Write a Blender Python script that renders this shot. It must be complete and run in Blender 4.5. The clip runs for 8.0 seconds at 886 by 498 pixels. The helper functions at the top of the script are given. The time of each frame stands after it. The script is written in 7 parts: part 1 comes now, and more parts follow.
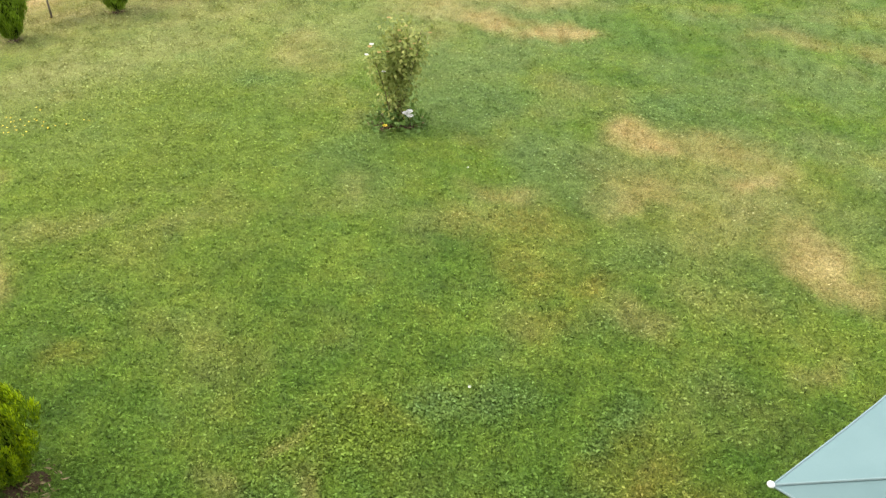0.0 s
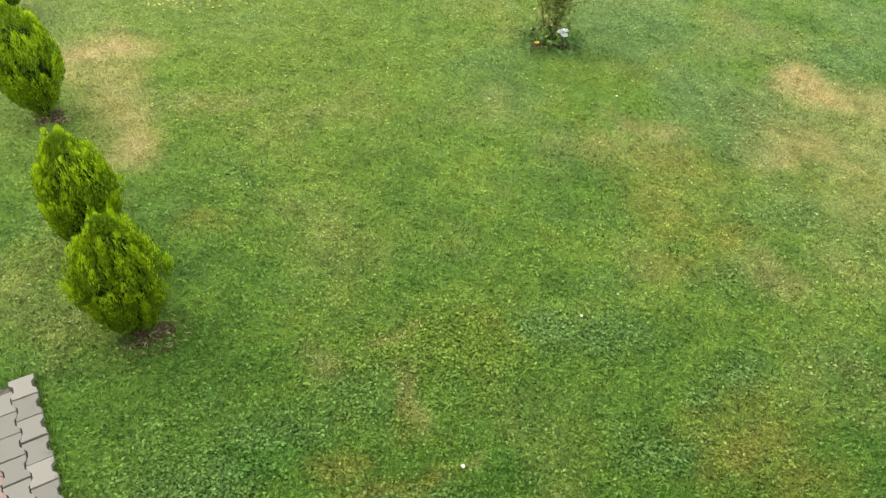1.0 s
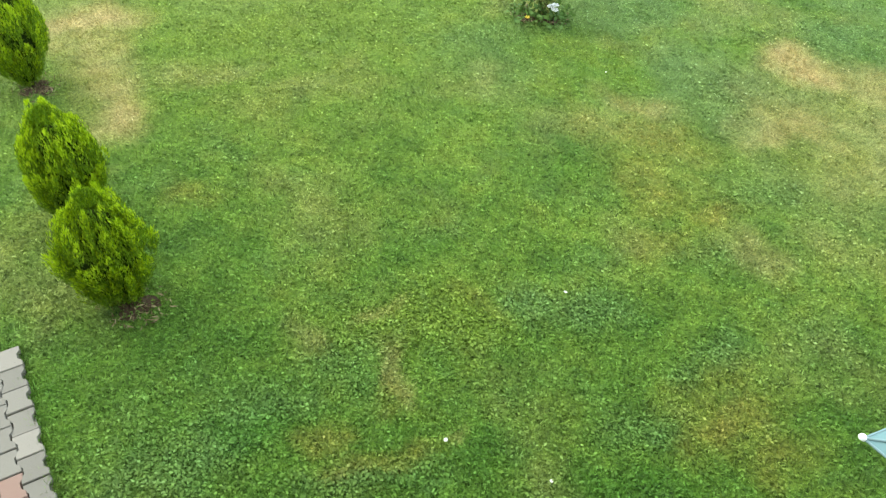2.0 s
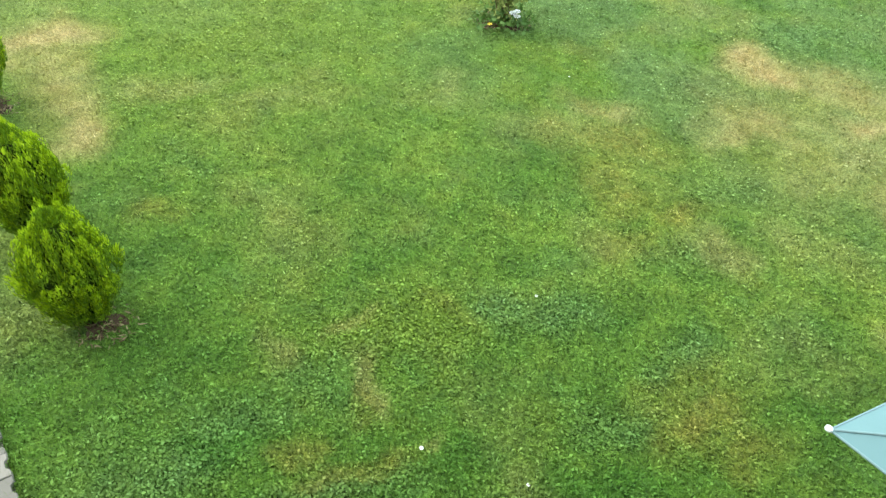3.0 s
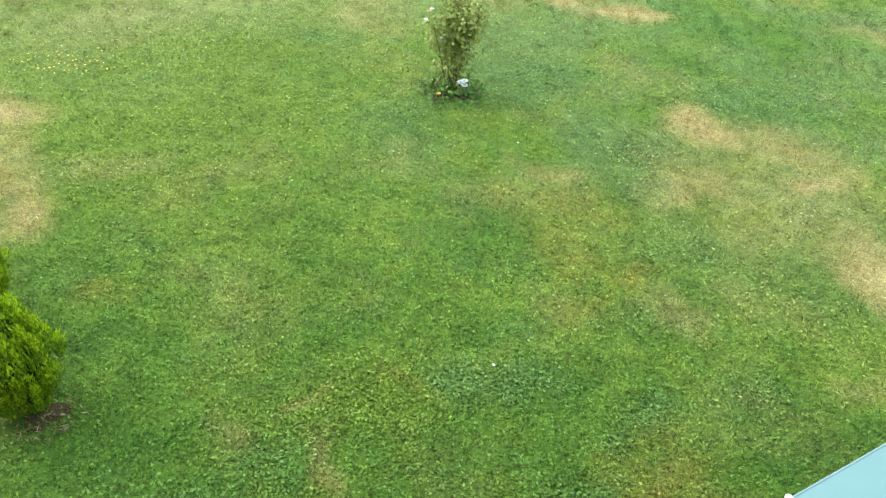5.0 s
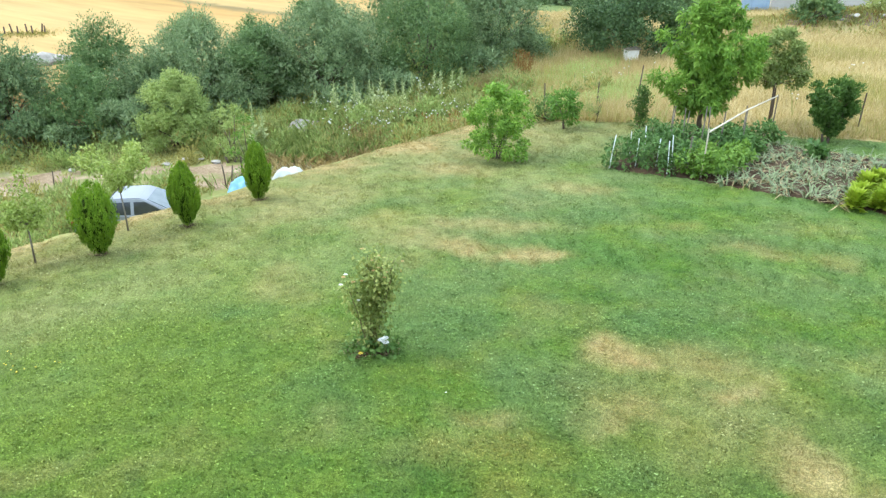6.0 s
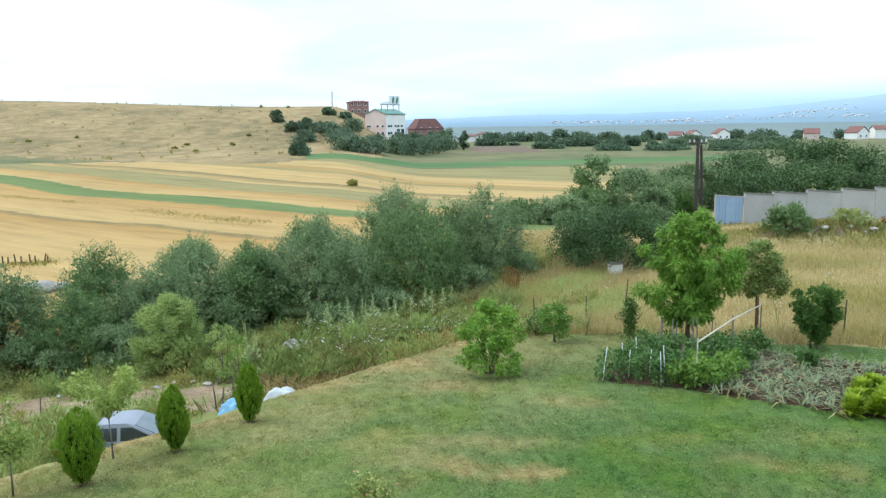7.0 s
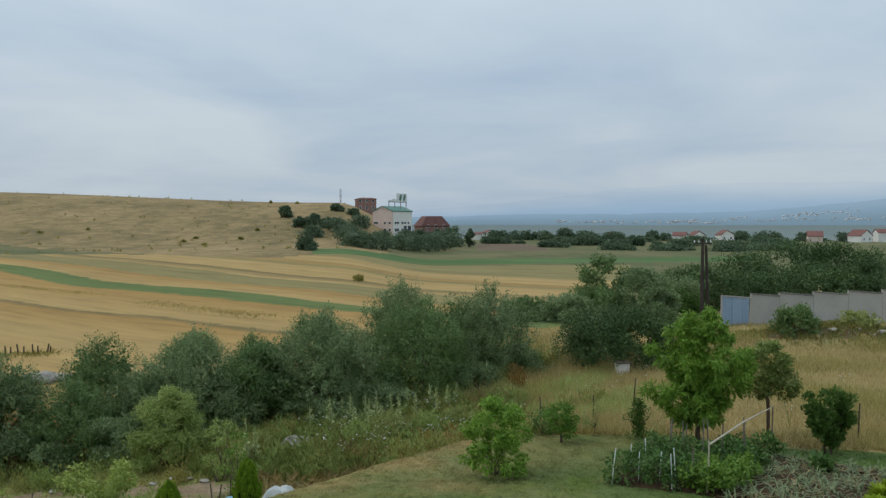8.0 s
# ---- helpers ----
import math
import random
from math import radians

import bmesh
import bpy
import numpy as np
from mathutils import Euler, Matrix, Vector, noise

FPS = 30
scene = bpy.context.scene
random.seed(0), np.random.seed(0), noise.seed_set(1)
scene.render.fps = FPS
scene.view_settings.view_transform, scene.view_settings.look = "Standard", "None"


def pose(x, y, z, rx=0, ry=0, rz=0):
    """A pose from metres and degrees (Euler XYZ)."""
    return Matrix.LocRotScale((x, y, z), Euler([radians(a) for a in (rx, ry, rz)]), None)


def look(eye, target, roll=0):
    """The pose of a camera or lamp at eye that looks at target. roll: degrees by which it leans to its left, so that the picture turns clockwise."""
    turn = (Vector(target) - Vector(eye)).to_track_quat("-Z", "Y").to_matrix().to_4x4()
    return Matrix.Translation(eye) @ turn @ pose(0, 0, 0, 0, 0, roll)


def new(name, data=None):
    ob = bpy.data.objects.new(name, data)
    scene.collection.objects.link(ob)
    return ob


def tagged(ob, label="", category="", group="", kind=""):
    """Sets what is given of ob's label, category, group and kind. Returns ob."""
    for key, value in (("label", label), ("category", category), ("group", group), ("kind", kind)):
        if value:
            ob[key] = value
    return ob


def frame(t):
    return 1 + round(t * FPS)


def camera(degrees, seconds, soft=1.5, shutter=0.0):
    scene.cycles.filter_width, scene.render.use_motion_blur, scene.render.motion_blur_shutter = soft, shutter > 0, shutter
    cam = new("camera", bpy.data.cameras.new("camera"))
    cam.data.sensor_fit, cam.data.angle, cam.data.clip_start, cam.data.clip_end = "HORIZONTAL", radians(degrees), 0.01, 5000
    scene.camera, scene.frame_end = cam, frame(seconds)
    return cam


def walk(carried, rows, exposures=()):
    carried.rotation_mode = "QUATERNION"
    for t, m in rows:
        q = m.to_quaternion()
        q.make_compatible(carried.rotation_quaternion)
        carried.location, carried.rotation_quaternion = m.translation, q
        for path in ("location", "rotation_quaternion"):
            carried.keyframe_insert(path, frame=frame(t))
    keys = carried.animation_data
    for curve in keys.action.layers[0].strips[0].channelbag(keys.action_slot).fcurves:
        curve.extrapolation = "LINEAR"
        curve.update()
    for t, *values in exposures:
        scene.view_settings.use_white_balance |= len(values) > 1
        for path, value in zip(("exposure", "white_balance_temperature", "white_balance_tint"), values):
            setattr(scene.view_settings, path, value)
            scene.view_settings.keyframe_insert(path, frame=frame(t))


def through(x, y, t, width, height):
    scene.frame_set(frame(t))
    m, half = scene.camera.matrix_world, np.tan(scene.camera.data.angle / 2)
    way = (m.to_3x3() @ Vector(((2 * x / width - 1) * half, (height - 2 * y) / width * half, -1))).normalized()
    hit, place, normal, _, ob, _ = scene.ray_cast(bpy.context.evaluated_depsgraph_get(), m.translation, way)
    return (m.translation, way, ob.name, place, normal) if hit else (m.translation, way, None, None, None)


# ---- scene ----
# ---------------------------------------------------------------- camera
cam = camera(59.15, 8.0, soft=1.35)
PATH = [
    (0.0, pose(-0.083, -0.022, 5.292, 49.11, -2.11, 2.81)),
    (0.2, pose(-0.055, -0.030, 5.250, 47.91, -2.56, 7.22)),
    (0.5, pose(-0.014, -0.043, 5.187, 46.04, -1.80, 9.83)),
    (0.7, pose(-0.030, -0.044, 5.156, 45.01, -2.53, 11.98)),
    (1.0, pose(-0.053, -0.046, 5.109, 43.65, -1.99, 15.59)),
    (1.2, pose(-0.024, -0.030, 5.113, 41.82, -1.79, 16.75)),
    (2.3, pose(0.006, -0.030, 5.143, 41.78, -3.21, 14.65)),
    (2.5, pose(0.012, -0.035, 5.141, 41.98, -3.45, 13.95)),
    (2.8, pose(0.015, -0.032, 5.145, 42.07, -3.37, 12.99)),
    (3.0, pose(0.017, -0.030, 5.147, 42.40, -3.02, 12.79)),
    (3.5, pose(0.013, -0.036, 5.147, 42.84, -3.17, 12.40)),
    (4.0, pose(0.037, -0.028, 5.141, 43.21, -2.97, 11.51)),
    (4.2, pose(0.008, -0.030, 5.157, 43.27, -3.08, 10.89)),
    (5.3, pose(0.073, 0.104, 5.161, 51.85, -3.88, 7.07)),
    (5.5, pose(0.025, 0.102, 5.193, 56.03, -3.49, 3.50)),
    (5.8, pose(0.029, 0.100, 5.237, 60.78, 0.20, 1.36)),
    (6.0, pose(0.032, 0.098, 5.266, 65.32, -0.43, 0.51)),
    (6.3, pose(0.019, 0.062, 5.271, 71.25, 0.91, -0.21)),
    (6.5, pose(0.011, 0.038, 5.274, 74.31, 0.76, -0.27)),
    (6.8, pose(0.019, 0.025, 5.300, 78.25, 1.24, -0.08)),
    (7.0, pose(0.024, 0.017, 5.317, 81.01, 0.82, -0.45)),
    (7.3, pose(-0.007, 0.007, 5.283, 84.77, -0.39, -1.71)),
    (7.5, pose(-0.028, 0.001, 5.260, 86.57, -0.65, -2.02)),
    (7.8, pose(-0.021, 0.005, 5.274, 87.53, -0.29, -0.66)),
    (8.0, pose(-0.017, 0.008, 5.283, 88.10, 0.00, 0.00)),
]
EXPOSURES = [(0.0, 0.98, 7600, 20), (0.5, 1.0, 7500, 17), (1.0, 1.0, 7250, 12), (2.5, 1.17, 6650, 4), (4.2, 1.17, 6600, 4), (5.3, 1.12, 6400, 8), (5.5, 1.12, 6250, 10), (6.0, 1.06, 6130, 10), (6.5, 0.92, 6000, 9), (7.0, 0.40, 6080, 9), (7.3, 0.0, 6420, 10), (7.5, -0.22, 6440, 10), (8.0, -0.73, 6500, 10)]
walk(cam, PATH, EXPOSURES)

# ---------------------------------------------------------------- sky and sun
SUN_ELEVATION, SUN_AZIMUTH = radians(48), radians(-70)
world = bpy.data.worlds.new("overcast_sky")
scene.world = world
world.use_nodes = True
wn, wl = world.node_tree.nodes, world.node_tree.links
wn.clear()


def sky_world():
    out = wn.new("ShaderNodeOutputWorld")
    sky = wn.new("ShaderNodeTexSky")
    sky.sky_type, sky.sun_disc = "NISHITA", False
    sky.sun_elevation, sky.sun_rotation = SUN_ELEVATION, SUN_AZIMUTH
    sky.dust_density, sky.air_density = 4.0, 1.5
    dim = wn.new("ShaderNodeVectorMath")
    dim.operation = "SCALE"
    dim.inputs["Scale"].default_value = 0.09
    wl.new(sky.outputs[0], dim.inputs[0])
    # a cloud layer over the whole dome, brighter overhead as overcast skies are
    tc = wn.new("ShaderNodeTexCoord")
    sep = wn.new("ShaderNodeSeparateXYZ")
    wl.new(tc.outputs["Generated"], sep.inputs[0])
    up = wn.new("ShaderNodeMath")
    up.operation = "MAXIMUM"
    up.inputs[1].default_value = 0.0
    wl.new(sep.outputs["Z"], up.inputs[0])
    lift = wn.new("ShaderNodeMath")
    lift.operation = "ADD"
    lift.inputs[1].default_value = 0.16
    wl.new(up.outputs[0], lift.inputs[0])
    flat = wn.new("ShaderNodeVectorMath")
    flat.operation = "DIVIDE"
    comb = wn.new("ShaderNodeCombineXYZ")
    for k in range(3):
        wl.new(lift.outputs[0], comb.inputs[k])
    wl.new(tc.outputs["Generated"], flat.inputs[0])
    wl.new(comb.outputs[0], flat.inputs[1])
    n1 = wn.new("ShaderNodeTexNoise")
    n1.inputs["Scale"].default_value, n1.inputs["Detail"].default_value, n1.inputs["Roughness"].default_value = 0.75, 5.0, 0.5
    n1.inputs["Distortion"].default_value = 0.4
    wl.new(flat.outputs[0], n1.inputs["Vector"])
    tone = wn.new("ShaderNodeValToRGB")
    tone.color_ramp.elements[0].position, tone.color_ramp.elements[0].color = 0.32, (0.60, 0.77, 0.965, 1)
    tone.color_ramp.elements[1].position, tone.color_ramp.elements[1].color = 0.66, (0.85, 0.985, 1.09, 1)
    wl.new(n1.outputs["Fac"], tone.inputs[0])
    zen = wn.new("ShaderNodeMapRange")
    zen.inputs[1].default_value, zen.inputs[2].default_value = 0.0, 1.0
    zen.inputs[3].default_value, zen.inputs[4].default_value = 1.08, 1.82
    wl.new(up.outputs[0], zen.inputs[0])
    cloud = wn.new("ShaderNodeVectorMath")
    cloud.operation = "SCALE"
    wl.new(tone.outputs[0], cloud.inputs[0])
    wl.new(zen.outputs[0], cloud.inputs["Scale"])
    mix = wn.new("ShaderNodeMix")
    mix.data_type = "RGBA"
    mix.inputs["Factor"].default_value = 0.86
    wl.new(dim.outputs[0], mix.inputs[6])
    wl.new(cloud.outputs[0], mix.inputs[7])
    bg = wn.new("ShaderNodeBackground")
    bg.inputs["Strength"].default_value = 1.0
    wl.new(mix.outputs[2], bg.inputs["Color"])
    wl.new(bg.outputs[0], out.inputs[0])


sky_world()
sun = new("sun", bpy.data.lights.new("sun", "SUN"))
sun.data.energy, sun.data.angle, sun.data.color = 1.45, radians(24), (1.0, 0.95, 0.86)
SUN_WAY = Vector((math.sin(SUN_AZIMUTH) * math.cos(SUN_ELEVATION), math.cos(SUN_AZIMUTH) * math.cos(SUN_ELEVATION), math.sin(SUN_ELEVATION)))
sun.matrix_world = look(SUN_WAY * 80, (0, 0, 0))

# ---------------------------------------------------------------- materials
class Nodes:
    """Short hand for building one node material."""

    def __init__(self, name):
        self.m = bpy.data.materials.new(name)
        self.m.use_nodes = True
        self.t = self.m.node_tree
        self.b = self.t.nodes["Principled BSDF"]
        self.out = self.t.nodes["Material Output"]
        self.pos = None

    def n(self, kind, operation=None, data_type=None, blend_type=None, vector_type=None, interpolation_type=None, use_clamp=False):
        node = self.t.nodes.new(kind)
        if operation:
            node.operation = operation
        if data_type:
            node.data_type = data_type
        if blend_type:
            node.blend_type = blend_type
        if vector_type:
            node.vector_type = vector_type
        if interpolation_type:
            node.interpolation_type = interpolation_type
        if use_clamp:
            node.use_clamp = True
        return node

    def link(self, a, b):
        self.t.links.new(a, b)

    def where(self):
        if self.pos is None:
            self.pos = self.n("ShaderNodeNewGeometry").outputs["Position"]
        return self.pos

    def noise(self, scale, detail=3.0, rough=0.55, vector=None, distort=0.0):
        x = self.n("ShaderNodeTexNoise")
        x.inputs["Scale"].default_value, x.inputs["Detail"].default_value = scale, detail
        x.inputs["Roughness"].default_value, x.inputs["Distortion"].default_value = rough, distort
        self.link(vector or self.where(), x.inputs["Vector"])
        return x.outputs["Fac"]

    def stretch(self, turn, sx, sy, sz=1.0, vector=None):
        x = self.n("ShaderNodeMapping", vector_type="TEXTURE")
        x.inputs["Rotation"].default_value = (0, 0, radians(turn))
        x.inputs["Scale"].default_value = (sx, sy, sz)
        self.link(vector or self.where(), x.inputs["Vector"])
        return x.outputs[0]

    def ramp(self, value, *stops):
        x = self.n("ShaderNodeValToRGB")
        el = x.color_ramp.elements
        while len(el) < len(stops):
            el.new(0.5)
        for e, (p, c) in zip(el, stops):
            e.position, e.color = p, (*c, 1) if len(c) == 3 else c
        self.link(value, x.inputs[0])
        return x.outputs[0]

    def math(self, op, a, b=None, clamp=False):
        x = self.n("ShaderNodeMath", operation=op, use_clamp=clamp)
        for k, v in enumerate((a, b)):
            if v is None:
                continue
            if isinstance(v, (int, float)):
                x.inputs[k].default_value = v
            else:
                self.link(v, x.inputs[k])
        return x.outputs[0]

    def band(self, value, lo, hi):
        x = self.n("ShaderNodeMapRange", interpolation_type="SMOOTHSTEP")
        x.inputs[1].default_value, x.inputs[2].default_value = lo, hi
        self.link(value, x.inputs[0])
        return x.outputs[0]

    def mix(self, fac, a, b, blend="MIX"):
        x = self.n("ShaderNodeMix", data_type="RGBA", blend_type=blend)
        for sock, v in ((x.inputs[0], fac), (x.inputs[6], a), (x.inputs[7], b)):
            if isinstance(v, (int, float)):
                sock.default_value = v
            elif isinstance(v, tuple):
                sock.default_value = (*v, 1)
            else:
                self.link(v, sock)
        return x.outputs[2]

    def island(self):
        return self.n("ShaderNodeNewGeometry").outputs["Random Per Island"]

    def each(self):
        return self.n("ShaderNodeObjectInfo").outputs["Random"]

    def bump(self, height, strength=0.4, distance=0.02):
        x = self.n("ShaderNodeBump")
        x.inputs["Strength"].default_value, x.inputs["Distance"].default_value = strength, distance
        self.link(height, x.inputs["Height"])
        self.link(x.outputs[0], self.b.inputs["Normal"])

    def done(self, colour, rough=0.8, metal=0.0, spec=0.3):
        if isinstance(colour, tuple):
            self.b.inputs["Base Color"].default_value = (*colour, 1)
        else:
            self.link(colour, self.b.inputs["Base Color"])
        if isinstance(rough, (int, float)):
            self.b.inputs["Roughness"].default_value = rough
        else:
            self.link(rough, self.b.inputs["Roughness"])
        self.b.inputs["Metallic"].default_value = metal
        self.b.inputs["Specular IOR Level"].default_value = spec
        return self.m


def surface(name, dark, light, scale, rough=0.8, metal=0.0, spec=0.3, fine=None, bump=0.3, depth=0.01):
    """A plain weathered surface: two scales of variation and fine relief."""
    k = Nodes(name)
    big, small = k.noise(scale, 4), k.noise(fine or scale * 9, 3)
    f = k.math("ADD", k.math("MULTIPLY", big, 0.65), k.math("MULTIPLY", small, 0.35))
    k.bump(small, bump, depth)
    return k.done(k.ramp(f, (0.32, dark), (0.68, light)), rough, metal, spec)


def leafage(name, dark, mid, light, through=0.25, patch=0.6, rough=0.55, tall=1.0):
    """Leaves: each one its own tone, with a slow change over the plant, and some light let through."""
    k = Nodes(name)
    f = k.math("ADD", k.math("MULTIPLY", k.island(), 0.38), k.math("MULTIPLY", k.noise(patch, 4, vector=k.stretch(0, 1, 1, tall)), 0.5))
    f = k.math("ADD", f, k.math("MULTIPLY", k.each(), 0.12))
    colour = k.ramp(f, (0.18, dark), (0.5, mid), (0.82, light))
    k.done(colour, rough, 0, 0.25)
    thin = k.n("ShaderNodeBsdfTranslucent")
    k.link(colour, thin.inputs[0])
    mixer = k.n("ShaderNodeMixShader")
    mixer.inputs[0].default_value = through
    k.link(k.b.outputs[0], mixer.inputs[1])
    k.link(thin.outputs[0], mixer.inputs[2])
    k.link(mixer.outputs[0], k.out.inputs[0])
    return k.m


# patches of the lawn: x, y, half length, half width, turn, strength
STRAW_MIDDLE = [(3, 7.4, 1.3, 1.2, 0, 0.36), (2.3, 8.7, 0.45, 0.37, 9, 0.9), (3, 8.6, 0.91, 0.44, 9, 0.5), (3.3, 8, 0.43, 0.24, 9, 0.75), (2, 7.3, 0.53, 0.32, 8, 0.7), (2.4, 7.1, 0.39, 0.17, 9, 0.5), (3.7, 8.2, 0.45, 0.55, 10, 0.5), (3.9, 6.5, 0.44, 0.5, 8, 0.85), (4.2, 6, 0.36, 0.37, 8, 0.75), (3.9, 7.1, 0.3, 0.28, 9, 0.6), (0.4, 7.4, 0.46, 0.21, 7, 0.5), (2.9, 6.6, 0.55, 0.32, 18, 0.35), (1.8, 5.3, 0.32, 0.29, 17, 0.35), (-2.5, 11.3, 0.54, 0.77, 4, 0.35)]
STRAW_HOUSE = [(-5.6, 6.4, 1.1, 0.45, -42, 0.6), (-6.3, 7.2, 0.62, 0.48, 15, 0.95), (-6.1, 6.4, 0.39, 0.35, 15, 0.5), (-4.9, 5.5, 0.29, 0.55, 16, 0.8), (-5.4, 6, 0.31, 0.49, 15, 0.55), (-4.3, 6.5, 0.51, 0.25, 16, 0.3), (-1, 3.1, 0.11, 0.21, 16, 0.4), (-1.2, 3.6, 0.14, 0.09, 16, 0.35), (-0.5, 2.6, 0.12, 0.05, 16, 0.3), (-1.7, 3.4, 0.18, 0.17, 16, 0.3), (3.3, 4.9, 0.31, 0.17, 7, 0.4), (1.8, 5.4, 0.22, 0.11, 7, 0.3)]
STRAW_FAR = [(-0.7, 13.4, 0.97, 0.59, -12, 0.55), (0.2, 12.9, 0.61, 0.36, -10, 0.85), (1.3, 12.2, 0.67, 0.32, -7, 0.95), (0.7, 14.1, 1.44, 0.5, -11, 0.5), (1.7, 14, 0.54, 0.35, -9, 0.5), (-0, 19, 1.38, 0.9, -19, 0.7), (2.9, 16.5, 0.75, 0.44, -11, 0.5), (5.3, 12.4, 0.86, 0.32, -3, 0.45), (6.6, 12.1, 0.57, 0.31, -1, 0.5), (-1.2, 14.6, 0.71, 0.71, -14, 0.4), (-2.9, 12.1, 0.41, 0.42, -12, 0.35), (4.5, 13.8, 0.42, 0.24, -5, 0.35)]
RUSTY = [(0.5, 6.8, 0.6, 0.36, 7, 0.52), (0.9, 6.1, 0.49, 0.31, 8, 0.41), (1.5, 5.8, 0.32, 0.21, 8, 0.52), (1, 5.3, 0.34, 0.28, 7, 0.37), (3.2, 8.7, 0.64, 0.29, 9, 0.37), (-3.6, 4.5, 0.22, 0.21, 16, 0.44), (-1.5, 2.5, 0.14, 0.13, 16, 0.44), (-1, 2.4, 0.28, 0.11, 16, 0.41), (1.6, 3.4, 0.31, 0.21, 16, 0.52), (2.1, 3.3, 0.24, 0.14, 16, 0.41), (1.3, 3.7, 0.2, 0.22, 16, 0.30), (2, 7.6, 0.48, 0.21, 8, 0.37), (-0.4, 3.9, 0.27, 0.11, 17, 0.22), (-1.1, 2.9, 0.15, 0.07, 16, 0.37)]
CLOVER_NEAR = [(0.1, 4.3, 0.34, 0.28, 17, 0.95), (1.3, 4.1, 0.29, 0.19, 17, 0.85), (-2.4, 2.1, 0.47, 0.31, 16, 0.75), (-1.5, 3.1, 0.4, 0.27, 16, 0.5), (1, 3.4, 0.36, 0.2, 16, 0.6), (1.4, 5.1, 0.32, 0.21, 17, 0.6), (-2, 2.7, 0.34, 0.2, 16, 0.6), (2, 6.2, 0.35, 0.19, 18, 0.6), (2.8, 5.9, 0.46, 0.33, 18, 0.4), (-1.1, 2.2, 0.35, 0.13, 16, 0.5), (2.2, 4.4, 0.4, 0.25, 17, 0.5), (-3.4, 5.2, 0.33, 0.18, 16, 0.4)]
CLOVER_FAR = [(1.5, 7.9, 0.34, 0.3, 19, 0.75), (2.5, 9.4, 0.88, 0.37, 9, 0.7), (1.9, 6.3, 0.36, 0.2, 8, 0.6), (1.5, 8, 0.28, 0.24, 8, 0.75), (-3.1, 10.1, 0.38, 0.28, 4, 0.9), (-1, 9, 0.45, 0.25, 6, 0.6), (0.3, 9.7, 0.72, 0.45, 7, 0.55), (-4.8, 8.5, 0.22, 0.18, 3, 0.6), (-1.5, 8.1, 0.42, 0.36, 6, 0.5), (3.4, 7.2, 0.34, 0.23, 9, 0.5), (3, 14.5, 0.66, 0.61, -8, 0.6), (3.7, 9.8, 0.7, 0.33, -2, 0.45), (5.9, 15, 1.69, 0.58, -5, 0.5)]
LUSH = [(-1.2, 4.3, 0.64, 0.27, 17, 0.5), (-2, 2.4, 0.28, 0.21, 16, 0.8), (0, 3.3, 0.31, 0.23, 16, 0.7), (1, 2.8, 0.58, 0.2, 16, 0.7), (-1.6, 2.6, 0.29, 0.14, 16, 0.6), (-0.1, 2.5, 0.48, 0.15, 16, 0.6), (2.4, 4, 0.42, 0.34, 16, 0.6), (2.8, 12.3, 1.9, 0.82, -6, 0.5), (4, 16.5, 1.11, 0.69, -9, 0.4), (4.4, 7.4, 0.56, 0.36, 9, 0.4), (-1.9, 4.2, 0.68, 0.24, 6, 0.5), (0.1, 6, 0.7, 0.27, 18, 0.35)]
BRIGHT = [(-0.8, 3.6, 0.69, 0.34, 16, 0.8), (-0.3, 3.3, 0.26, 0.18, 16, 0.7), (-3.9, 7.6, 1.03, 0.58, 16, 0.5), (-2.9, 8.2, 0.85, 0.45, 17, 0.4), (-4.9, 9.5, 1.22, 0.85, 2, 0.5), (-3.5, 8.4, 0.87, 0.48, 4, 0.4), (0.2, 15.7, 0.94, 0.86, 6, 0.4), (-3.7, 2.7, 0.26, 0.23, 16, 0.4), (-4, 6.3, 0.83, 0.56, 4, 0.4), (4.8, 7.3, 0.28, 0.36, 9, 0.3)]


def patches(x, y, spots):
    """How strongly a place lies in any of the uneven patches."""
    wx = x + 0.16 * np.sin(2.3 * y + 1.3 * np.sin(1.4 * x)) + 0.09 * np.sin(5.1 * y + 2.2 * x) + 0.05 * np.sin(11 * x - 8 * y)
    wy = y + 0.16 * np.sin(2.1 * x + 1.1 * np.sin(1.7 * y)) + 0.09 * np.sin(4.7 * x - 2.6 * y) + 0.05 * np.sin(9 * y + 10 * x)
    total = np.zeros(np.shape(x))
    for px, py, a, b, turn, s in spots:
        c, q = math.cos(radians(turn)), math.sin(radians(turn))
        d = np.hypot(((wx - px) * c + (wy - py) * q) / a, ((wy - py) * c - (wx - px) * q) / b)
        total = np.maximum(total, s * (1 - smooth_step(0.25, 1.75, d)))
    return total


def turf_state(x, y):
    """Straw, rusty moss, clover and tone (0 lush and dark, 1 bright) of the turf at each place."""
    straw = patches(x, y, STRAW_MIDDLE + STRAW_HOUSE + STRAW_FAR)
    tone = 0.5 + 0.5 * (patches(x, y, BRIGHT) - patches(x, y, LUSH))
    return np.stack([straw, patches(x, y, RUSTY), patches(x, y, CLOVER_NEAR + CLOVER_FAR), tone], -1)


def give_state(me, state):
    me.attributes.new("turf", "FLOAT_COLOR", "POINT").data.foreach_set("color", state.astype(np.float32).ravel())


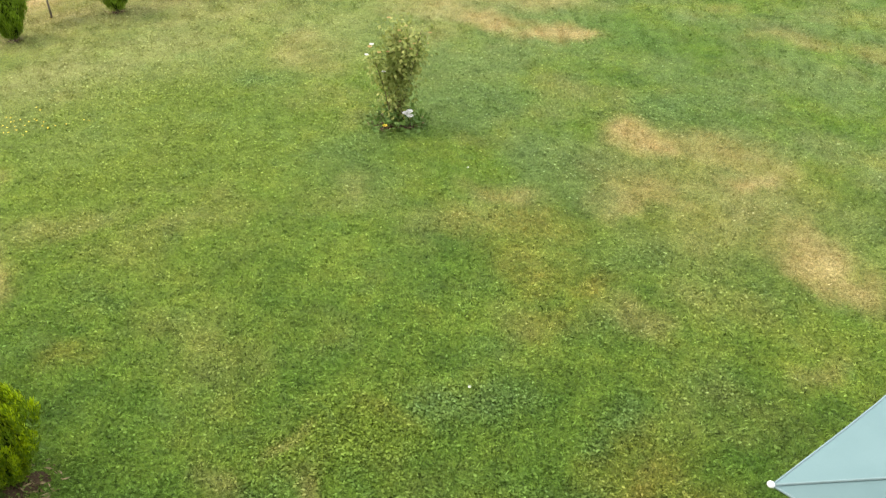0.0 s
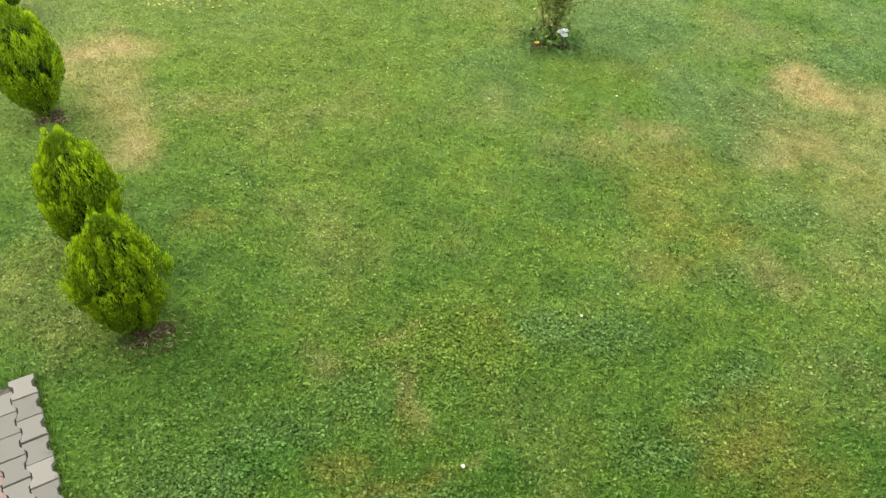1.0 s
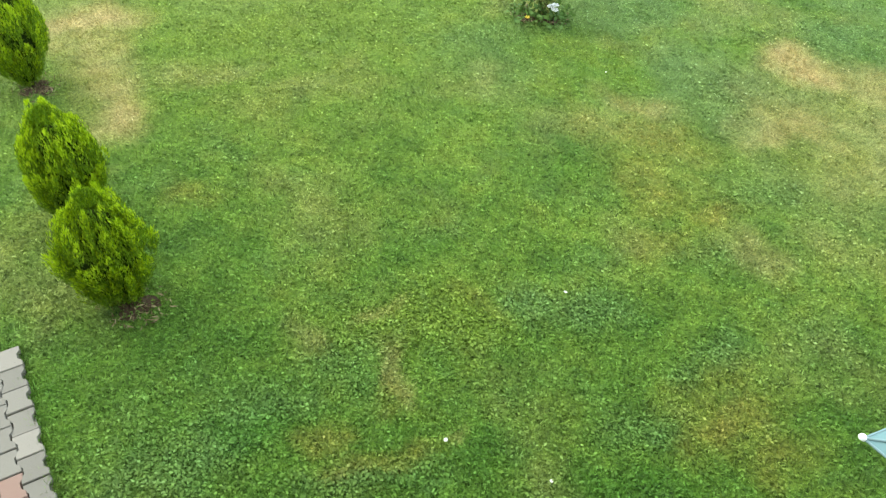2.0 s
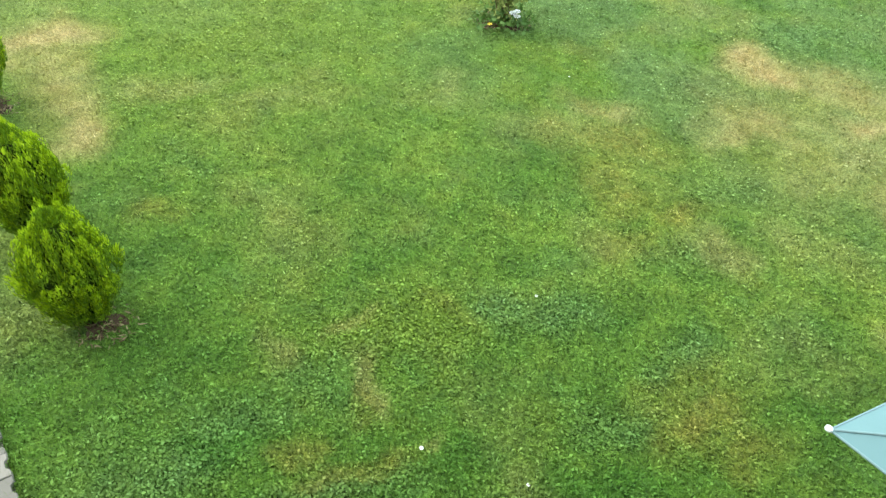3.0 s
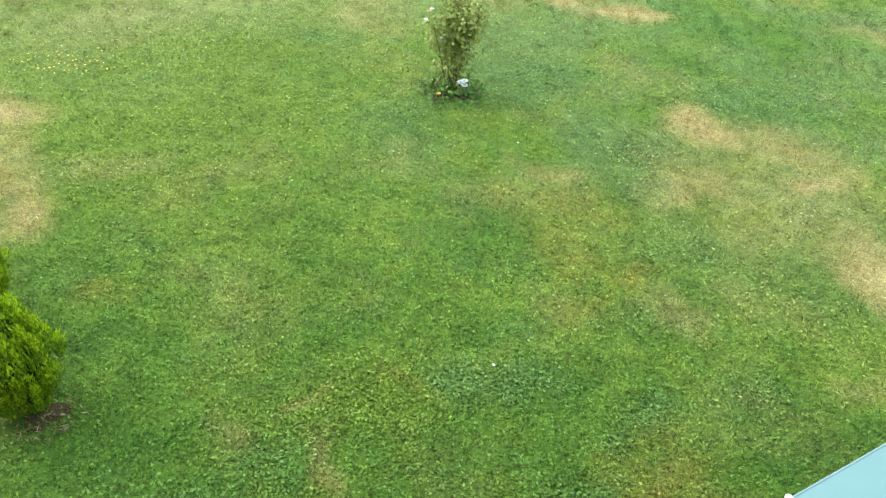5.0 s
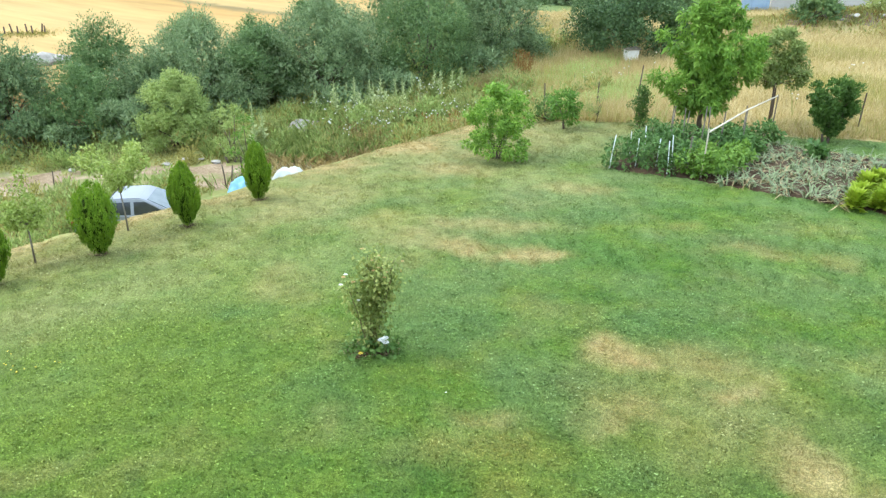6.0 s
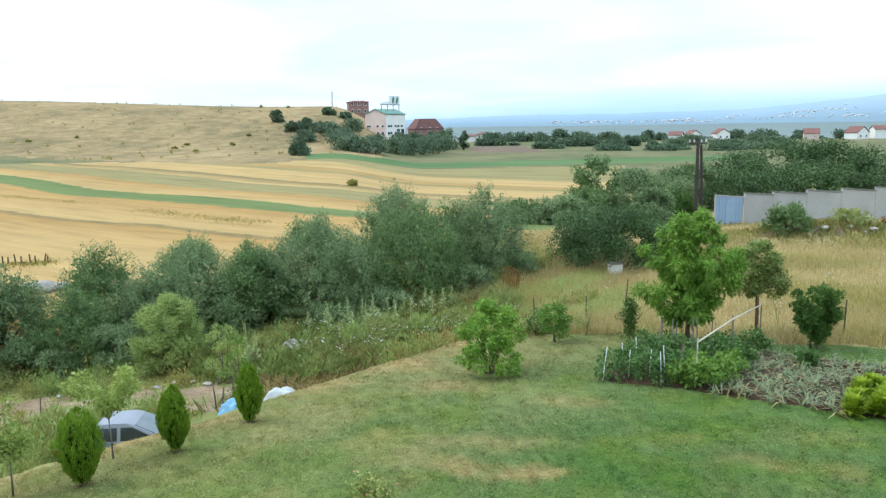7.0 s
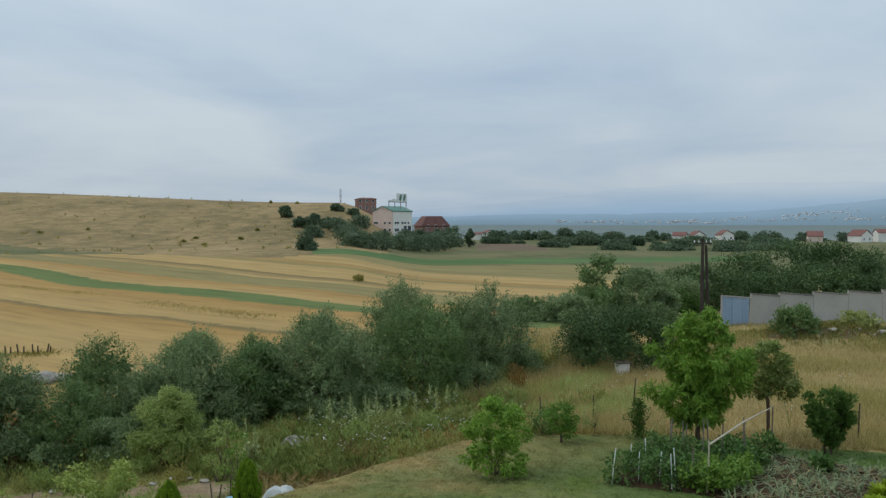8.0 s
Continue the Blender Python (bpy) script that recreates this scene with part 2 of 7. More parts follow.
def lawn_tone(k):
    """Colour of the turf by place: greens at several scales, clover, moss and the dry patches."""
    at = k.n("ShaderNodeAttribute")
    at.attribute_name = "turf"
    rgb = k.n("ShaderNodeSeparateColor")
    k.link(at.outputs["Color"], rgb.inputs[0])
    sep = k.n("ShaderNodeSeparateXYZ")
    k.link(k.where(), sep.inputs[0])
    u = k.math("ADD", k.math("MULTIPLY", sep.outputs["X"], -0.65), k.math("MULTIPLY", sep.outputs["Y"], 0.76))
    grain, blotch = k.noise(9.0, 4, 0.65), k.noise(1.3, 5, 0.62)
    # the slope towards the bank dries out
    slope = k.math("MAXIMUM", k.math("MULTIPLY", k.band(u, 9.5, 17.0), 0.42), k.math("MULTIPLY", k.band(u, 14.8, 17.4), 0.9))
    slope = k.math("MULTIPLY", slope, k.math("ADD", k.band(k.noise(0.5, 4, 0.6), 0.3, 0.62), 0.35))
    broad = k.math("MULTIPLY", k.band(k.noise(0.55, 4), 0.48, 0.7), 0.24)
    dry = k.math("MAXIMUM", k.math("MAXIMUM", rgb.outputs[0], slope), broad)
    dry = k.math("MULTIPLY", dry, k.math("ADD", k.math("ADD", k.math("MULTIPLY", grain, 0.55), 0.12), k.math("MULTIPLY", blotch, 1.15)), True)
    rusty = k.math("MULTIPLY", rgb.outputs[1], k.math("ADD", k.math("MULTIPLY", k.noise(5.0, 4, 0.65), 1.5), -0.12), True)
    clover = k.math("MAXIMUM", rgb.outputs[2], k.math("MULTIPLY", k.band(k.noise(1.7, 4, 0.6, distort=0.5), 0.54, 0.66), 0.4))
    clover = k.math("MULTIPLY", clover, k.math("ADD", k.math("MULTIPLY", k.noise(6.5, 4, 0.6), 1.1), 0.05), True)
    green = k.ramp(k.math("ADD", k.math("MULTIPLY", k.noise(0.9, 5, 0.6), 0.6), k.math("MULTIPLY", k.noise(3.1, 4, 0.6), 0.4)), (0.34, LAWN_DARK), (0.5, LAWN_MID), (0.66, LAWN_LIGHT))
    green = k.mix(k.math("MULTIPLY", k.band(u, 6.0, 13.0), k.math("ADD", k.math("MULTIPLY", k.band(k.noise(0.33, 4, 0.6), 0.36, 0.62), 0.6), 0.14)), green, LAWN_PALE)
    # lusher and darkened for shade close to the house, yellower along the row of thujas, cooler in the middle of the
    # lawn
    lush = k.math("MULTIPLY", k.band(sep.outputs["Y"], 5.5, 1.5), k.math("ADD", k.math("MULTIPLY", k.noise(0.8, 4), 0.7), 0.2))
    green = k.mix(lush, green, LAWN_LUSH_SHADE)
    sunny = k.math("MULTIPLY", k.math("MULTIPLY", k.band(sep.outputs["X"], 0.5, -3.5), k.band(sep.outputs["Y"], 3.5, 7.0)), k.math("MULTIPLY", k.band(u, 14.0, 9.0), 0.38))
    green = k.mix(sunny, green, LAWN_SUNNY)
    cool = k.math("MULTIPLY", k.math("MULTIPLY", k.band(sep.outputs["Y"], 5.0, 8.5), k.band(sep.outputs["X"], -4.0, 0.5)), k.math("MULTIPLY", k.band(k.noise(0.7, 4), 0.34, 0.6), 0.55))
    green = k.mix(cool, green, LAWN_COOL)
    green = k.mix(k.math("MULTIPLY", k.band(at.outputs["Alpha"], 0.5, 0.98), 0.7), green, LAWN_SUNNY)
    green = k.mix(k.math("MULTIPLY", k.band(at.outputs["Alpha"], 0.5, 0.05), 0.9), green, LAWN_LUSH_SHADE)
    green = k.mix(clover, green, LAWN_CLOVER)
    green = k.mix(rusty, green, RUSTY_MOSS)
    straw = k.ramp(k.noise(2.4, 4), (0.35, STRAW_DARK), (0.65, STRAW_LIGHT))
    lumps = k.ramp(k.math("ADD", k.math("MULTIPLY", k.noise(19, 4, 0.7), 0.6), k.math("MULTIPLY", k.noise(4.2, 3), 0.4)), (0.36, (0.70, 0.72, 0.70)), (0.5, (1.0, 1.0, 1.0)), (0.64, (1.30, 1.28, 1.34)))
    return k.mix(1.0, k.mix(dry, green, straw), lumps, "MULTIPLY")


LAWN_DARK, LAWN_MID, LAWN_LIGHT = (0.067, 0.144, 0.018), (0.118, 0.202, 0.024), (0.182, 0.242, 0.032)
LAWN_PALE, LAWN_SUNNY = (0.28, 0.298, 0.107), (0.162, 0.232, 0.024)
# the deep green serves lush patches and the painted shade near the house
LAWN_LUSH_SHADE, LAWN_COOL = (0.065, 0.162, 0.016), (0.147, 0.214, 0.076)
LAWN_CLOVER, RUSTY_MOSS = (0.118, 0.212, 0.055), (0.32, 0.205, 0.045)
STRAW_DARK, STRAW_LIGHT = (0.323, 0.233, 0.081), (0.465, 0.351, 0.147)


def turf_material():
    k = Nodes("turf")
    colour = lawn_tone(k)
    speck = k.noise(55, 2, 0.7)
    # dark specks paint the shaded gaps between blades into the ground colour
    colour = k.mix(k.band(speck, 0.62, 0.40), colour, k.mix(0.5, colour, (0.025, 0.04, 0.010)))
    k.bump(speck, 0.9, 0.03)
    return k.done(colour, 0.9, 0, 0.15)


def blade_material(name, low, high):
    """low, high: how far single blades differ from their place's tone."""
    k = Nodes(name)
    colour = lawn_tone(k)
    tint = k.ramp(k.island(), (0.0, (low, low + 0.04, low - 0.02)), (0.5, (0.99, 1.0, 0.98)), (0.85, (1 + high * 0.45, 1 + high * 0.4, 1 + high * 0.6)), (1.0, (1 + high, 1 + high * 0.93, 1 + high * 2)))
    colour = k.mix(1.0, colour, tint, "MULTIPLY")
    k.done(colour, 0.6, 0, 0.2)
    thin = k.n("ShaderNodeBsdfTranslucent")
    k.link(colour, thin.inputs[0])
    mixer = k.n("ShaderNodeMixShader")
    mixer.inputs[0].default_value = 0.3
    k.link(k.b.outputs[0], mixer.inputs[1])
    k.link(thin.outputs[0], mixer.inputs[2])
    k.link(mixer.outputs[0], k.out.inputs[0])
    return k.m


def crop_rows(name, dark, mid, light, turn, wide, row):
    """A field: slow patches, long streaks along the drills and the harvester's rows."""
    k = Nodes(name)
    along = k.stretch(turn, wide * 14, wide)
    streak = k.noise(1.0, 4, 0.6, along)
    rows = k.noise(1.0, 2, 0.5, k.stretch(turn, row * 30, row))
    patch = k.noise(0.03, 3)
    f = k.math("ADD", k.math("ADD", k.math("MULTIPLY", streak, 0.5), k.math("MULTIPLY", rows, 0.22)), k.math("MULTIPLY", patch, 0.28))
    return k.done(k.ramp(f, (0.34, dark), (0.5, mid), (0.64, light)), 0.95, 0, 0.1)


def field_material():
    """Strips of ripe corn, stubble and one green crop that lie side by side, with drill lines along them."""
    k = Nodes("strip_fields")
    sep = k.n("ShaderNodeSeparateXYZ")
    k.link(k.where(), sep.inputs[0])
    w = k.math("ADD", sep.outputs["Y"], k.math("MULTIPLY", sep.outputs["X"], 0.81))
    bend = k.math("MULTIPLY", k.math("SUBTRACT", k.noise(0.012, 2), 0.5), 26.0)
    ragged = k.math("MULTIPLY", k.math("SUBTRACT", k.noise(0.35, 3), 0.5), 2.2)
    f = k.n("ShaderNodeMapRange")
    f.inputs[1].default_value, f.inputs[2].default_value = 0, 150
    k.link(k.math("ADD", w, k.math("ADD", bend, ragged)), f.inputs[0])
    gold, light, olive, green, edge = (0.35, 0.212, 0.07), (0.40, 0.272, 0.108), (0.24, 0.20, 0.082), (0.128, 0.165, 0.054), (0.18, 0.14, 0.06)
    bands = [(0, gold), (34, light), (44, gold), (45.6, edge), (46.4, light), (61.8, gold), (62.4, green), (68.6, green), (69.2, light), (78, gold), (78.6, olive), (89.5, olive), (90.2, light), (96.8, edge), (97.5, light), (112, light), (112.6, olive), (122, gold), (122.6, edge), (123.4, light), (136, light), (141, olive)]
    x = k.n("ShaderNodeValToRGB")
    el = x.color_ramp.elements
    while len(el) < len(bands):
        el.new(0.5)
    for e, (q, c) in zip(el, bands):
        e.position, e.color = q / 150, (*c, 1)
    k.link(f.outputs[0], x.inputs[0])
    streak = k.noise(1.0, 4, 0.6, k.stretch(-39, 22, 2.6))
    rows = k.noise(1.0, 3, 0.65, k.stretch(-39, 9, 0.8))
    patch = k.noise(0.09, 5, 0.65)
    g = k.math("ADD", k.math("ADD", k.math("MULTIPLY", streak, 0.45), k.math("MULTIPLY", rows, 0.35)), k.math("MULTIPLY", patch, 0.2))
    tone = k.ramp(g, (0.37, (0.78, 0.79, 0.79)), (0.5, (1.0, 1.0, 1.0)), (0.63, (1.16, 1.16, 1.17)))
    weedy = k.math("MULTIPLY", k.band(k.noise(0.11, 4, 0.6, k.stretch(-39, 5, 1)), 0.60, 0.72), 0.45)
    colour = k.mix(1.0, k.mix(weedy, x.outputs[0], (0.15, 0.145, 0.05)), tone, "MULTIPLY")
    return k.done(colour, 0.95, 0, 0.1)


def hill_material():
    """Dry grazed hillside: straw, olive and bare earth in loose patches, faint terraces across the slope."""
    k = Nodes("dry_hillside")
    big = k.noise(0.05, 5, 0.65, k.stretch(4, 1.3, 2.6, 1))
    mid = k.noise(0.3, 5, 0.7, k.stretch(-6, 1.2, 1.8, 1))
    fine = k.noise(1.1, 4, 0.7, k.stretch(0, 1, 1.5, 1))
    f = k.math("ADD", k.math("ADD", k.math("MULTIPLY", big, 0.45), k.math("MULTIPLY", mid, 0.38)), k.math("MULTIPLY", fine, 0.17))
    return k.done(k.ramp(f, (0.38, (0.13, 0.108, 0.052)), (0.46, (0.21, 0.16, 0.075)), (0.53, (0.295, 0.212, 0.10)), (0.62, (0.39, 0.28, 0.145))), 0.95, 0, 0.1)


def track_material():
    """Packed earth with paler wheel ruts, stones and thin grass."""
    k = Nodes("dirt_track")
    f = k.math("ADD", k.math("MULTIPLY", k.noise(0.7, 4, 0.6, k.stretch(-12, 3, 1)), 0.6), k.math("MULTIPLY", k.noise(9, 3, 0.7), 0.4))
    earth = k.ramp(f, (0.36, (0.15, 0.10, 0.055)), (0.5, (0.28, 0.205, 0.13)), (0.64, (0.43, 0.345, 0.24)))
    grass = k.math("MULTIPLY", k.band(k.noise(0.9, 5, 0.65, k.stretch(-12, 2.5, 1)), 0.46, 0.58), 0.8)
    k.bump(k.noise(9, 3, 0.7), 0.6, 0.05)
    return k.done(k.mix(grass, earth, (0.17, 0.19, 0.06)), 0.95, 0, 0.1)


M_TURF = turf_material()
M_BLADE = blade_material("grass_blade", 0.24, 1.2)
M_BLADE_SOFT = blade_material("soft_grass_blade", 0.76, 0.22)
M_CLOVER = blade_material("clover_leaf", 0.6, 0.8)
M_MEADOW = surface("meadow_soil", (0.22, 0.18, 0.075), (0.44, 0.34, 0.15), 0.25, 0.95, fine=6, spec=0.1)
M_ROUGH = surface("rough_ground", (0.12, 0.16, 0.042), (0.30, 0.265, 0.10), 0.45, 0.95, fine=7, spec=0.1)
M_TRACK = track_material()
M_FIELD = field_material()
M_MAIZE = crop_rows("maize_field", (0.06, 0.112, 0.036), (0.088, 0.152, 0.05), (0.13, 0.195, 0.072), 8, 3.0, 1.0)
M_HILL = hill_material()
M_PLAIN = surface("far_plain", (0.075, 0.10, 0.04), (0.21, 0.18, 0.085), 0.035, 0.95, fine=0.22, spec=0.1)
# distance haze put into the base colour: muted bluish grey-green
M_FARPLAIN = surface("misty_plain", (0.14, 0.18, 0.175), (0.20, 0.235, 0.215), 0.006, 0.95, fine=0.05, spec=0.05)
M_MULLEIN = leafage("mullein_leaves", (0.27, 0.33, 0.131), (0.40, 0.45, 0.197), (0.54, 0.57, 0.271), 0.2, 2.0)
M_PLOUGH = surface("ploughed_field", (0.12, 0.088, 0.06), (0.20, 0.145, 0.10), 0.1, 0.95, fine=1, spec=0.1)
M_SOIL = surface("garden_soil", (0.04, 0.025, 0.014), (0.105, 0.068, 0.04), 1.2, 0.95, fine=20, spec=0.1, bump=0.8, depth=0.04)

M_THUJA = leafage("thuja_sprays", (0.07, 0.14, 0.007), (0.165, 0.28, 0.010), (0.32, 0.44, 0.021), 0.2, 9, tall=3.0)
M_THUJA_TIP = leafage("thuja_new_growth", (0.25, 0.38, 0.010), (0.40, 0.54, 0.016), (0.54, 0.67, 0.033), 0.25, 9, tall=3.0)
M_THUJA_FARTIP = leafage("dark_thuja_new_growth", (0.13, 0.24, 0.016), (0.21, 0.34, 0.025), (0.31, 0.44, 0.041), 0.25, 6, tall=3.0)
M_THUJA_FAR = leafage("dark_thuja_sprays", (0.075, 0.15, 0.010), (0.15, 0.265, 0.016), (0.23, 0.35, 0.029), 0.2, 6, tall=3.0)
M_WOOD = surface("bark", (0.07, 0.05, 0.035), (0.17, 0.13, 0.095), 6, 0.9, fine=40, bump=0.7)
M_STICK = surface("weathered_timber", (0.12, 0.10, 0.08), (0.27, 0.235, 0.19), 5, 0.9, fine=60, bump=0.5)
M_PALEPOLE = surface("peeled_pole", (0.42, 0.36, 0.26), (0.62, 0.56, 0.44), 5, 0.8, fine=50)
M_WILLOW = leafage("willow_leaves", (0.085, 0.14, 0.054), (0.195, 0.275, 0.118), (0.36, 0.435, 0.215), 0.36, 0.9)
M_WILLOW_DARK = leafage("dark_shrub_leaves", (0.062, 0.122, 0.041), (0.138, 0.222, 0.074), (0.265, 0.355, 0.13), 0.34, 0.9)
M_LIME = leafage("light_shrub_leaves", (0.19, 0.26, 0.064), (0.325, 0.41, 0.119), (0.48, 0.54, 0.189), 0.35, 0.5)
M_PEACH = leafage("peach_leaves", (0.085, 0.17, 0.021), (0.175, 0.315, 0.041), (0.33, 0.50, 0.074), 0.38, 0.9)
M_PLUM = leafage("plum_leaves", (0.12, 0.165, 0.041), (0.20, 0.26, 0.066), (0.31, 0.37, 0.107), 0.3, 1.0)
M_CHERRY = leafage("cherry_leaves", (0.075, 0.155, 0.021), (0.14, 0.275, 0.037), (0.25, 0.42, 0.070), 0.35, 0.8)
M_YOUNG = leafage("young_tree_leaves", (0.16, 0.22, 0.033), (0.30, 0.38, 0.082), (0.48, 0.54, 0.172), 0.35, 1.2)
M_DARKBUSH = leafage("laurel_leaves", (0.05, 0.105, 0.020), (0.095, 0.18, 0.034), (0.17, 0.27, 0.061), 0.25, 1.0)
M_ROSELEAF = leafage("rose_leaves", (0.14, 0.19, 0.045), (0.285, 0.335, 0.086), (0.53, 0.50, 0.164), 0.3, 3.0)
M_WEED = leafage("weed_leaves", (0.16, 0.20, 0.056), (0.30, 0.345, 0.107), (0.50, 0.50, 0.189), 0.45, 0.4)
M_HAY = leafage("dry_grass", (0.31, 0.235, 0.09), (0.48, 0.38, 0.165), (0.66, 0.54, 0.27), 0.45, 0.25)
M_RUST = leafage("rusty_dock_stems", (0.17, 0.09, 0.025), (0.27, 0.155, 0.045), (0.37, 0.235, 0.074), 0.2, 1.0)
M_OLIVE = leafage("olive_meadow_weeds", (0.19, 0.19, 0.049), (0.33, 0.30, 0.086), (0.50, 0.43, 0.139), 0.45, 0.3)
M_TOMATO = leafage("tomato_leaves", (0.045, 0.108, 0.025), (0.088, 0.175, 0.039), (0.16, 0.26, 0.067), 0.25, 2.0)
M_BEAN = leafage("bean_leaves", (0.075, 0.145, 0.021), (0.145, 0.26, 0.034), (0.26, 0.39, 0.066), 0.3, 2.0)
M_ONION = leafage("onion_leaves", (0.115, 0.16, 0.07), (0.20, 0.25, 0.118), (0.31, 0.355, 0.185), 0.2, 2.0)
M_ONIONDRY = leafage("withered_onion_leaves", (0.17, 0.12, 0.049), (0.30, 0.225, 0.102), (0.46, 0.37, 0.193), 0.2, 2.0)
M_LETTUCE = leafage("lettuce_leaves", (0.18, 0.27, 0.015), (0.30, 0.40, 0.025), (0.46, 0.54, 0.061), 0.35, 3.0)
M_THICKET = leafage("thicket_leaves", (0.028, 0.06, 0.020), (0.072, 0.13, 0.041), (0.17, 0.25, 0.082), 0.2, 0.2)
M_FARTREE = leafage("far_tree_leaves", (0.07, 0.112, 0.064), (0.115, 0.172, 0.094), (0.17, 0.235, 0.127), 0.25, 0.06)
M_PETAL = surface("white_petals", (0.62, 0.61, 0.55), (0.76, 0.75, 0.70), 20, 0.6)
M_YELLOWPETAL = surface("yellow_petals", (0.62, 0.45, 0.03), (0.78, 0.62, 0.08), 20, 0.6)
M_BLOOMS = leafage("faded_rose_blooms", (0.36, 0.17, 0.057), (0.48, 0.30, 0.123), (0.58, 0.46, 0.213), 0.2, 3.0)
M_ROCK = surface("pale_rock", (0.22, 0.195, 0.16), (0.44, 0.405, 0.345), 2.0, 0.9, fine=14, bump=0.7, depth=0.04)


# ---------------------------------------------------------------- geometry helpers
def quick_mesh(name, verts, faces, material=None, smooth=False):
    """A mesh from arrays: verts n x 3, faces m x k (all faces with k corners)."""
    me = bpy.data.meshes.new(name)
    verts, faces = np.asarray(verts, np.float32), np.asarray(faces, np.int32)
    me.vertices.add(len(verts))
    me.vertices.foreach_set("co", verts.ravel())
    me.loops.add(faces.size)
    me.loops.foreach_set("vertex_index", faces.ravel())
    me.polygons.add(len(faces))
    me.polygons.foreach_set("loop_start", np.arange(0, faces.size, faces.shape[1], dtype=np.int32))
    if smooth:
        me.polygons.foreach_set("use_smooth", np.ones(len(faces), bool))
    if material:
        me.materials.append(material)
    me.update(calc_edges=True)
    me.validate()
    return me


def part(name, shape, material, parent=None, label="", smooth=False):
    """Links a bmesh, or a mesh, as ONE mesh object under a thing or under a part."""
    if isinstance(shape, bmesh.types.BMesh):
        me = bpy.data.meshes.new(name)
        bmesh.ops.recalc_face_normals(shape, faces=shape.faces)
        shape.to_mesh(me)
        shape.free()
        me.materials.append(material)
        if smooth:
            me.polygons.foreach_set("use_smooth", np.ones(len(me.polygons), bool))
    else:
        me = shape
    ob = new(name, me)
    if parent:
        ob.parent = parent
    return tagged(ob, label)


def thing(name, m, label, category, group="", kind=""):
    ob = new(name)
    ob.empty_display_size = 0.2
    ob.matrix_basis = m
    return tagged(ob, label, category, group, kind)


def smooth_step(a, b, x):
    t = np.clip((np.asarray(x, float) - a) / (b - a), 0, 1)
    return t * t * (3 - 2 * t)


def bank_edge(v):
    return 17 + 0.1 * np.clip(v - 6, 0, 20)


def ground_z(x, y):
    """Height of the land: a lawn that tips over into a stream valley, fields beyond, a dry hill behind them."""
    x, y = np.asarray(x, float), np.asarray(y, float)
    r = np.hypot(x, y)
    s = 4 * np.log1p(np.exp(np.clip((r - 10) / 4, -30, 30)))
    s = np.where(r > 125, r - 10, s)
    zb = -4 * (1 - np.exp(-s / 55))
    u, v = -0.65 * x + 0.76 * y, 0.76 * x + 0.65 * y
    depth = np.clip(3.1 - 0.103 * (v - 7.8), 0, 3.9)
    p = (0.2 * np.clip((u - 4) / 10.5, 0, 1.3) ** 1.6 + 0.75 * smooth_step(0, 3.4, u - bank_edge(v))
         + 0.1 * smooth_step(27, 32, u) - 0.75 * smooth_step(35, 44, u) - 0.3 * smooth_step(44, 110, u))
    az = np.degrees(np.arctan2(x, y))
    rise = smooth_step(0.5, 7.8, -az) * smooth_step(175, 120, -az)
    hill = rise * (3.0 * smooth_step(60, 200, r) + (15.5 + 3 * smooth_step(10, 30, -az)) * smooth_step(190, 360, r))
    hill = hill * (1 - smooth_step(420, 900, r) * 0.8)
    mound = 1.1 * np.exp(-((x - 25) / 5.5) ** 2 - ((y - 49) / 2.2) ** 2)
    return zb - depth * p + hill + mound


def on(x, y, dz=0.0):
    return Vector((x, y, float(ground_z(x, y)) + dz))


def stand(x, y, turn=0, scale=1.0, sink=0.02, wide=None):
    m = Matrix.Translation(on(x, y, -sink)) @ pose(0, 0, 0, 0, 0, turn)
    return m @ Matrix.Diagonal((wide or scale, wide or scale, scale, 1))


def unit(a):
    return a / (np.linalg.norm(a, axis=-1, keepdims=True) + 1e-9)


def leaf_mesh(name, at, way, face, length, width, material):
    """Leaves as small bent rhombs: at n x 3, way along the leaf, face roughly its normal."""
    n = len(at)
    way, face = unit(way), unit(face)
    side = unit(np.cross(way, face))
    up = np.cross(side, way)
    length, width = np.broadcast_to(length, n)[:, None], np.broadcast_to(width, n)[:, None]
    v = np.stack([at, at + way * length * 0.45 + side * width * 0.5 + up * width * 0.18,
                  at + way * length, at + way * length * 0.45 - side * width * 0.5 + up * width * 0.18], 1)
    return quick_mesh(name, v.reshape(-1, 3), np.arange(4 * n).reshape(-1, 4), material)


def tube(bm, points, radii, sides=7):
    """A tapered, capped tube along points."""
    rings = []
    pts = [Vector(p) for p in points]
    for i, p in enumerate(pts):
        d = (pts[min(i + 1, len(pts) - 1)] - pts[max(i - 1, 0)]).normalized()
        a = d.orthogonal().normalized()
        b = d.cross(a)
        rings.append([bm.verts.new(p + radii[i] * (math.cos(t) * a + math.sin(t) * b)) for t in np.linspace(0, 2 * math.pi, sides, endpoint=False)])
    for r0, r1 in zip(rings, rings[1:]):
        # rings may start at different turns: join to the nearest corner
        k = min(range(sides), key=lambda j: sum((r0[i].co - r1[(i + j) % sides].co).length for i in range(sides)))
        for i in range(sides):
            bm.faces.new((r0[i], r0[(i + 1) % sides], r1[(i + 1 + k) % sides], r1[(i + k) % sides]))
    bm.faces.new(rings[0][::-1])
    bm.faces.new(rings[-1])


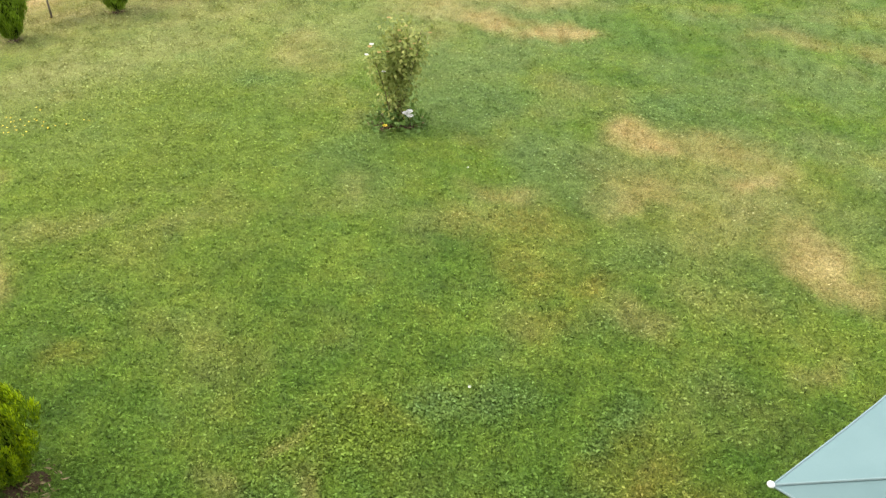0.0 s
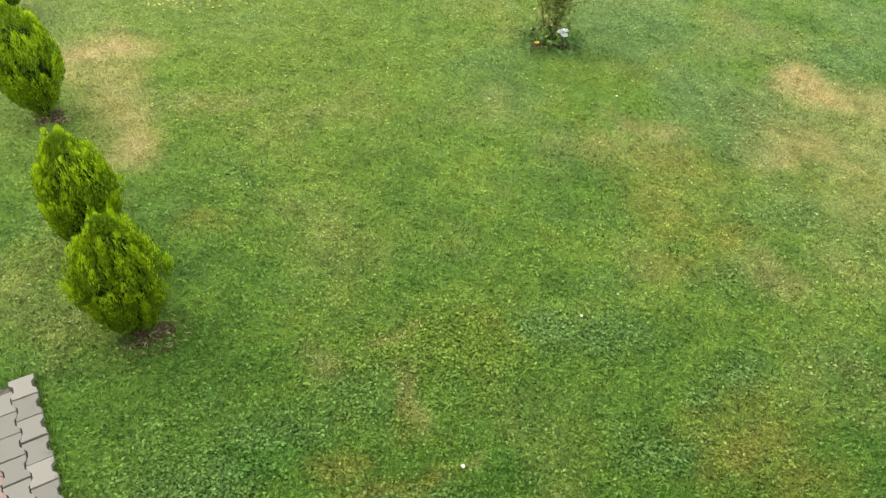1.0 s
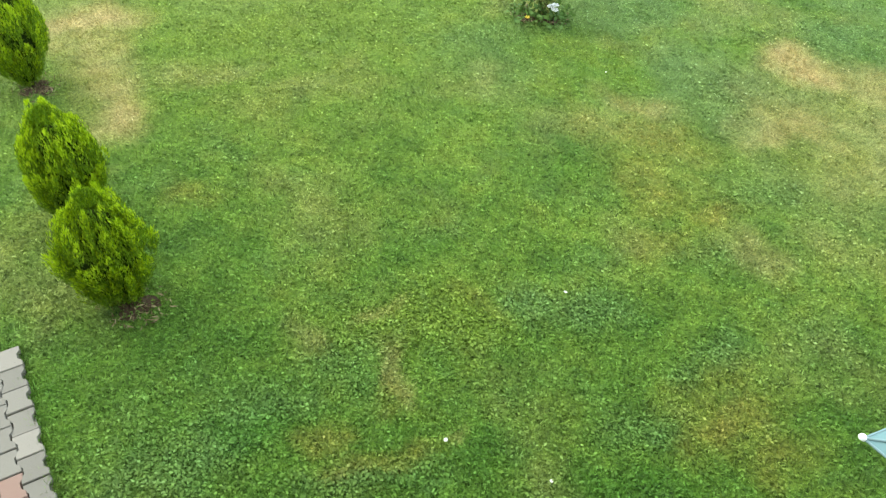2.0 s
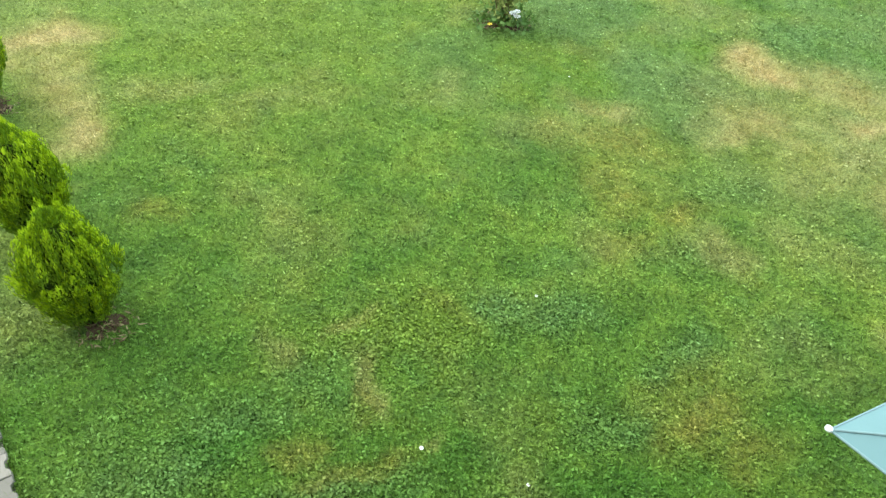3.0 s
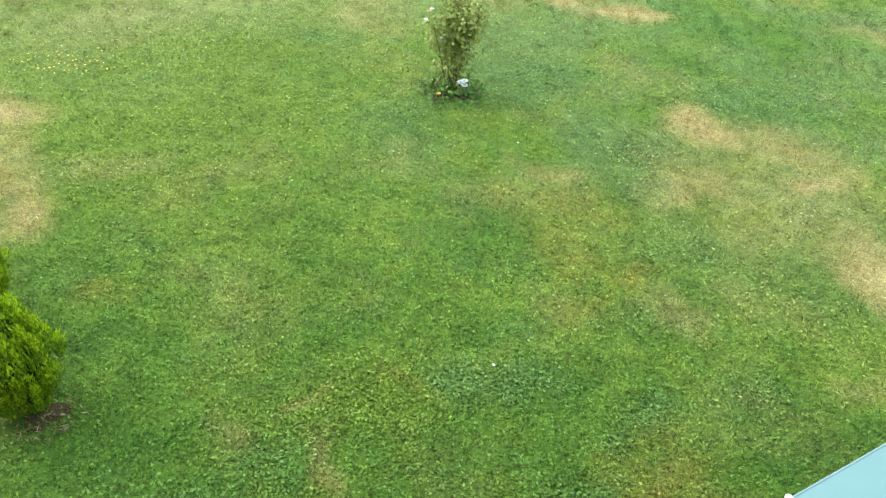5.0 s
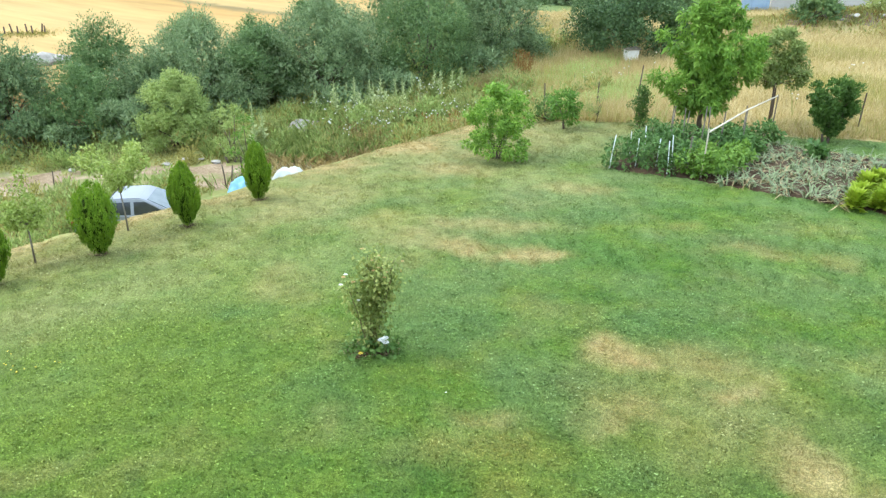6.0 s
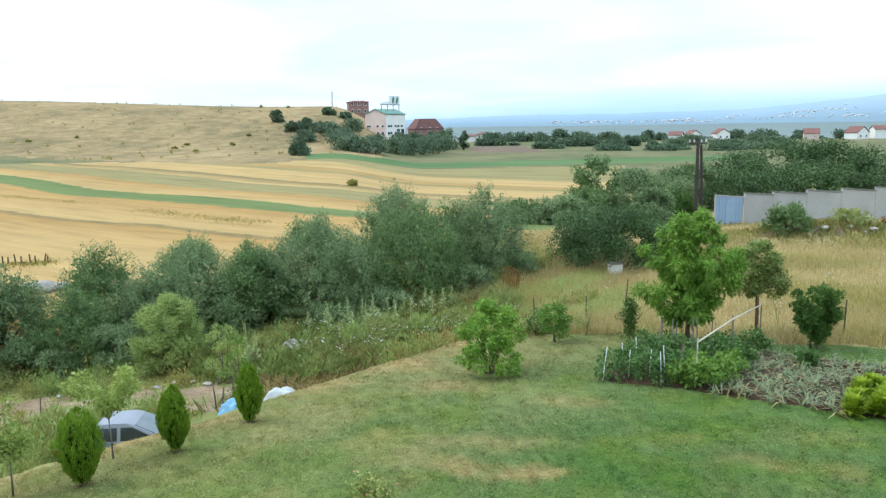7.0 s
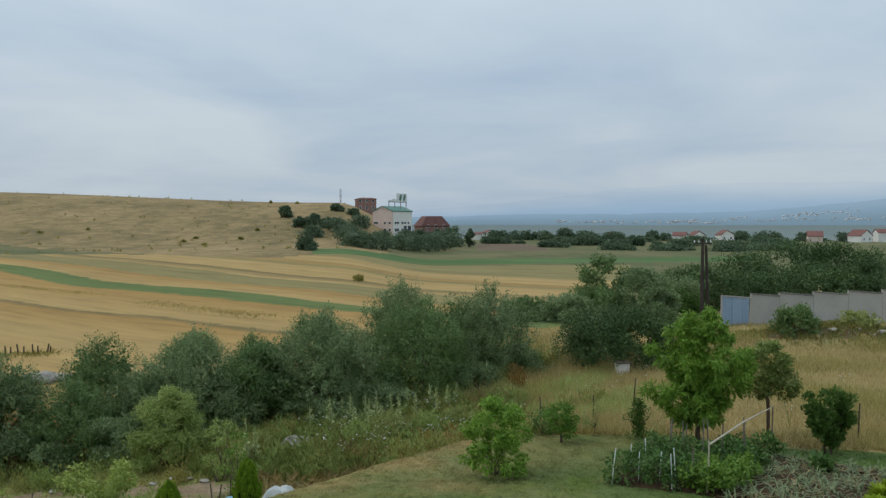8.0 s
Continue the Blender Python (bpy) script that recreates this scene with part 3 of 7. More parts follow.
def box(bm, lo, hi, m=None, bevel=0.0):
    c = bmesh.ops.create_cube(bm, size=1)["verts"]
    for p in c:
        p.co = Vector([lo[i] + (p.co[i] + 0.5) * (hi[i] - lo[i]) for i in range(3)])
        if m:
            p.co = m @ p.co
    if bevel:
        bmesh.ops.bevel(bm, geom=list({e for p in c for e in p.link_edges}), offset=bevel, segments=1, affect="EDGES")


def boxed(lo, hi, m=None, bevel=0.0):
    bm = bmesh.new()
    box(bm, lo, hi, m, bevel)
    return bm


def prism(outline, lo, hi, axis="y"):
    """An outline in two dimensions drawn out along an axis."""
    bm = bmesh.new()
    put = {"y": lambda a, b, c: (a, c, b), "x": lambda a, b, c: (c, a, b), "z": lambda a, b, c: (a, b, c)}[axis]
    v0, v1 = [bm.verts.new(put(a, b, lo)) for a, b in outline], [bm.verts.new(put(a, b, hi)) for a, b in outline]
    bm.faces.new(v0)
    bm.faces.new(v1[::-1])
    n = len(outline)
    for i in range(n):
        bm.faces.new((v0[i], v0[(i + 1) % n], v1[(i + 1) % n], v1[i]))
    return bm


# ---------------------------------------------------------------- plants
def crown_points(rng, clumps, n, shell=0.35):
    """Points scattered over the outer shells of many clumps; returns places and outward ways."""
    c = np.array([q[:3] for q in clumps])
    r = np.array([q[3] for q in clumps])
    pick = rng.choice(len(c), n, p=r ** 2 / (r ** 2).sum())
    d = unit(rng.normal(size=(n, 3)))
    k = 1 - shell * rng.random(n) ** 1.5
    flat = np.array([1, 1, 0.85])
    return c[pick] + d * flat * (r[pick] * k)[:, None], d


def dome_clumps(rng, n, height, width, base=0.15, size=0.28, taper=0.5):
    """Clump centres of an uneven crown between base and height, widest in the lower middle."""
    out = []
    for i in range(n):
        f = rng.random() ** 0.8
        z = height * (base + (1 - base) * f)
        w = width * 0.5 * math.sin(math.pi * min(1, 0.18 + 0.82 * (1 - f) ** taper) * 0.5) * (0.55 + 0.45 * rng.random())
        if f > 0.85:
            w *= 0.55
        a = rng.random() * 2 * math.pi
        s = size * width * (0.65 + 0.7 * rng.random()) * (1 - 0.35 * f)
        out.append((w * math.cos(a), w * math.sin(a), min(z, height - s * 0.6), s))
    return out


def limbs(rng, ob, clumps, fork, trunk_r, stems, spread, bark, most=12):
    """Trunk, or several stems, and limbs that reach into the larger clumps; each limb is a part."""
    reach = sorted(clumps, key=lambda q: -q[3])[:most]
    for s in range(stems):
        a = 2 * math.pi * s / stems + rng.random()
        foot = Vector((spread * math.cos(a), spread * math.sin(a), 0)) if stems > 1 else Vector((0, 0, 0))
        top = Vector((foot.x * 1.6 + rng.normal() * 0.04, foot.y * 1.6 + rng.normal() * 0.04, fork))
        mid = (foot + top) / 2 + Vector((rng.normal(), rng.normal(), 0)) * trunk_r * 0.5
        bm = bmesh.new()
        tube(bm, [foot, mid, top], [trunk_r * 1.35, trunk_r, trunk_r * 0.8], 8)
        part("trunk" if stems == 1 else "stem", bm, bark, ob, smooth=True)
        for x, y, z, r in reach[s::stems]:
            end = Vector((x, y, z))
            bend = top.lerp(end, 0.5) + Vector((rng.normal() * 0.1 * r, rng.normal() * 0.1 * r, 0.12 * r))
            bm = bmesh.new()
            tube(bm, [top - Vector((0, 0, trunk_r)), bend, end], [trunk_r * 0.55, trunk_r * 0.34, trunk_r * 0.12], 5)
            part("limb", bm, bark, ob, smooth=True)


def leafy(name, m, label, category, seed, clumps, n, length, width, material, fork, trunk_r, stems=1, spread=0.1, group="", droop=0.2, shell=0.4, bark=None, most=12, fill=0.0, wild=0.55):
    """A tree or shrub: trunk with limbs, and a crown of single leaves in clumps, with shaded leaves deeper inside."""
    rng = np.random.default_rng(seed)
    ob = thing(name, m, label, category, group)
    limbs(rng, ob, clumps, fork, trunk_r, stems, spread, bark or M_WOOD, most)
    at, d = crown_points(rng, clumps, n, shell)
    L, W = length * rng.uniform(0.6, 1.25, n), width * rng.uniform(0.7, 1.2, n)
    if fill:
        k = int(n * fill)
        deep, dd = crown_points(rng, [(x * 0.8, y * 0.8, z * 0.93, r * 0.75) for x, y, z, r in clumps], k, 0.8)
        at, d = np.concatenate([at, deep]), np.concatenate([d, dd])
        L, W = np.concatenate([L, length * rng.uniform(1.3, 2.2, k)]), np.concatenate([W, width * rng.uniform(1.6, 2.4, k)])
        n += k
    way = d + rng.normal(size=(n, 3)) * wild + np.array([0, 0, -droop])
    face = rng.normal(size=(n, 3)) * 0.45 + d + np.array([0, 0, 0.5])
    part("crown", leaf_mesh("crown", at, way, face, L, W, material), None, ob)
    return ob


# ---------------------------------------------------------------- the land
LAWN, MEADOW, ROUGH, TRACK, FIELD, MAIZE, HILL, PLAIN, PLOUGH, FARPLAIN = range(10)


def zones(x, y):
    """Which kind of land lies at a place."""
    wob = np.sin(x * 1.7 + y * 0.6) * 0.12 + np.sin(x * 0.45 - y * 0.9 + 1) * 0.18
    u, v = -0.65 * x + 0.76 * y + wob, 0.76 * x + 0.65 * y
    r, az = np.hypot(x, y), np.degrees(np.arctan2(x, y))
    far_edge = 24.7 - 0.44 * (x - 4) + wob * 1.2
    z = np.full(x.shape, PLAIN)
    z = np.where((r < 120) & (az > -2), MEADOW, z)
    # fields beyond the stream
    fields = (u > 37) & (az < 13.5) & (az > -100) & (y < 166 + 0.1 * x) & (r < 260)
    z = np.where(fields, FIELD, z)
    foot = 178 + 0.32 * np.clip(-x - 30, 0, 200) + 9 * np.sin(x * 0.035)
    z = np.where((az < -4) & (az > -100) & (y > foot - 20 * smooth_step(-20, -35, x)), HILL, z)
    m0 = 170 + 0.25 * x
    z = np.where((az > -9.5) & (az < 22) & (y > m0) & (y < m0 + 26), MAIZE, z)
    # beyond 470 m the plain takes the haze-tinted colour
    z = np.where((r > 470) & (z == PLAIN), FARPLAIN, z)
    z = np.where(((x - 25) / 5.5) ** 2 + ((y - 49) / 1.8) ** 2 < 1, PLOUGH, z)
    z = np.where((x > 13) & (x < 37) & (y > 262) & (y < 345), PLOUGH, z)
    # the stream valley
    z = np.where((u > bank_edge(v) + 0.2) & (u <= 37) & (v < np.where(u > 27.5, 33, 24.5) + 5 * wob), ROUGH, z)
    z = np.where((np.abs(y - 25.5 + 0.22 * (x + 4) + wob) < 1.15) & (x < -1.5) & (u > bank_edge(v) + 1.5), TRACK, z)
    z = np.where((u <= bank_edge(v) + 0.2) & (y < far_edge), LAWN, z)
    return z


def garden_place(a, b):
    """Place in the vegetable bed: a along its front edge, b into its depth."""
    return 3.9 + 0.796 * a + 0.55 * b, 18.3 - 0.606 * a + 0.84 * b


def build_ground():
    az = np.concatenate([np.arange(-180, -64, 4.0), np.arange(-64, 60, 0.5), np.arange(60, 180, 4.0)])
    r = np.concatenate([np.arange(0.03, 1.5, 0.3), np.arange(1.5, 6, 0.09), np.geomspace(6, 4500, 290)])
    A, R = np.meshgrid(np.radians(az), r)
    X, Y = R * np.sin(A), R * np.cos(A)
    Z = ground_z(X, Y)
    rng = np.random.default_rng(1)
    Z = Z + rng.normal(size=Z.shape) * np.where(R > 12, 0.012, 0.004)
    nr, na = X.shape
    V = np.stack([X, Y, Z], -1).reshape(-1, 3)
    i, j = np.meshgrid(np.arange(nr - 1), np.arange(na), indexing="ij")
    j2 = (j + 1) % na
    F = np.stack([i * na + j, i * na + j2, (i + 1) * na + j2, (i + 1) * na + j], -1).reshape(-1, 4)
    me = quick_mesh("ground", V, F[:, ::-1])
    mid = V[F].mean(1)
    kinds = zones(mid[:, 0], mid[:, 1])
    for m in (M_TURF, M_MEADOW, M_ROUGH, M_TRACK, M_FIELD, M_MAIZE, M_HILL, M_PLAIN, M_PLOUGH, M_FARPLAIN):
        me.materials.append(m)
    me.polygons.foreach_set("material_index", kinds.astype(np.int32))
    me.polygons.foreach_set("use_smooth", np.ones(len(me.polygons), bool))
    give_state(me, turf_state(V[:, 0], V[:, 1]))
    me.update()
    ob = new("ground", me)
    return tagged(ob, "mown lawn running out to rough grass, fields and dry hill", "ground", kind="structure")


build_ground()


def tufts(name, label, x, y, rng, height, width, lean, material, category="grass", short=False):
    """Upright blades, each one narrow and bent (a plain point when short), as one mesh."""
    n = len(x)
    z = ground_z(x, y)
    at = np.stack([x, y, z - 0.01], -1)
    a = rng.random(n) * 2 * np.pi
    h = height * rng.uniform(0.5, 1.2, n)
    out = np.stack([np.cos(a), np.sin(a), np.zeros(n)], -1)
    side = np.stack([-np.sin(a), np.cos(a), np.zeros(n)], -1) * (width * rng.uniform(0.6, 1.2, n))[:, None] * 0.5
    ln = (lean * rng.uniform(0.2, 1.3, n) * h)[:, None]
    up = np.array([0, 0, 1.0])
    tip = at + out * ln + up * h[:, None]
    if short:
        v = np.stack([at - side, at + side, tip], 1)
    else:
        v = np.stack([at - side, at + side, at + out * ln * 0.35 + up * (h * 0.6)[:, None] + side * 0.7, tip, at + out * ln * 0.35 + up * (h * 0.6)[:, None] - side * 0.7], 1)
    k = v.shape[1]
    me = quick_mesh(name, v.reshape(-1, 3), np.arange(k * n).reshape(-1, k), material)
    if material in (M_BLADE, M_BLADE_SOFT):
        give_state(me, np.repeat(turf_state(x, y), k, axis=0))
    return tagged(new(name, me), label, category, kind="stuff")


def wedge(rng, n, r0, r1, a0, a1, power=1.0):
    """Places spread over a sector of the plan, thinning with distance when power is above 1."""
    r = r0 + (r1 - r0) * rng.random(n) ** power
    a = np.radians(rng.uniform(a0, a1, n))
    return r * np.sin(a), r * np.cos(a)


def lawn_grass():
    rng = np.random.default_rng(2)
    x, y = wedge(rng, 620000, 0.3, 27, -56, 46, 1.22)
    # the strip beside the patio
    sx, sy = wedge(rng, 26000, 2.2, 7, -82, -56)
    x, y = np.concatenate([x, sx]), np.concatenate([y, sy])
    keep = (zones(x, y) == LAWN) & ~in_patio(x, y) & ~in_bed(x, y)
    x, y = x[keep], y[keep]
    d = np.hypot(x, y)
    near = d < 6 + rng.normal(size=len(d)) * 0.8
    for name, q, mat in (("lawn_grass", near, M_BLADE), ("far_lawn_grass", ~near, M_BLADE_SOFT)):
        tufts(name, "short mown grass with clover and dry patches", x[q], y[q], rng, 0.038 + 0.0001 * d[q], 0.010 + 0.0008 * d[q], 1.3, mat, short=True)
    # broad low clover and plantain leaves, thick in their own patches
    x, y = wedge(rng, 420000, 1.8, 16, -62, 46, 1.25)
    state = turf_state(x, y)
    thick = np.maximum(state[:, 2], np.clip(state[:, 3] * 2 - 1, 0, 1)) - 0.6 * state[:, 0]
    keep = (rng.random(len(x)) < 0.2 + 0.7 * thick) & (zones(x, y) == LAWN) & ~in_patio(x, y) & ~in_bed(x, y)
    x, y, state = x[keep], y[keep], state[keep]
    n = len(x)
    at = np.stack([x, y, ground_z(x, y) + rng.uniform(0.010, 0.042, n)], -1)
    way = rng.normal(size=(n, 3)) * [1, 1, 0.25]
    face = rng.normal(size=(n, 3)) * 0.5 + [0, 0, 1]
    L = rng.uniform(0.016, 0.042, n) * (0.9 + 0.02 * np.hypot(x, y))
    me = leaf_mesh("lawn_clover", at, way, face, L, L * 0.6, M_CLOVER)
    give_state(me, np.repeat(state, 4, axis=0))
    tagged(new("lawn_clover", me), "low clover leaves growing through the lawn", "clover", kind="stuff")


PATIO_CORNER, PATIO_ALONG, PATIO_BACK = Vector((-3.86, 2.5)), Vector((0.707, -0.707)), Vector((-0.707, -0.707))


def in_patio(x, y):
    dx, dy = x - PATIO_CORNER.x, y - PATIO_CORNER.y
    a, b = dx * PATIO_ALONG.x + dy * PATIO_ALONG.y, dx * PATIO_BACK.x + dy * PATIO_BACK.y
    return (a > 0.03) & (b > 0.03) & (a < 3.75) & (b < 1.86)


def in_bed(x, y):
    dx, dy = x - 3.9, y - 18.3
    det = 0.796 * 0.84 + 0.55 * 0.606
    a, b = (0.84 * dx - 0.55 * dy) / det, (0.606 * dx + 0.796 * dy) / det
    return (a > -0.02) & (a < 7.0) & (b > -0.01) & (b < 4.9)


lawn_grass()


def vegetable_soil():
    """A low raised bed of bare soil with a crumbled edge."""
    rng = np.random.default_rng(5)
    na, nb = 60, 36
    a, b = np.meshgrid(np.linspace(-0.1, 7.1, na), np.linspace(-0.06, 5.0, nb))
    x, y = garden_place(a, b)
    e = np.minimum.reduce([a + 0.1, 7.1 - a, b + 0.06, 5.0 - b])
    z = ground_z(x, y) - 0.03 + 0.10 * smooth_step(0, 0.3, e) + rng.normal(size=a.shape) * 0.02
    V = np.stack([x, y, z], -1).reshape(-1, 3)
    i, j = np.meshgrid(np.arange(nb - 1), np.arange(na - 1), indexing="ij")
    F = np.stack([i * na + j, i * na + j + 1, (i + 1) * na + j + 1, (i + 1) * na + j], -1).reshape(-1, 4)
    tagged(new("vegetable_bed", quick_mesh("vegetable_bed", V, F, M_SOIL, True)), "dug brown soil of the vegetable bed", "garden bed", kind="structure")


vegetable_soil()

# unseen plain rendered house wall added behind the camera, toned to bounce less light
M_RENDER = surface("house_render", (0.34, 0.32, 0.27), (0.44, 0.41, 0.36), 0.8, 0.9, fine=30, bump=0.4)
house_back = part("wall_house", boxed((-7, -1.95, -0.3), (9, -1.6, 8.4)), M_RENDER)
tagged(house_back, "unseen plain rendered house wall added behind the camera", "wall", kind="structure")


# ---------------------------------------------------------------- distance

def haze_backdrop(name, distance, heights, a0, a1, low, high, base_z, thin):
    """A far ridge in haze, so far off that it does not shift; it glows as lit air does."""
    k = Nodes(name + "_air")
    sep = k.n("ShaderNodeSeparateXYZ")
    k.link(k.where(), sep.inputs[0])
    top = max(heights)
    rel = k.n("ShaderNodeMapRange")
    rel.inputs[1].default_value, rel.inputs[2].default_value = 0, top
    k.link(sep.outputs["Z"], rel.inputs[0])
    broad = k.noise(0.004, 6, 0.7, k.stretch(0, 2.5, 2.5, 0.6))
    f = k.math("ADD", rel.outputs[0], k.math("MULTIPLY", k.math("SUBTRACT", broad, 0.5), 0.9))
    # blue haze painted into the emitted colour, paler towards the crest
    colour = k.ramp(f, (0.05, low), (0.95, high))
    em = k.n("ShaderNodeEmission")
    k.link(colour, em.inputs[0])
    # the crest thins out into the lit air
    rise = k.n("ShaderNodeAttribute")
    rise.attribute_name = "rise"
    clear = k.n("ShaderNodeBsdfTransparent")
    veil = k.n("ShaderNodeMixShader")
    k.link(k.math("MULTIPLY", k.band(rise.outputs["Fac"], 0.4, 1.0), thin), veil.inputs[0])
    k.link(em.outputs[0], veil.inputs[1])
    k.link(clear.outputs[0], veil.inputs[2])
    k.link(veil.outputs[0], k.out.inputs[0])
    n = len(heights) * 12
    a = np.radians(np.linspace(a0, a1, n))
    h = np.interp(np.linspace(0, 1, n), np.linspace(0, 1, len(heights)), heights)
    rng = np.random.default_rng(len(heights))
    h = h + np.convolve(rng.normal(size=n) * top * 0.03, np.ones(5) / 5, "same")
    x, y = distance * np.sin(a), distance * np.cos(a)
    # rows from foot to crest, leaning back
    steps = (0.0, 0.3, 0.55, 0.75, 0.9, 1.0)
    V = np.concatenate([np.stack([x * (1 + 0.02 * s), y * (1 + 0.02 * s), base_z + (h - base_z) * s], -1) for s in steps])
    i = np.arange(n - 1)
    F = np.concatenate([np.stack([i + s * n, i + 1 + s * n, i + 1 + (s + 1) * n, i + (s + 1) * n], -1) for s in range(len(steps) - 1)])
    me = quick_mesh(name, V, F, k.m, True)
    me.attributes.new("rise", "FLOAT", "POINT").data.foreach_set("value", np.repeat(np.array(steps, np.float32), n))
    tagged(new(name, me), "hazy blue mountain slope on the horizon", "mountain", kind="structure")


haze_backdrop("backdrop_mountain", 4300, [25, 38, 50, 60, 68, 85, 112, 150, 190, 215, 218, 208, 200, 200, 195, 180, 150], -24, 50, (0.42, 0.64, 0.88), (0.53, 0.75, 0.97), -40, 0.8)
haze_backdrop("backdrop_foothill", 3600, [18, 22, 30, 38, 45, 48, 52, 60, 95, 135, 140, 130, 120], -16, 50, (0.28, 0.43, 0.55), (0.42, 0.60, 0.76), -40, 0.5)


# ---------------------------------------------------------------- garden shrubs
def thuja(m, seed, height, width, low, material, label, plumes=95, per=70, spray=0.11, blunt=2.0, foot=0.24):
    """A clipped-looking thuja: dark core and many upright plumes of scale sprays. low: where it is widest (0 foot, 1 tip); blunt: how full the top is; foot: how wide it starts."""
    rng = np.random.default_rng(seed)
    ob = thing("thuja", m, label, "shrub", "thuja row")

    def radius(f):
        f = np.clip(f, 0, 1)
        lowpart = np.clip(f / low, 0, 1)
        hi = np.clip((f - low) / (1 - low), 0, 1)
        return width * 0.5 * np.where(f < low, foot + (1 - foot) * np.sin(lowpart * np.pi / 2) ** 0.85, (1 - hi ** blunt) ** 0.85)

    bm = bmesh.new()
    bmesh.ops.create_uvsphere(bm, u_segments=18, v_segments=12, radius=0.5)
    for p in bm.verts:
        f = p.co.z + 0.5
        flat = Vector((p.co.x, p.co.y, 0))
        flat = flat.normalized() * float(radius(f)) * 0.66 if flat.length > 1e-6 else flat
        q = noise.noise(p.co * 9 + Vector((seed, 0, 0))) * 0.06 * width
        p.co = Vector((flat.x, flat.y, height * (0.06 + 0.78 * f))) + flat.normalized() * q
    part("core", bm, M_THUJA_CORE_SHADE, ob, "solid core coloured as the shade between the plumes", smooth=True)
    n = plumes
    f = rng.random(n) ** 0.9 * 0.86
    a = np.arange(n) * 2.399963 + rng.normal(size=n) * 0.3
    rad = radius(f) * rng.uniform(0.74, 1.04, n)
    root = np.stack([rad * np.cos(a), rad * np.sin(a), height * (0.03 + 0.82 * f)], -1)
    long = rng.uniform(0.13, 0.27, n) * height * np.where(rng.random(n) < 0.3, 1.25, 1.0) * (1 - 0.12 * f)
    thick = rng.uniform(0.024, 0.048, n) * (0.5 + width)
    lean = np.stack([np.cos(a), np.sin(a), np.zeros(n)], -1) * np.where(f < 0.45, 0.20, -0.22)[:, None] + np.array([0, 0, 1.0])
    k = np.repeat(np.arange(n), per)
    s = rng.random(len(k))
    d = unit(rng.normal(size=(len(k), 3)) * [1, 1, 0.2])
    at = root[k] + lean[k] * (s * long[k])[:, None] + d * (thick[k] * np.sin(np.pi * np.clip(s * 0.85 + 0.12, 0, 1)))[:, None]
    at[:, 2] = np.clip(at[:, 2], 0.03, height * 1.05)
    young = s > rng.uniform(0.25, 0.85, len(s))
    way = d * 0.3 + lean[k] * 1.2 + rng.normal(size=(len(k), 3)) * 0.16
    face = d + rng.normal(size=(len(k), 3)) * 0.4
    # sprays all over the shell between the plumes, in upright ridges with dark furrows
    m = int(len(k) * 0.33)
    f2, a2 = rng.random(m) ** 0.85, rng.random(m) * 2 * np.pi
    ridge = 0.5 + 0.5 * np.sin(a2 * 13 + 3 * np.sin(f2 * 7 + seed) + seed)
    keep = rng.random(m) < 0.35 + 0.65 * ridge
    f2, a2, ridge = f2[keep], a2[keep], ridge[keep]
    r2 = radius(f2) * (0.62 + 0.24 * ridge) * rng.uniform(0.9, 1.04, len(f2))
    out = np.stack([np.cos(a2), np.sin(a2), 0 * a2], -1)
    at2 = out * r2[:, None] + np.stack([0 * a2, 0 * a2, height * (0.03 + 0.95 * f2)], -1)
    way2 = out * np.where(f2 < 0.5, 0.45, 0.15)[:, None] + [0, 0, 1.0] + rng.normal(size=(len(f2), 3)) * 0.22
    at, way, face = np.concatenate([at, at2]), np.concatenate([way, way2]), np.concatenate([face, out + rng.normal(size=(len(f2), 3)) * 0.45])
    young = np.concatenate([young, np.zeros(len(f2), bool)])
    L, W = rng.uniform(0.6, 1.3, len(at)) * spray, rng.uniform(0.18, 0.32, len(at)) * spray
    old = ~young
    part("foliage", leaf_mesh("foliage", at[old], way[old], face[old], L[old], W[old], material), None, ob)
    part("new_growth", leaf_mesh("new_growth", at[young], way[young], face[young], L[young], W[young], M_THUJA_TIP if material == M_THUJA else M_THUJA_FARTIP), None, ob, "bright yellow-green new tips")
    stem = bmesh.new()
    tube(stem, [(0, 0, -0.05), (0, 0, height * 0.25)], [0.03, 0.025], 7)
    part("trunk", stem, M_WOOD, ob)
    return ob


M_LITTER = leafage("dry_litter", (0.06, 0.035, 0.016), (0.16, 0.11, 0.049), (0.36, 0.29, 0.148), 0.1, 4.0)
# near-black core colour stands in for the shade between the plumes
M_THUJA_CORE_SHADE = surface("thuja_core_shade", (0.010, 0.02, 0.003), (0.035, 0.055, 0.008), 12, 0.95, spec=0.05)


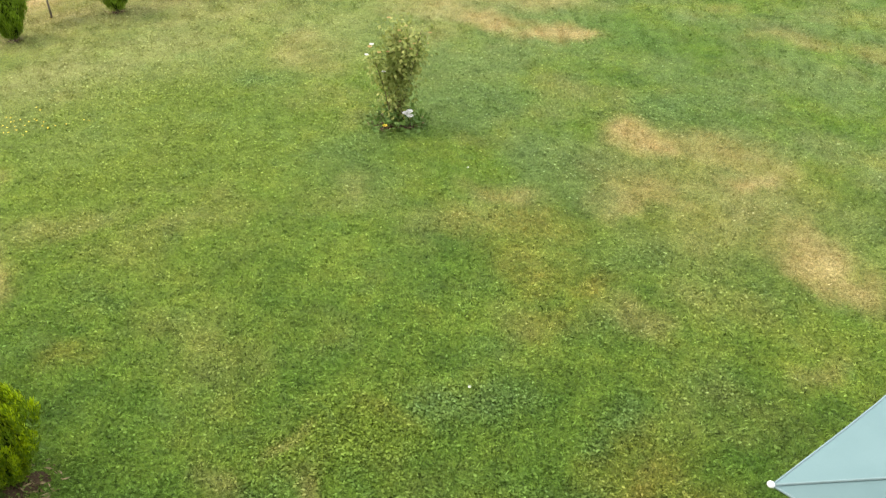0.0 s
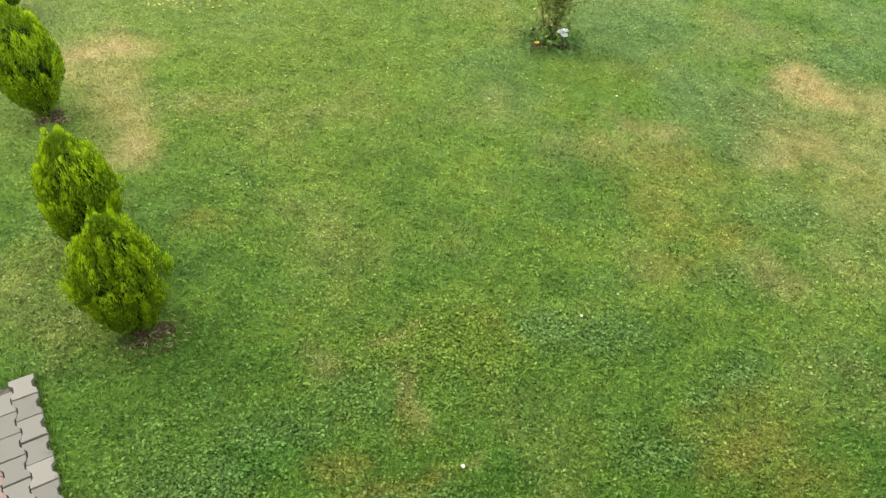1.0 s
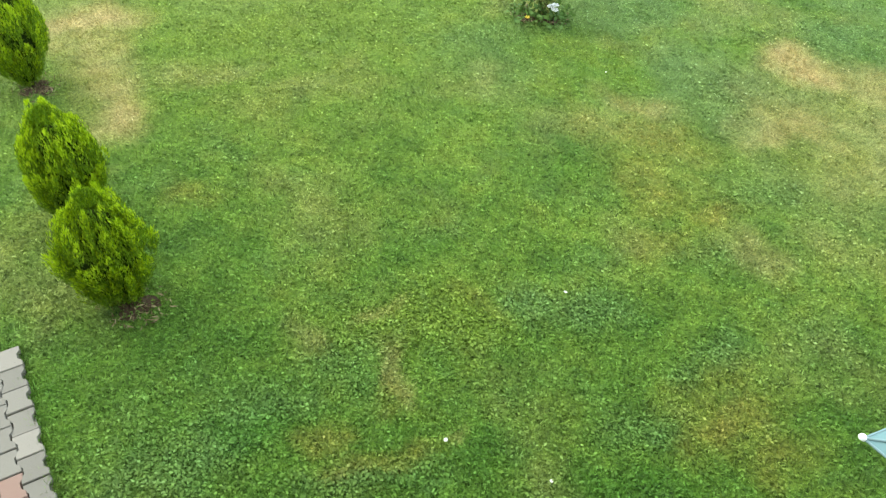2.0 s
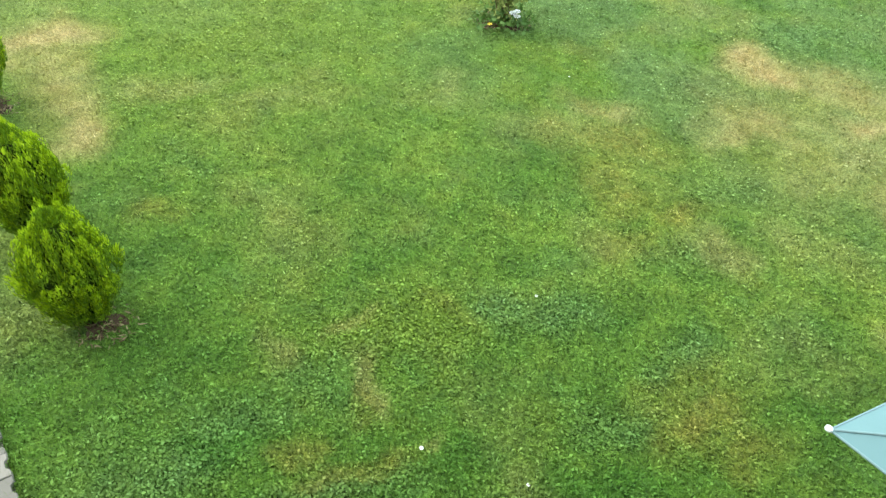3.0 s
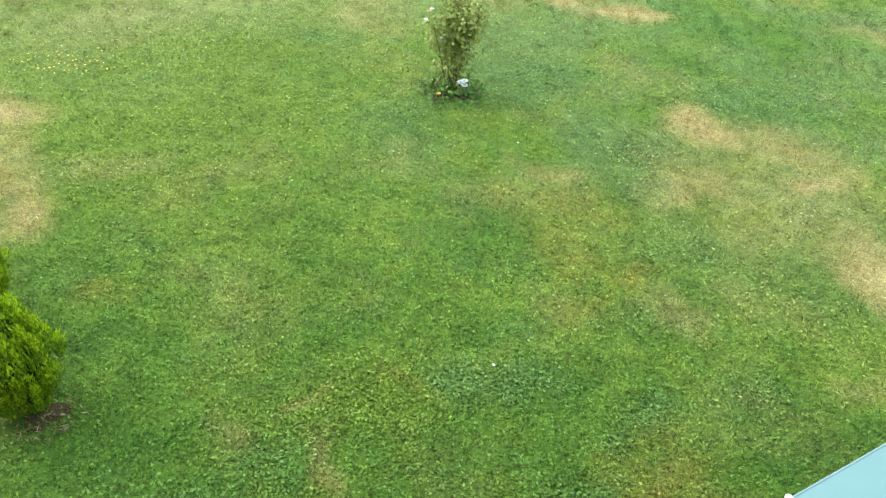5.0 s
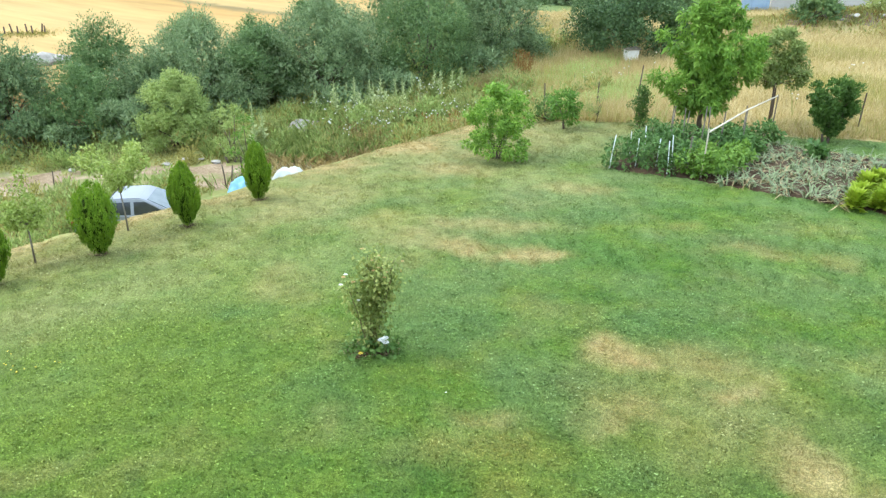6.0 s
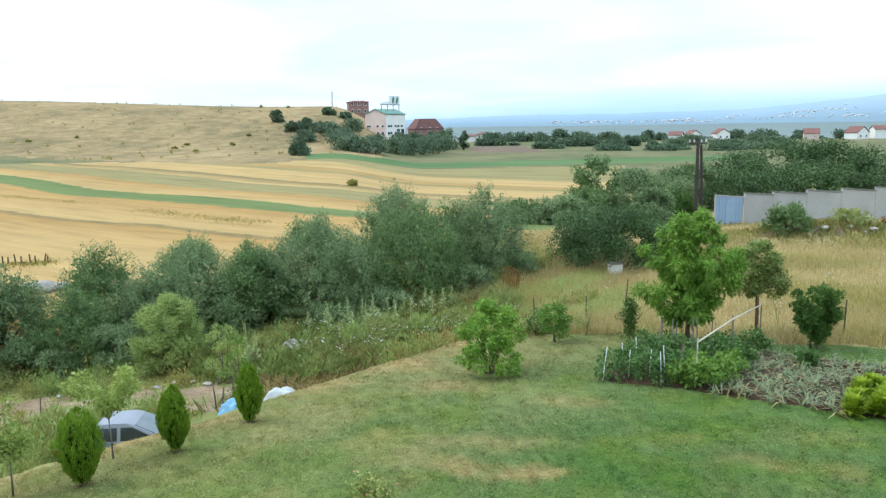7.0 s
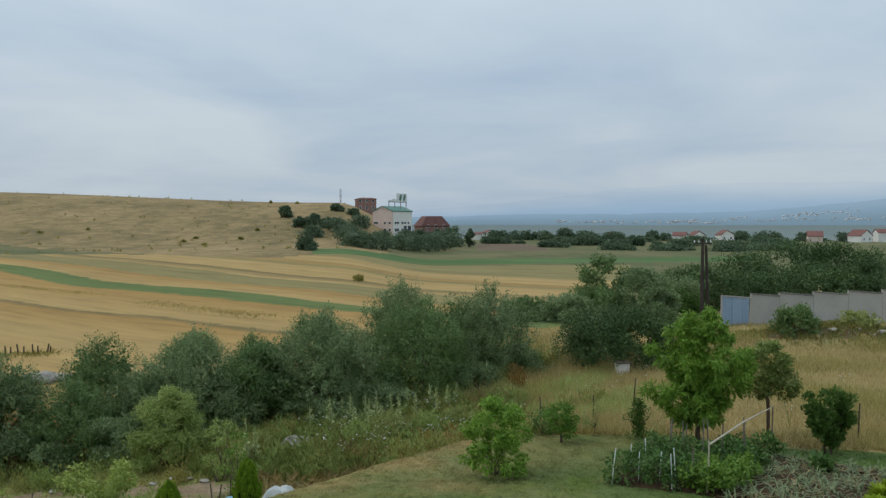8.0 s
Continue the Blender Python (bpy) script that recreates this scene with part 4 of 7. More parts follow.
def bare_ring(x, y, r, seed):
    """A ring of bare brown soil round a foot."""
    rng = np.random.default_rng(seed)
    n, rows = 22, 4
    a = np.linspace(0, 2 * np.pi, n, endpoint=False)
    V = []
    for i in range(rows):
        q = r * (i / (rows - 1)) ** 1.3 * (1 + 0.34 * np.sin(a * 3 + seed) * (i > 0) + rng.normal(size=n) * 0.08)
        px, py = x + q * np.cos(a) * 1.15, y + q * np.sin(a)
        V.append(np.stack([px, py, ground_z(px, py) + (0.014, 0.02, 0.01, -0.02)[i]], -1))
    F = [[i * n + j, i * n + (j + 1) % n, (i + 1) * n + (j + 1) % n, (i + 1) * n + j] for i in range(rows - 1) for j in range(n)]
    tagged(new("bare_soil", quick_mesh("bare_soil", np.concatenate(V), F, M_SOIL, True)), "bare brown soil round the foot of a shrub", "soil", kind="stuff")
    n = 130
    a, q = rng.random(n) * 2 * np.pi, r * 1.35 * rng.random(n) ** 0.6
    px, py = x + q * np.cos(a) * 1.15, y + q * np.sin(a)
    at = np.stack([px, py, ground_z(px, py) + rng.uniform(0.02, 0.045, n)], -1)
    tagged(new("shed_litter", leaf_mesh("shed_litter", at, rng.normal(size=(n, 3)) * [1, 1, 0.3], rng.normal(size=(n, 3)) * 0.5 + [0, 0, 1], rng.uniform(0.03, 0.08, n), rng.uniform(0.006, 0.016, n), M_LITTER)), "brown shed sprays and dry bits on bare soil", "litter", kind="stuff")


THUJAS = [
    (-3.40, 3.20, 1.24, 0.68, 0.46, 2.3, "round bright green thuja with feathery tips on the lawn"),
    (-4.29, 3.98, 1.25, 0.66, 0.48, 2.3, "round bright green thuja beside the first one"),
    (-6.08, 5.68, 1.36, 0.70, 0.55, 3.0, "upright green thuja with a bare patch at its foot"),
    (-8.40, 8.00, 1.40, 0.72, 0.58, 2.4, "upright green thuja on the lawn slope"),
    (-7.94, 12.28, 1.30, 0.68, 0.58, 2.2, "upright dark green thuja on the lawn slope"),
    (-6.62, 13.64, 1.52, 0.78, 0.60, 2.3, "broad dark green thuja on the lawn slope"),
    (-5.42, 15.20, 1.44, 0.62, 0.60, 2.0, "slim dark green thuja on the lawn slope"),
    (-4.33, 17.00, 1.42, 0.58, 0.50, 2.2, "slim dark green thuja near the bank"),
]
for i, (x, y, h, w, low, blunt, label) in enumerate(THUJAS):
    near = i < 3
    thuja(stand(x, y, i * 47, sink=0.03), 20 + i, h, w, low, M_THUJA if near else M_THUJA_FAR, label, 150 if near else 130, 125 if near else 70, 0.046 if near else 0.066, blunt, 0.42 if i < 2 else 0.24)
    bare_ring(x + (0.14 if near else 0.03), y - 0.06, 0.2 if near else 0.13, i)


def rose_bush(x, y):
    rng = np.random.default_rng(44)
    ob = thing("rose_bush", stand(x, y), "tall leggy rose bush with faded blooms on the lawn", "shrub")
    ends = []
    for i in range(11):
        a = rng.random() * 2 * math.pi
        s, h = rng.uniform(0.14, 0.36), rng.uniform(0.95, 1.36)
        bm = bmesh.new()
        p = [(0.05 * math.cos(a), 0.05 * math.sin(a), 0), (s * 0.5 * math.cos(a), s * 0.5 * math.sin(a), h * 0.5), (s * math.cos(a), s * math.sin(a), h)]
        tube(bm, p, [0.011, 0.008, 0.004], 5)
        part("cane", bm, M_CANE, ob)
        ends.append((np.array(p[0]), np.array(p[1]), np.array(p[2])))
    at = []
    for p0, p1, p2 in ends:
        t = np.concatenate([rng.uniform(0.15, 1.0, 95), rng.normal(0.80, 0.12, 115)])
        base = np.where(t[:, None] < 0.5, p0 + (p1 - p0) * t[:, None] * 2, p1 + (p2 - p1) * (t[:, None] * 2 - 1))
        at.append(base + rng.normal(size=(len(t), 3)) * [0.075, 0.075, 0.06])
    # a leafy yellow-green shoot in the middle
    at.append(rng.normal(size=(160, 3)) * [0.07, 0.06, 0.10] + [0.08, -0.08, 0.62])
    at = np.concatenate(at)
    n = len(at)
    part("leaves", leaf_mesh("leaves", at, rng.normal(size=(n, 3)) + [0, 0, -0.2], rng.normal(size=(n, 3)) + [0, 0, 0.8], rng.uniform(0.045, 0.085, n), rng.uniform(0.03, 0.052, n), M_ROSELEAF), None, ob)
    at = np.concatenate([rng.normal(size=(300, 3)) * [0.2, 0.17, 0.07] + [0.02, -0.05, 0.12]])
    at[:, 2] = np.abs(at[:, 2])
    part("low_leaves", leaf_mesh("low_leaves", at, rng.normal(size=(300, 3)), rng.normal(size=(300, 3)) + [0, 0, 1], 0.08, 0.05, M_DARKBUSH), None, ob, "low dark green growth at the foot")
    for i in range(16):
        p = ends[i % 11][2] + rng.normal(size=3) * [0.07, 0.07, 0.06]
        part("faded_bloom", bloom(p, rng.uniform(0.016, 0.026)), M_BLOOMS, ob)
    for p in ((-0.30, 0.0, 1.12), (-0.36, -0.05, 1.0), (-0.13, -0.2, 0.86)):
        part("pale_bloom", bloom(np.array(p), 0.024), M_PETAL, ob, "cream rose bloom")
    for dx, dz in ((0.15, 0.29), (0.20, 0.32), (0.205, 0.255)):
        part("white_bloom", bloom(np.array((dx, -0.22, dz)), 0.042), M_PETAL, ob, "full white rose bloom")
    part("yellow_bloom", bloom(np.array((-0.12, -0.24, 0.10)), 0.03), M_YELLOWPETAL, ob, "small yellow bloom")


def bloom(at, r):
    """A small rose: rings of cupped petals."""
    bm = bmesh.new()
    for ring, n, tilt in ((1.0, 6, 0.35), (0.62, 5, 0.9), (0.3, 3, 1.6)):
        for i in range(n):
            a = 2 * math.pi * i / n + ring
            q = [Vector((0, 0, 0)), Vector((ring, -0.45 * ring, tilt * ring * 0.7)), Vector((1.15 * ring, 0, tilt * ring)), Vector((ring, 0.45 * ring, tilt * ring * 0.7))]
            m = Matrix.Translation(Vector(at)) @ Matrix.Rotation(a, 4, "Z") @ Matrix.Scale(r, 4)
            bm.faces.new([bm.verts.new(m @ p) for p in q])
    return bm


M_CANE = surface("rose_canes", (0.10, 0.085, 0.035), (0.20, 0.17, 0.07), 10, 0.8)
rose_bush(-0.95, 8.95)
bare_ring(-0.95, 8.92, 0.26, 3)


def daisies():
    """Scattered fallen petals and daisies on the lawn."""
    rng = np.random.default_rng(8)
    spots = [(0.13, 4.33, 0.013), (-0.48, 2.68, 0.014), (0.04, 7.8, 0.012), (0.32, 2.59, 0.012)]
    for x, y, r in spots:
        ob = part("fallen_petal", bloom(np.array((0, 0, 0)), r), M_PETAL)
        ob.matrix_basis = stand(x, y, 0, sink=-0.03)
        tagged(ob, "white fallen petals lying on the lawn", "petal")


daisies()


def yellow_flowers():
    """A loose drift of small yellow flowers in the turf, as one mesh."""
    rng = np.random.default_rng(9)
    n = 48
    x, y = -6.15 + rng.normal(size=n) * 0.42, 8.75 + rng.normal(size=n) * 0.22
    m = np.repeat(np.arange(n), 5)
    a = np.tile(np.arange(5) * 1.2566, n)
    at = np.stack([x[m], y[m], ground_z(x[m], y[m]) + 0.045], -1)
    way = np.stack([np.cos(a), np.sin(a), 0.35 + 0 * a], -1)
    tagged(new("yellow_flowers", leaf_mesh("yellow_flowers", at, way, rng.normal(size=(len(m), 3)) * 0.2 + [0, 0, 1], 0.016, 0.012, M_YELLOWPETAL)), "drift of small yellow flowers in the lawn", "flowers", kind="stuff")


yellow_flowers()


# ---------------------------------------------------------------- young trees on the lawn
def lollipop(x, y, h, w, seed, base, n, material, label, leaf=(0.085, 0.05), clumps=26, trunk=0.022, size=0.2, name="young_tree"):
    rng = np.random.default_rng(seed)
    c = dome_clumps(rng, clumps, h, w, base, size)
    return leafy(name, stand(x, y, seed * 31), label, "tree", seed, c, n, leaf[0], leaf[1], material, h * base * 0.95, trunk, group="young trees", droop=0.3, shell=0.75)


def shooting_tree(x, y):
    """A low ball of leaves on a bare stem with one tall shoot above it."""
    rng = np.random.default_rng(52)
    c = [(0.40 * math.cos(a) * q, 0.40 * math.sin(a) * q, z, rng.uniform(0.09, 0.16)) for a, q, z in zip(rng.random(34) * 6.28, rng.random(34) ** 0.6, rng.uniform(0.86, 1.2, 34))]
    c += [(rng.normal() * 0.06, rng.normal() * 0.06, z, rng.uniform(0.06, 0.11)) for z in np.arange(1.25, 1.95, 0.07)]
    leafy("young_tree", stand(x, y, 40), "small young fruit tree with a leafy ball and a tall shoot", "tree", 52, c, 1700, 0.075, 0.042, M_YOUNG, 0.82, 0.016, group="young trees", droop=0.2, shell=0.8, bark=M_STICK)


def vase_tree(x, y):
    """A young tree whose limbs spread upwards in leafy tufts."""
    rng = np.random.default_rng(51)
    c = []
    for i in range(9):
        a, reach, top = i * 0.698 + rng.normal() * 0.2, rng.uniform(0.35, 0.78), rng.uniform(1.45, 2.0)
        for f in (0.35, 0.6, 0.8, 1.0):
            c.append((reach * f * math.cos(a), reach * f * math.sin(a), 0.95 + (top - 0.95) * f, rng.uniform(0.10, 0.19)))
    leafy("young_tree", stand(x, y, 10), "young fruit tree with a thin trunk and pale leaves", "tree", 51, c, 2300, 0.085, 0.048, M_YOUNG, 0.88, 0.016, group="young trees", droop=0.2, shell=0.8, bark=M_STICK)


vase_tree(-6.70, 15.18)
shooting_tree(-7.84, 13.50)
lollipop(4.67, 24.1, 1.05, 0.9, 54, 0.3, 500, M_WEED, "spindly young tree with a few pale flowers", (0.06, 0.035), 12, 0.012, 0.16)
lollipop(3.58, 23.45, 1.2, 0.86, 55, 0.32, 1700, M_CHERRY, "low bushy fruit tree on the lawn", (0.10, 0.05), 22, 0.03, 0.24)
lollipop(3.15, 24.8, 0.9, 0.8, 59, 0.1, 900, M_DARKBUSH, "dark little bush behind a fruit tree", (0.08, 0.045), 14, 0.02, 0.26)


def dark_bush(x, y):
    rng = np.random.default_rng(56)
    c = [(rng.normal() * 0.13 * q, rng.normal() * 0.13 * q, z, rng.uniform(0.10, 0.17)) for z, q in zip(np.linspace(0.12, 1.2, 34), np.linspace(1.1, 0.5, 34))]
    leafy("dark_bush", stand(x, y), "narrow dense dark green bush", "shrub", 56, c, 1900, 0.07, 0.04, M_DARKBUSH, 0.1, 0.02, 2, 0.03, droop=-0.3, shell=0.7)


dark_bush(5.85, 23.35)



def bush_tree():
    rng = np.random.default_rng(57)
    c = dome_clumps(rng, 70, 1.95, 2.0, 0.12, 0.085, 0.6) + [(q * 0.4, w * 0.4, z * 0.92, r) for q, w, z, r in dome_clumps(rng, 30, 2.0, 1.4, 0.15, 0.1, 0.6)]
    leafy("fruit_bush", stand(1.29, 19.85, 20), "many-stemmed green fruit bush on the lawn", "tree", 57, c, 6200, 0.10, 0.055, M_PEACH, 0.22, 0.022, 5, 0.08, droop=0.35, shell=0.7)


bush_tree()


def peach_tree():
    rng = np.random.default_rng(61)
    c = []
    for i in range(105):
        f, a = rng.random() ** 0.9, rng.random() * 6.28
        w = 1.2 * math.sin(math.pi * min(1.0, 0.16 + 0.74 * f)) * (0.45 + 0.55 * rng.random() ** 0.7)
        w *= 1.02 + 0.26 * math.sin(2 * a + 5 * f) + 0.2 * math.sin(3 * a - 9 * f + 1)
        c.append((w * math.cos(a), w * math.sin(a), 3.95 * (0.2 + 0.76 * f) + 0.25 * math.sin(2 * a + 2) * f, rng.uniform(0.13, 0.29) * (1 - 0.3 * f)))
    leafy("peach_tree", stand(7.35, 22.3, 10), "peach tree with drooping bright green leaves behind the vegetables", "tree", 61, c, 15000, 0.17, 0.046, M_PEACH, 0.85, 0.07, droop=0.9, shell=0.7, fill=0.12, wild=0.8)
    rng = np.random.default_rng(62)
    c = dome_clumps(rng, 70, 2.9, 1.55, 0.44, 0.11, 0.5) + dome_clumps(rng, 20, 2.7, 0.8, 0.46, 0.2, 0.5)
    leafy("plum_tree", stand(9.8, 23.4, 10), "small thin olive-green tree with a bare trunk", "tree", 62, c, 6500, 0.10, 0.055, M_PLUM, 1.3, 0.032, droop=0.4, shell=0.8, most=6)
    rng = np.random.default_rng(63)
    c = []
    for i in range(110):
        f = rng.random()
        w = 0.64 * (0.14 + 0.86 * math.sin(math.pi * min(1.0, 0.03 + 0.72 * f))) * rng.random() ** 0.5
        a = rng.random() * 6.28
        c.append((w * math.cos(a), w * math.sin(a), 0.28 + 1.5 * f, rng.uniform(0.06, 0.13)))
    leafy("laurel_bush", stand(10.45, 21.0, 10), "dense dark green vase-shaped bush at the edge of the lawn", "shrub", 63, c, 7000, 0.085, 0.042, M_DARKBUSH, 0.25, 0.035, 3, 0.05, droop=-0.9, shell=0.6, fill=0.2)

    rng = np.random.default_rng(64)
    c = dome_clumps(rng, 60, 2.3, 1.5, 0.1, 0.1, 0.5)
    leafy("fruit_bush", stand(14.1, 22.3, 40), "tall pale green fruit bush at the edge of the lawn", "tree", 64, c, 3800, 0.10, 0.05, M_YOUNG, 0.3, 0.03, 3, 0.06, droop=0.3, shell=0.7, fill=0.2)


peach_tree()


# ---------------------------------------------------------------- vegetable bed
def stake(x, y, height, r, material, label, lean=(0, 0), name="garden_stake", group="garden stakes"):
    bm = bmesh.new()
    tube(bm, [(0, 0, -0.1), (lean[0] * 0.5, lean[1] * 0.5, height * 0.5), (lean[0], lean[1], height)], [r, r * 0.95, r * 0.85], 7)
    ob = part(name, bm, material)
    ob.matrix_basis = Matrix.Translation(on(x, y, 0.03))
    return tagged(ob, label, "stake", group)


M_WHITESTAKE = surface("white_plastic_stake", (0.70, 0.72, 0.72), (0.82, 0.83, 0.82), 8, 0.5)
rng_bed = np.random.default_rng(70)


def tomato_plant(a, b, seed):
    rng = np.random.default_rng(seed)
    x, y = garden_place(a, b)
    h = rng.uniform(0.55, 0.78)
    c = dome_clumps(rng, 14, h, 0.62, 0.12, 0.22, 0.35)
    leafy("tomato_plant", stand(x, y, seed * 17, sink=-0.04), "dark green tomato plant tied to a stake", "vegetable", seed, c, 300, 0.11, 0.05, M_TOMATO, h * 0.3, 0.012, group="tomato plants", droop=0.5, shell=0.9)


def bean_plant(a, b, seed):
    rng = np.random.default_rng(seed)
    x, y = garden_place(a, b)
    h = rng.uniform(0.45, 0.7)
    c = dome_clumps(rng, 12, h, 0.8, 0.12, 0.22, 0.35)
    leafy("bean_plant", stand(x, y, seed * 17, sink=-0.04), "leafy dark green bean plant" if b > 2.4 else "leafy bright green bean plant", "vegetable", seed, c, 420, 0.11, 0.075, M_TOMATO if b > 2.4 else M_BEAN, h * 0.2, 0.010, 2, 0.03, group="bean plants", droop=0.3, shell=0.9)


for i, (a, b) in enumerate([(q + 0.1 * (p % 2), 0.25 + 0.6 * p) for p in range(5) for q in np.arange(0.15, 1.75, 0.46)]):
    tomato_plant(a + rng_bed.normal() * 0.05, b + rng_bed.normal() * 0.05, 300 + i)
for i, (a, b) in enumerate([(q + 0.16 * (p % 2), 0.3 + 0.58 * p) for p in range(8) for q in np.arange(1.95, 2.9, 0.5)]):
    bean_plant(a + rng_bed.normal() * 0.06, b + rng_bed.normal() * 0.06, 400 + i)
for a, b, h, dx in ((0.08, 0.0, 0.82, 0.10), (0.22, 0.95, 0.75, 0.0), (0.62, 0.35, 0.72, 0.03), (0.5, 1.3, 0.85, -0.04), (1.1, 0.45, 0.75, 0.05), (1.45, 0.6, 0.85, -0.05), (1.5, 0.15, 0.8, -0.03)):
    x, y = garden_place(a, b)
    stake(x, y, h, 0.014, M_WHITESTAKE, "white plastic stake among the tomato plants", (dx, 0.02))
for a, b, h, dx in ((0.5, 3.2, 1.0, 0.0), (0.8, 3.6, 0.9, 0.02), (1.1, 2.4, 1.2, -0.04), (1.7, 1.8, 1.0, 0.05), (1.85, 0.5, 0.9, 0.02), (1.6, 2.9, 1.2, -0.05), (0.3, 3.9, 0.95, 0.03), (1.3, 3.5, 1.1, 0.0), (1.9, 3.0, 1.1, 0.03), (2.3, 3.6, 1.2, 0.0)):
    x, y = garden_place(a, b)
    stake(x, y, h, 0.017, M_STICK, "weathered wooden stake among the vegetables", (dx, -0.02))


def bean_frame():
    """Two posts and a pale pole tied across them."""
    ob = thing("pole_frame", Matrix.Identity(4), "pale pole tied across two thin wooden posts", "frame")
    p0, p1 = on(5.82, 17.1), on(9.35, 22.1)
    t0, t1 = p0 + Vector((0.04, 0, 1.12)), p1 + Vector((0.03, 0, 1.12))
    for a, b, m in ((p0 - Vector((0, 0, 0.1)), t0 + Vector((0, 0, 0.08)), M_PALEPOLE), (p1 - Vector((0, 0, 0.1)), t1 + Vector((0, 0, 0.03)), M_STICK)):
        bm = bmesh.new()
        tube(bm, [a, (a + b) / 2 + Vector((0.012, 0, 0)), b], [0.02, 0.019, 0.016], 8)
        part("post", bm, m, ob)
    mid = t0.lerp(t1, 0.5) + Vector((0, 0, 0.06))
    bm = bmesh.new()
    tube(bm, [t0, mid, t1], [0.021, 0.02, 0.016], 8)
    part("crossbar", bm, M_PALEPOLE, ob)
    bm = bmesh.new()
    tube(bm, [mid + Vector((0, 0, 0.0)), mid + Vector((0.04, 0.1, -0.5)), mid + Vector((0.05, 0.15, -1.25))], [0.012, 0.012, 0.012], 6)
    part("prop", bm, M_STICK, ob)


bean_frame()


def strap_leaves(name, label, category, places, seed, per, length, width, material, flop, group=""):
    """Clumps of long strap leaves that arch over (onions, leeks)."""
    rng = np.random.default_rng(seed)
    n = len(places) * per
    k = np.repeat(np.arange(len(places)), per)
    base = np.array([(x, y, float(ground_z(x, y)) + 0.05) for x, y in places])[k] + rng.normal(size=(n, 3)) * [0.05, 0.05, 0.005]
    a = rng.random(n) * 2 * np.pi
    out = np.stack([np.cos(a), np.sin(a), np.zeros(n)], -1)
    side = np.stack([-np.sin(a), np.cos(a), np.zeros(n)], -1) * width * 0.5
    L = length * rng.uniform(0.6, 1.2, n)[:, None]
    fl = (flop * rng.uniform(0.6, 1.3, n))[:, None]
    rows = []
    for t, w in ((0, 0.8), (0.35, 1.0), (0.7, 0.7), (1.0, 0.12)):
        p = base + out * L * (t * 0.25 + t * t * 0.6 * fl) + np.array([0, 0, 1.0]) * L * np.maximum(t * 0.75 - t * t * 0.72 * fl, 0.02 * t)
        rows += [p - side * w, p + side * w]
    V = np.stack(rows, 1)
    o = 8 * np.arange(n)[:, None, None]
    F = (np.array([[0, 1, 3, 2], [2, 3, 5, 4], [4, 5, 7, 6]])[None] + o).reshape(-1, 4)
    return tagged(new(name, quick_mesh(name, V.reshape(-1, 3), F, material)), label, category, group, "stuff")


def onion_rows():
    rng = np.random.default_rng(72)
    spots = [garden_place(a + rng.normal() * 0.17, b + rng.normal() * 0.14) for b in np.arange(-0.06, 4.9, 0.31) for a in np.arange(2.75 + 0.12 * rng.random(), 6.3 if b > 1.9 else 5.5, 0.3)]
    strap_leaves("onion_leaves", "grey-green onion leaves in rows on bare soil", "onion", spots, 73, 7, 0.5, 0.032, M_ONION, 0.7)
    strap_leaves("withered_leaves", "withered straw-coloured onion leaves lying over", "onion", spots[::2], 74, 7, 0.44, 0.03, M_ONIONDRY, 1.0)


onion_rows()


def cabbage(x, y):
    rng = np.random.default_rng(77)
    c = dome_clumps(rng, 12, 0.42, 0.55, 0.1, 0.24, 0.4)
    leafy("cabbage_plant", stand(x, y, 0, sink=-0.04), "dark blue-green cabbage among the onions", "vegetable", 77, c, 260, 0.16, 0.11, M_TOMATO, 0.1, 0.02, droop=0.2, shell=0.9)


cabbage(9.2, 18.9)


def lettuce(x, y, seed, s):
    rng = np.random.default_rng(seed)
    ob = thing("lettuce", stand(x, y, seed * 40, s, sink=-0.03), "large loose yellow-green lettuce plant", "vegetable", "lettuces")
    n = 230
    a = np.arange(n) * 2.399963
    f = np.arange(n) / n
    at = np.stack([np.cos(a) * 0.05, np.sin(a) * 0.05, 0.02 + 0.22 * f], -1)
    way = np.stack([np.cos(a), np.sin(a), 0.25 + 1.2 * f], -1) + rng.normal(size=(n, 3)) * 0.4
    face = np.stack([-np.cos(a) * 0.6, -np.sin(a) * 0.6, 1 - 0.3 * f], -1)
    part("leaves", leaf_mesh("leaves", at, way, face, rng.uniform(0.10, 0.22, n) * (1 - 0.3 * f), rng.uniform(0.055, 0.10, n) * (1 - 0.3 * f), M_LETTUCE), None, ob)


for i, (x, y) in enumerate([garden_place(a, b) for a in (5.6, 6.0, 6.4, 6.8) for b in (0.0, 0.42, 0.85, 1.3, 1.75)]):
    lettuce(x + rng_bed.normal() * 0.07, y + rng_bed.normal() * 0.07, 500 + i, rng_bed.uniform(1.15, 1.45))


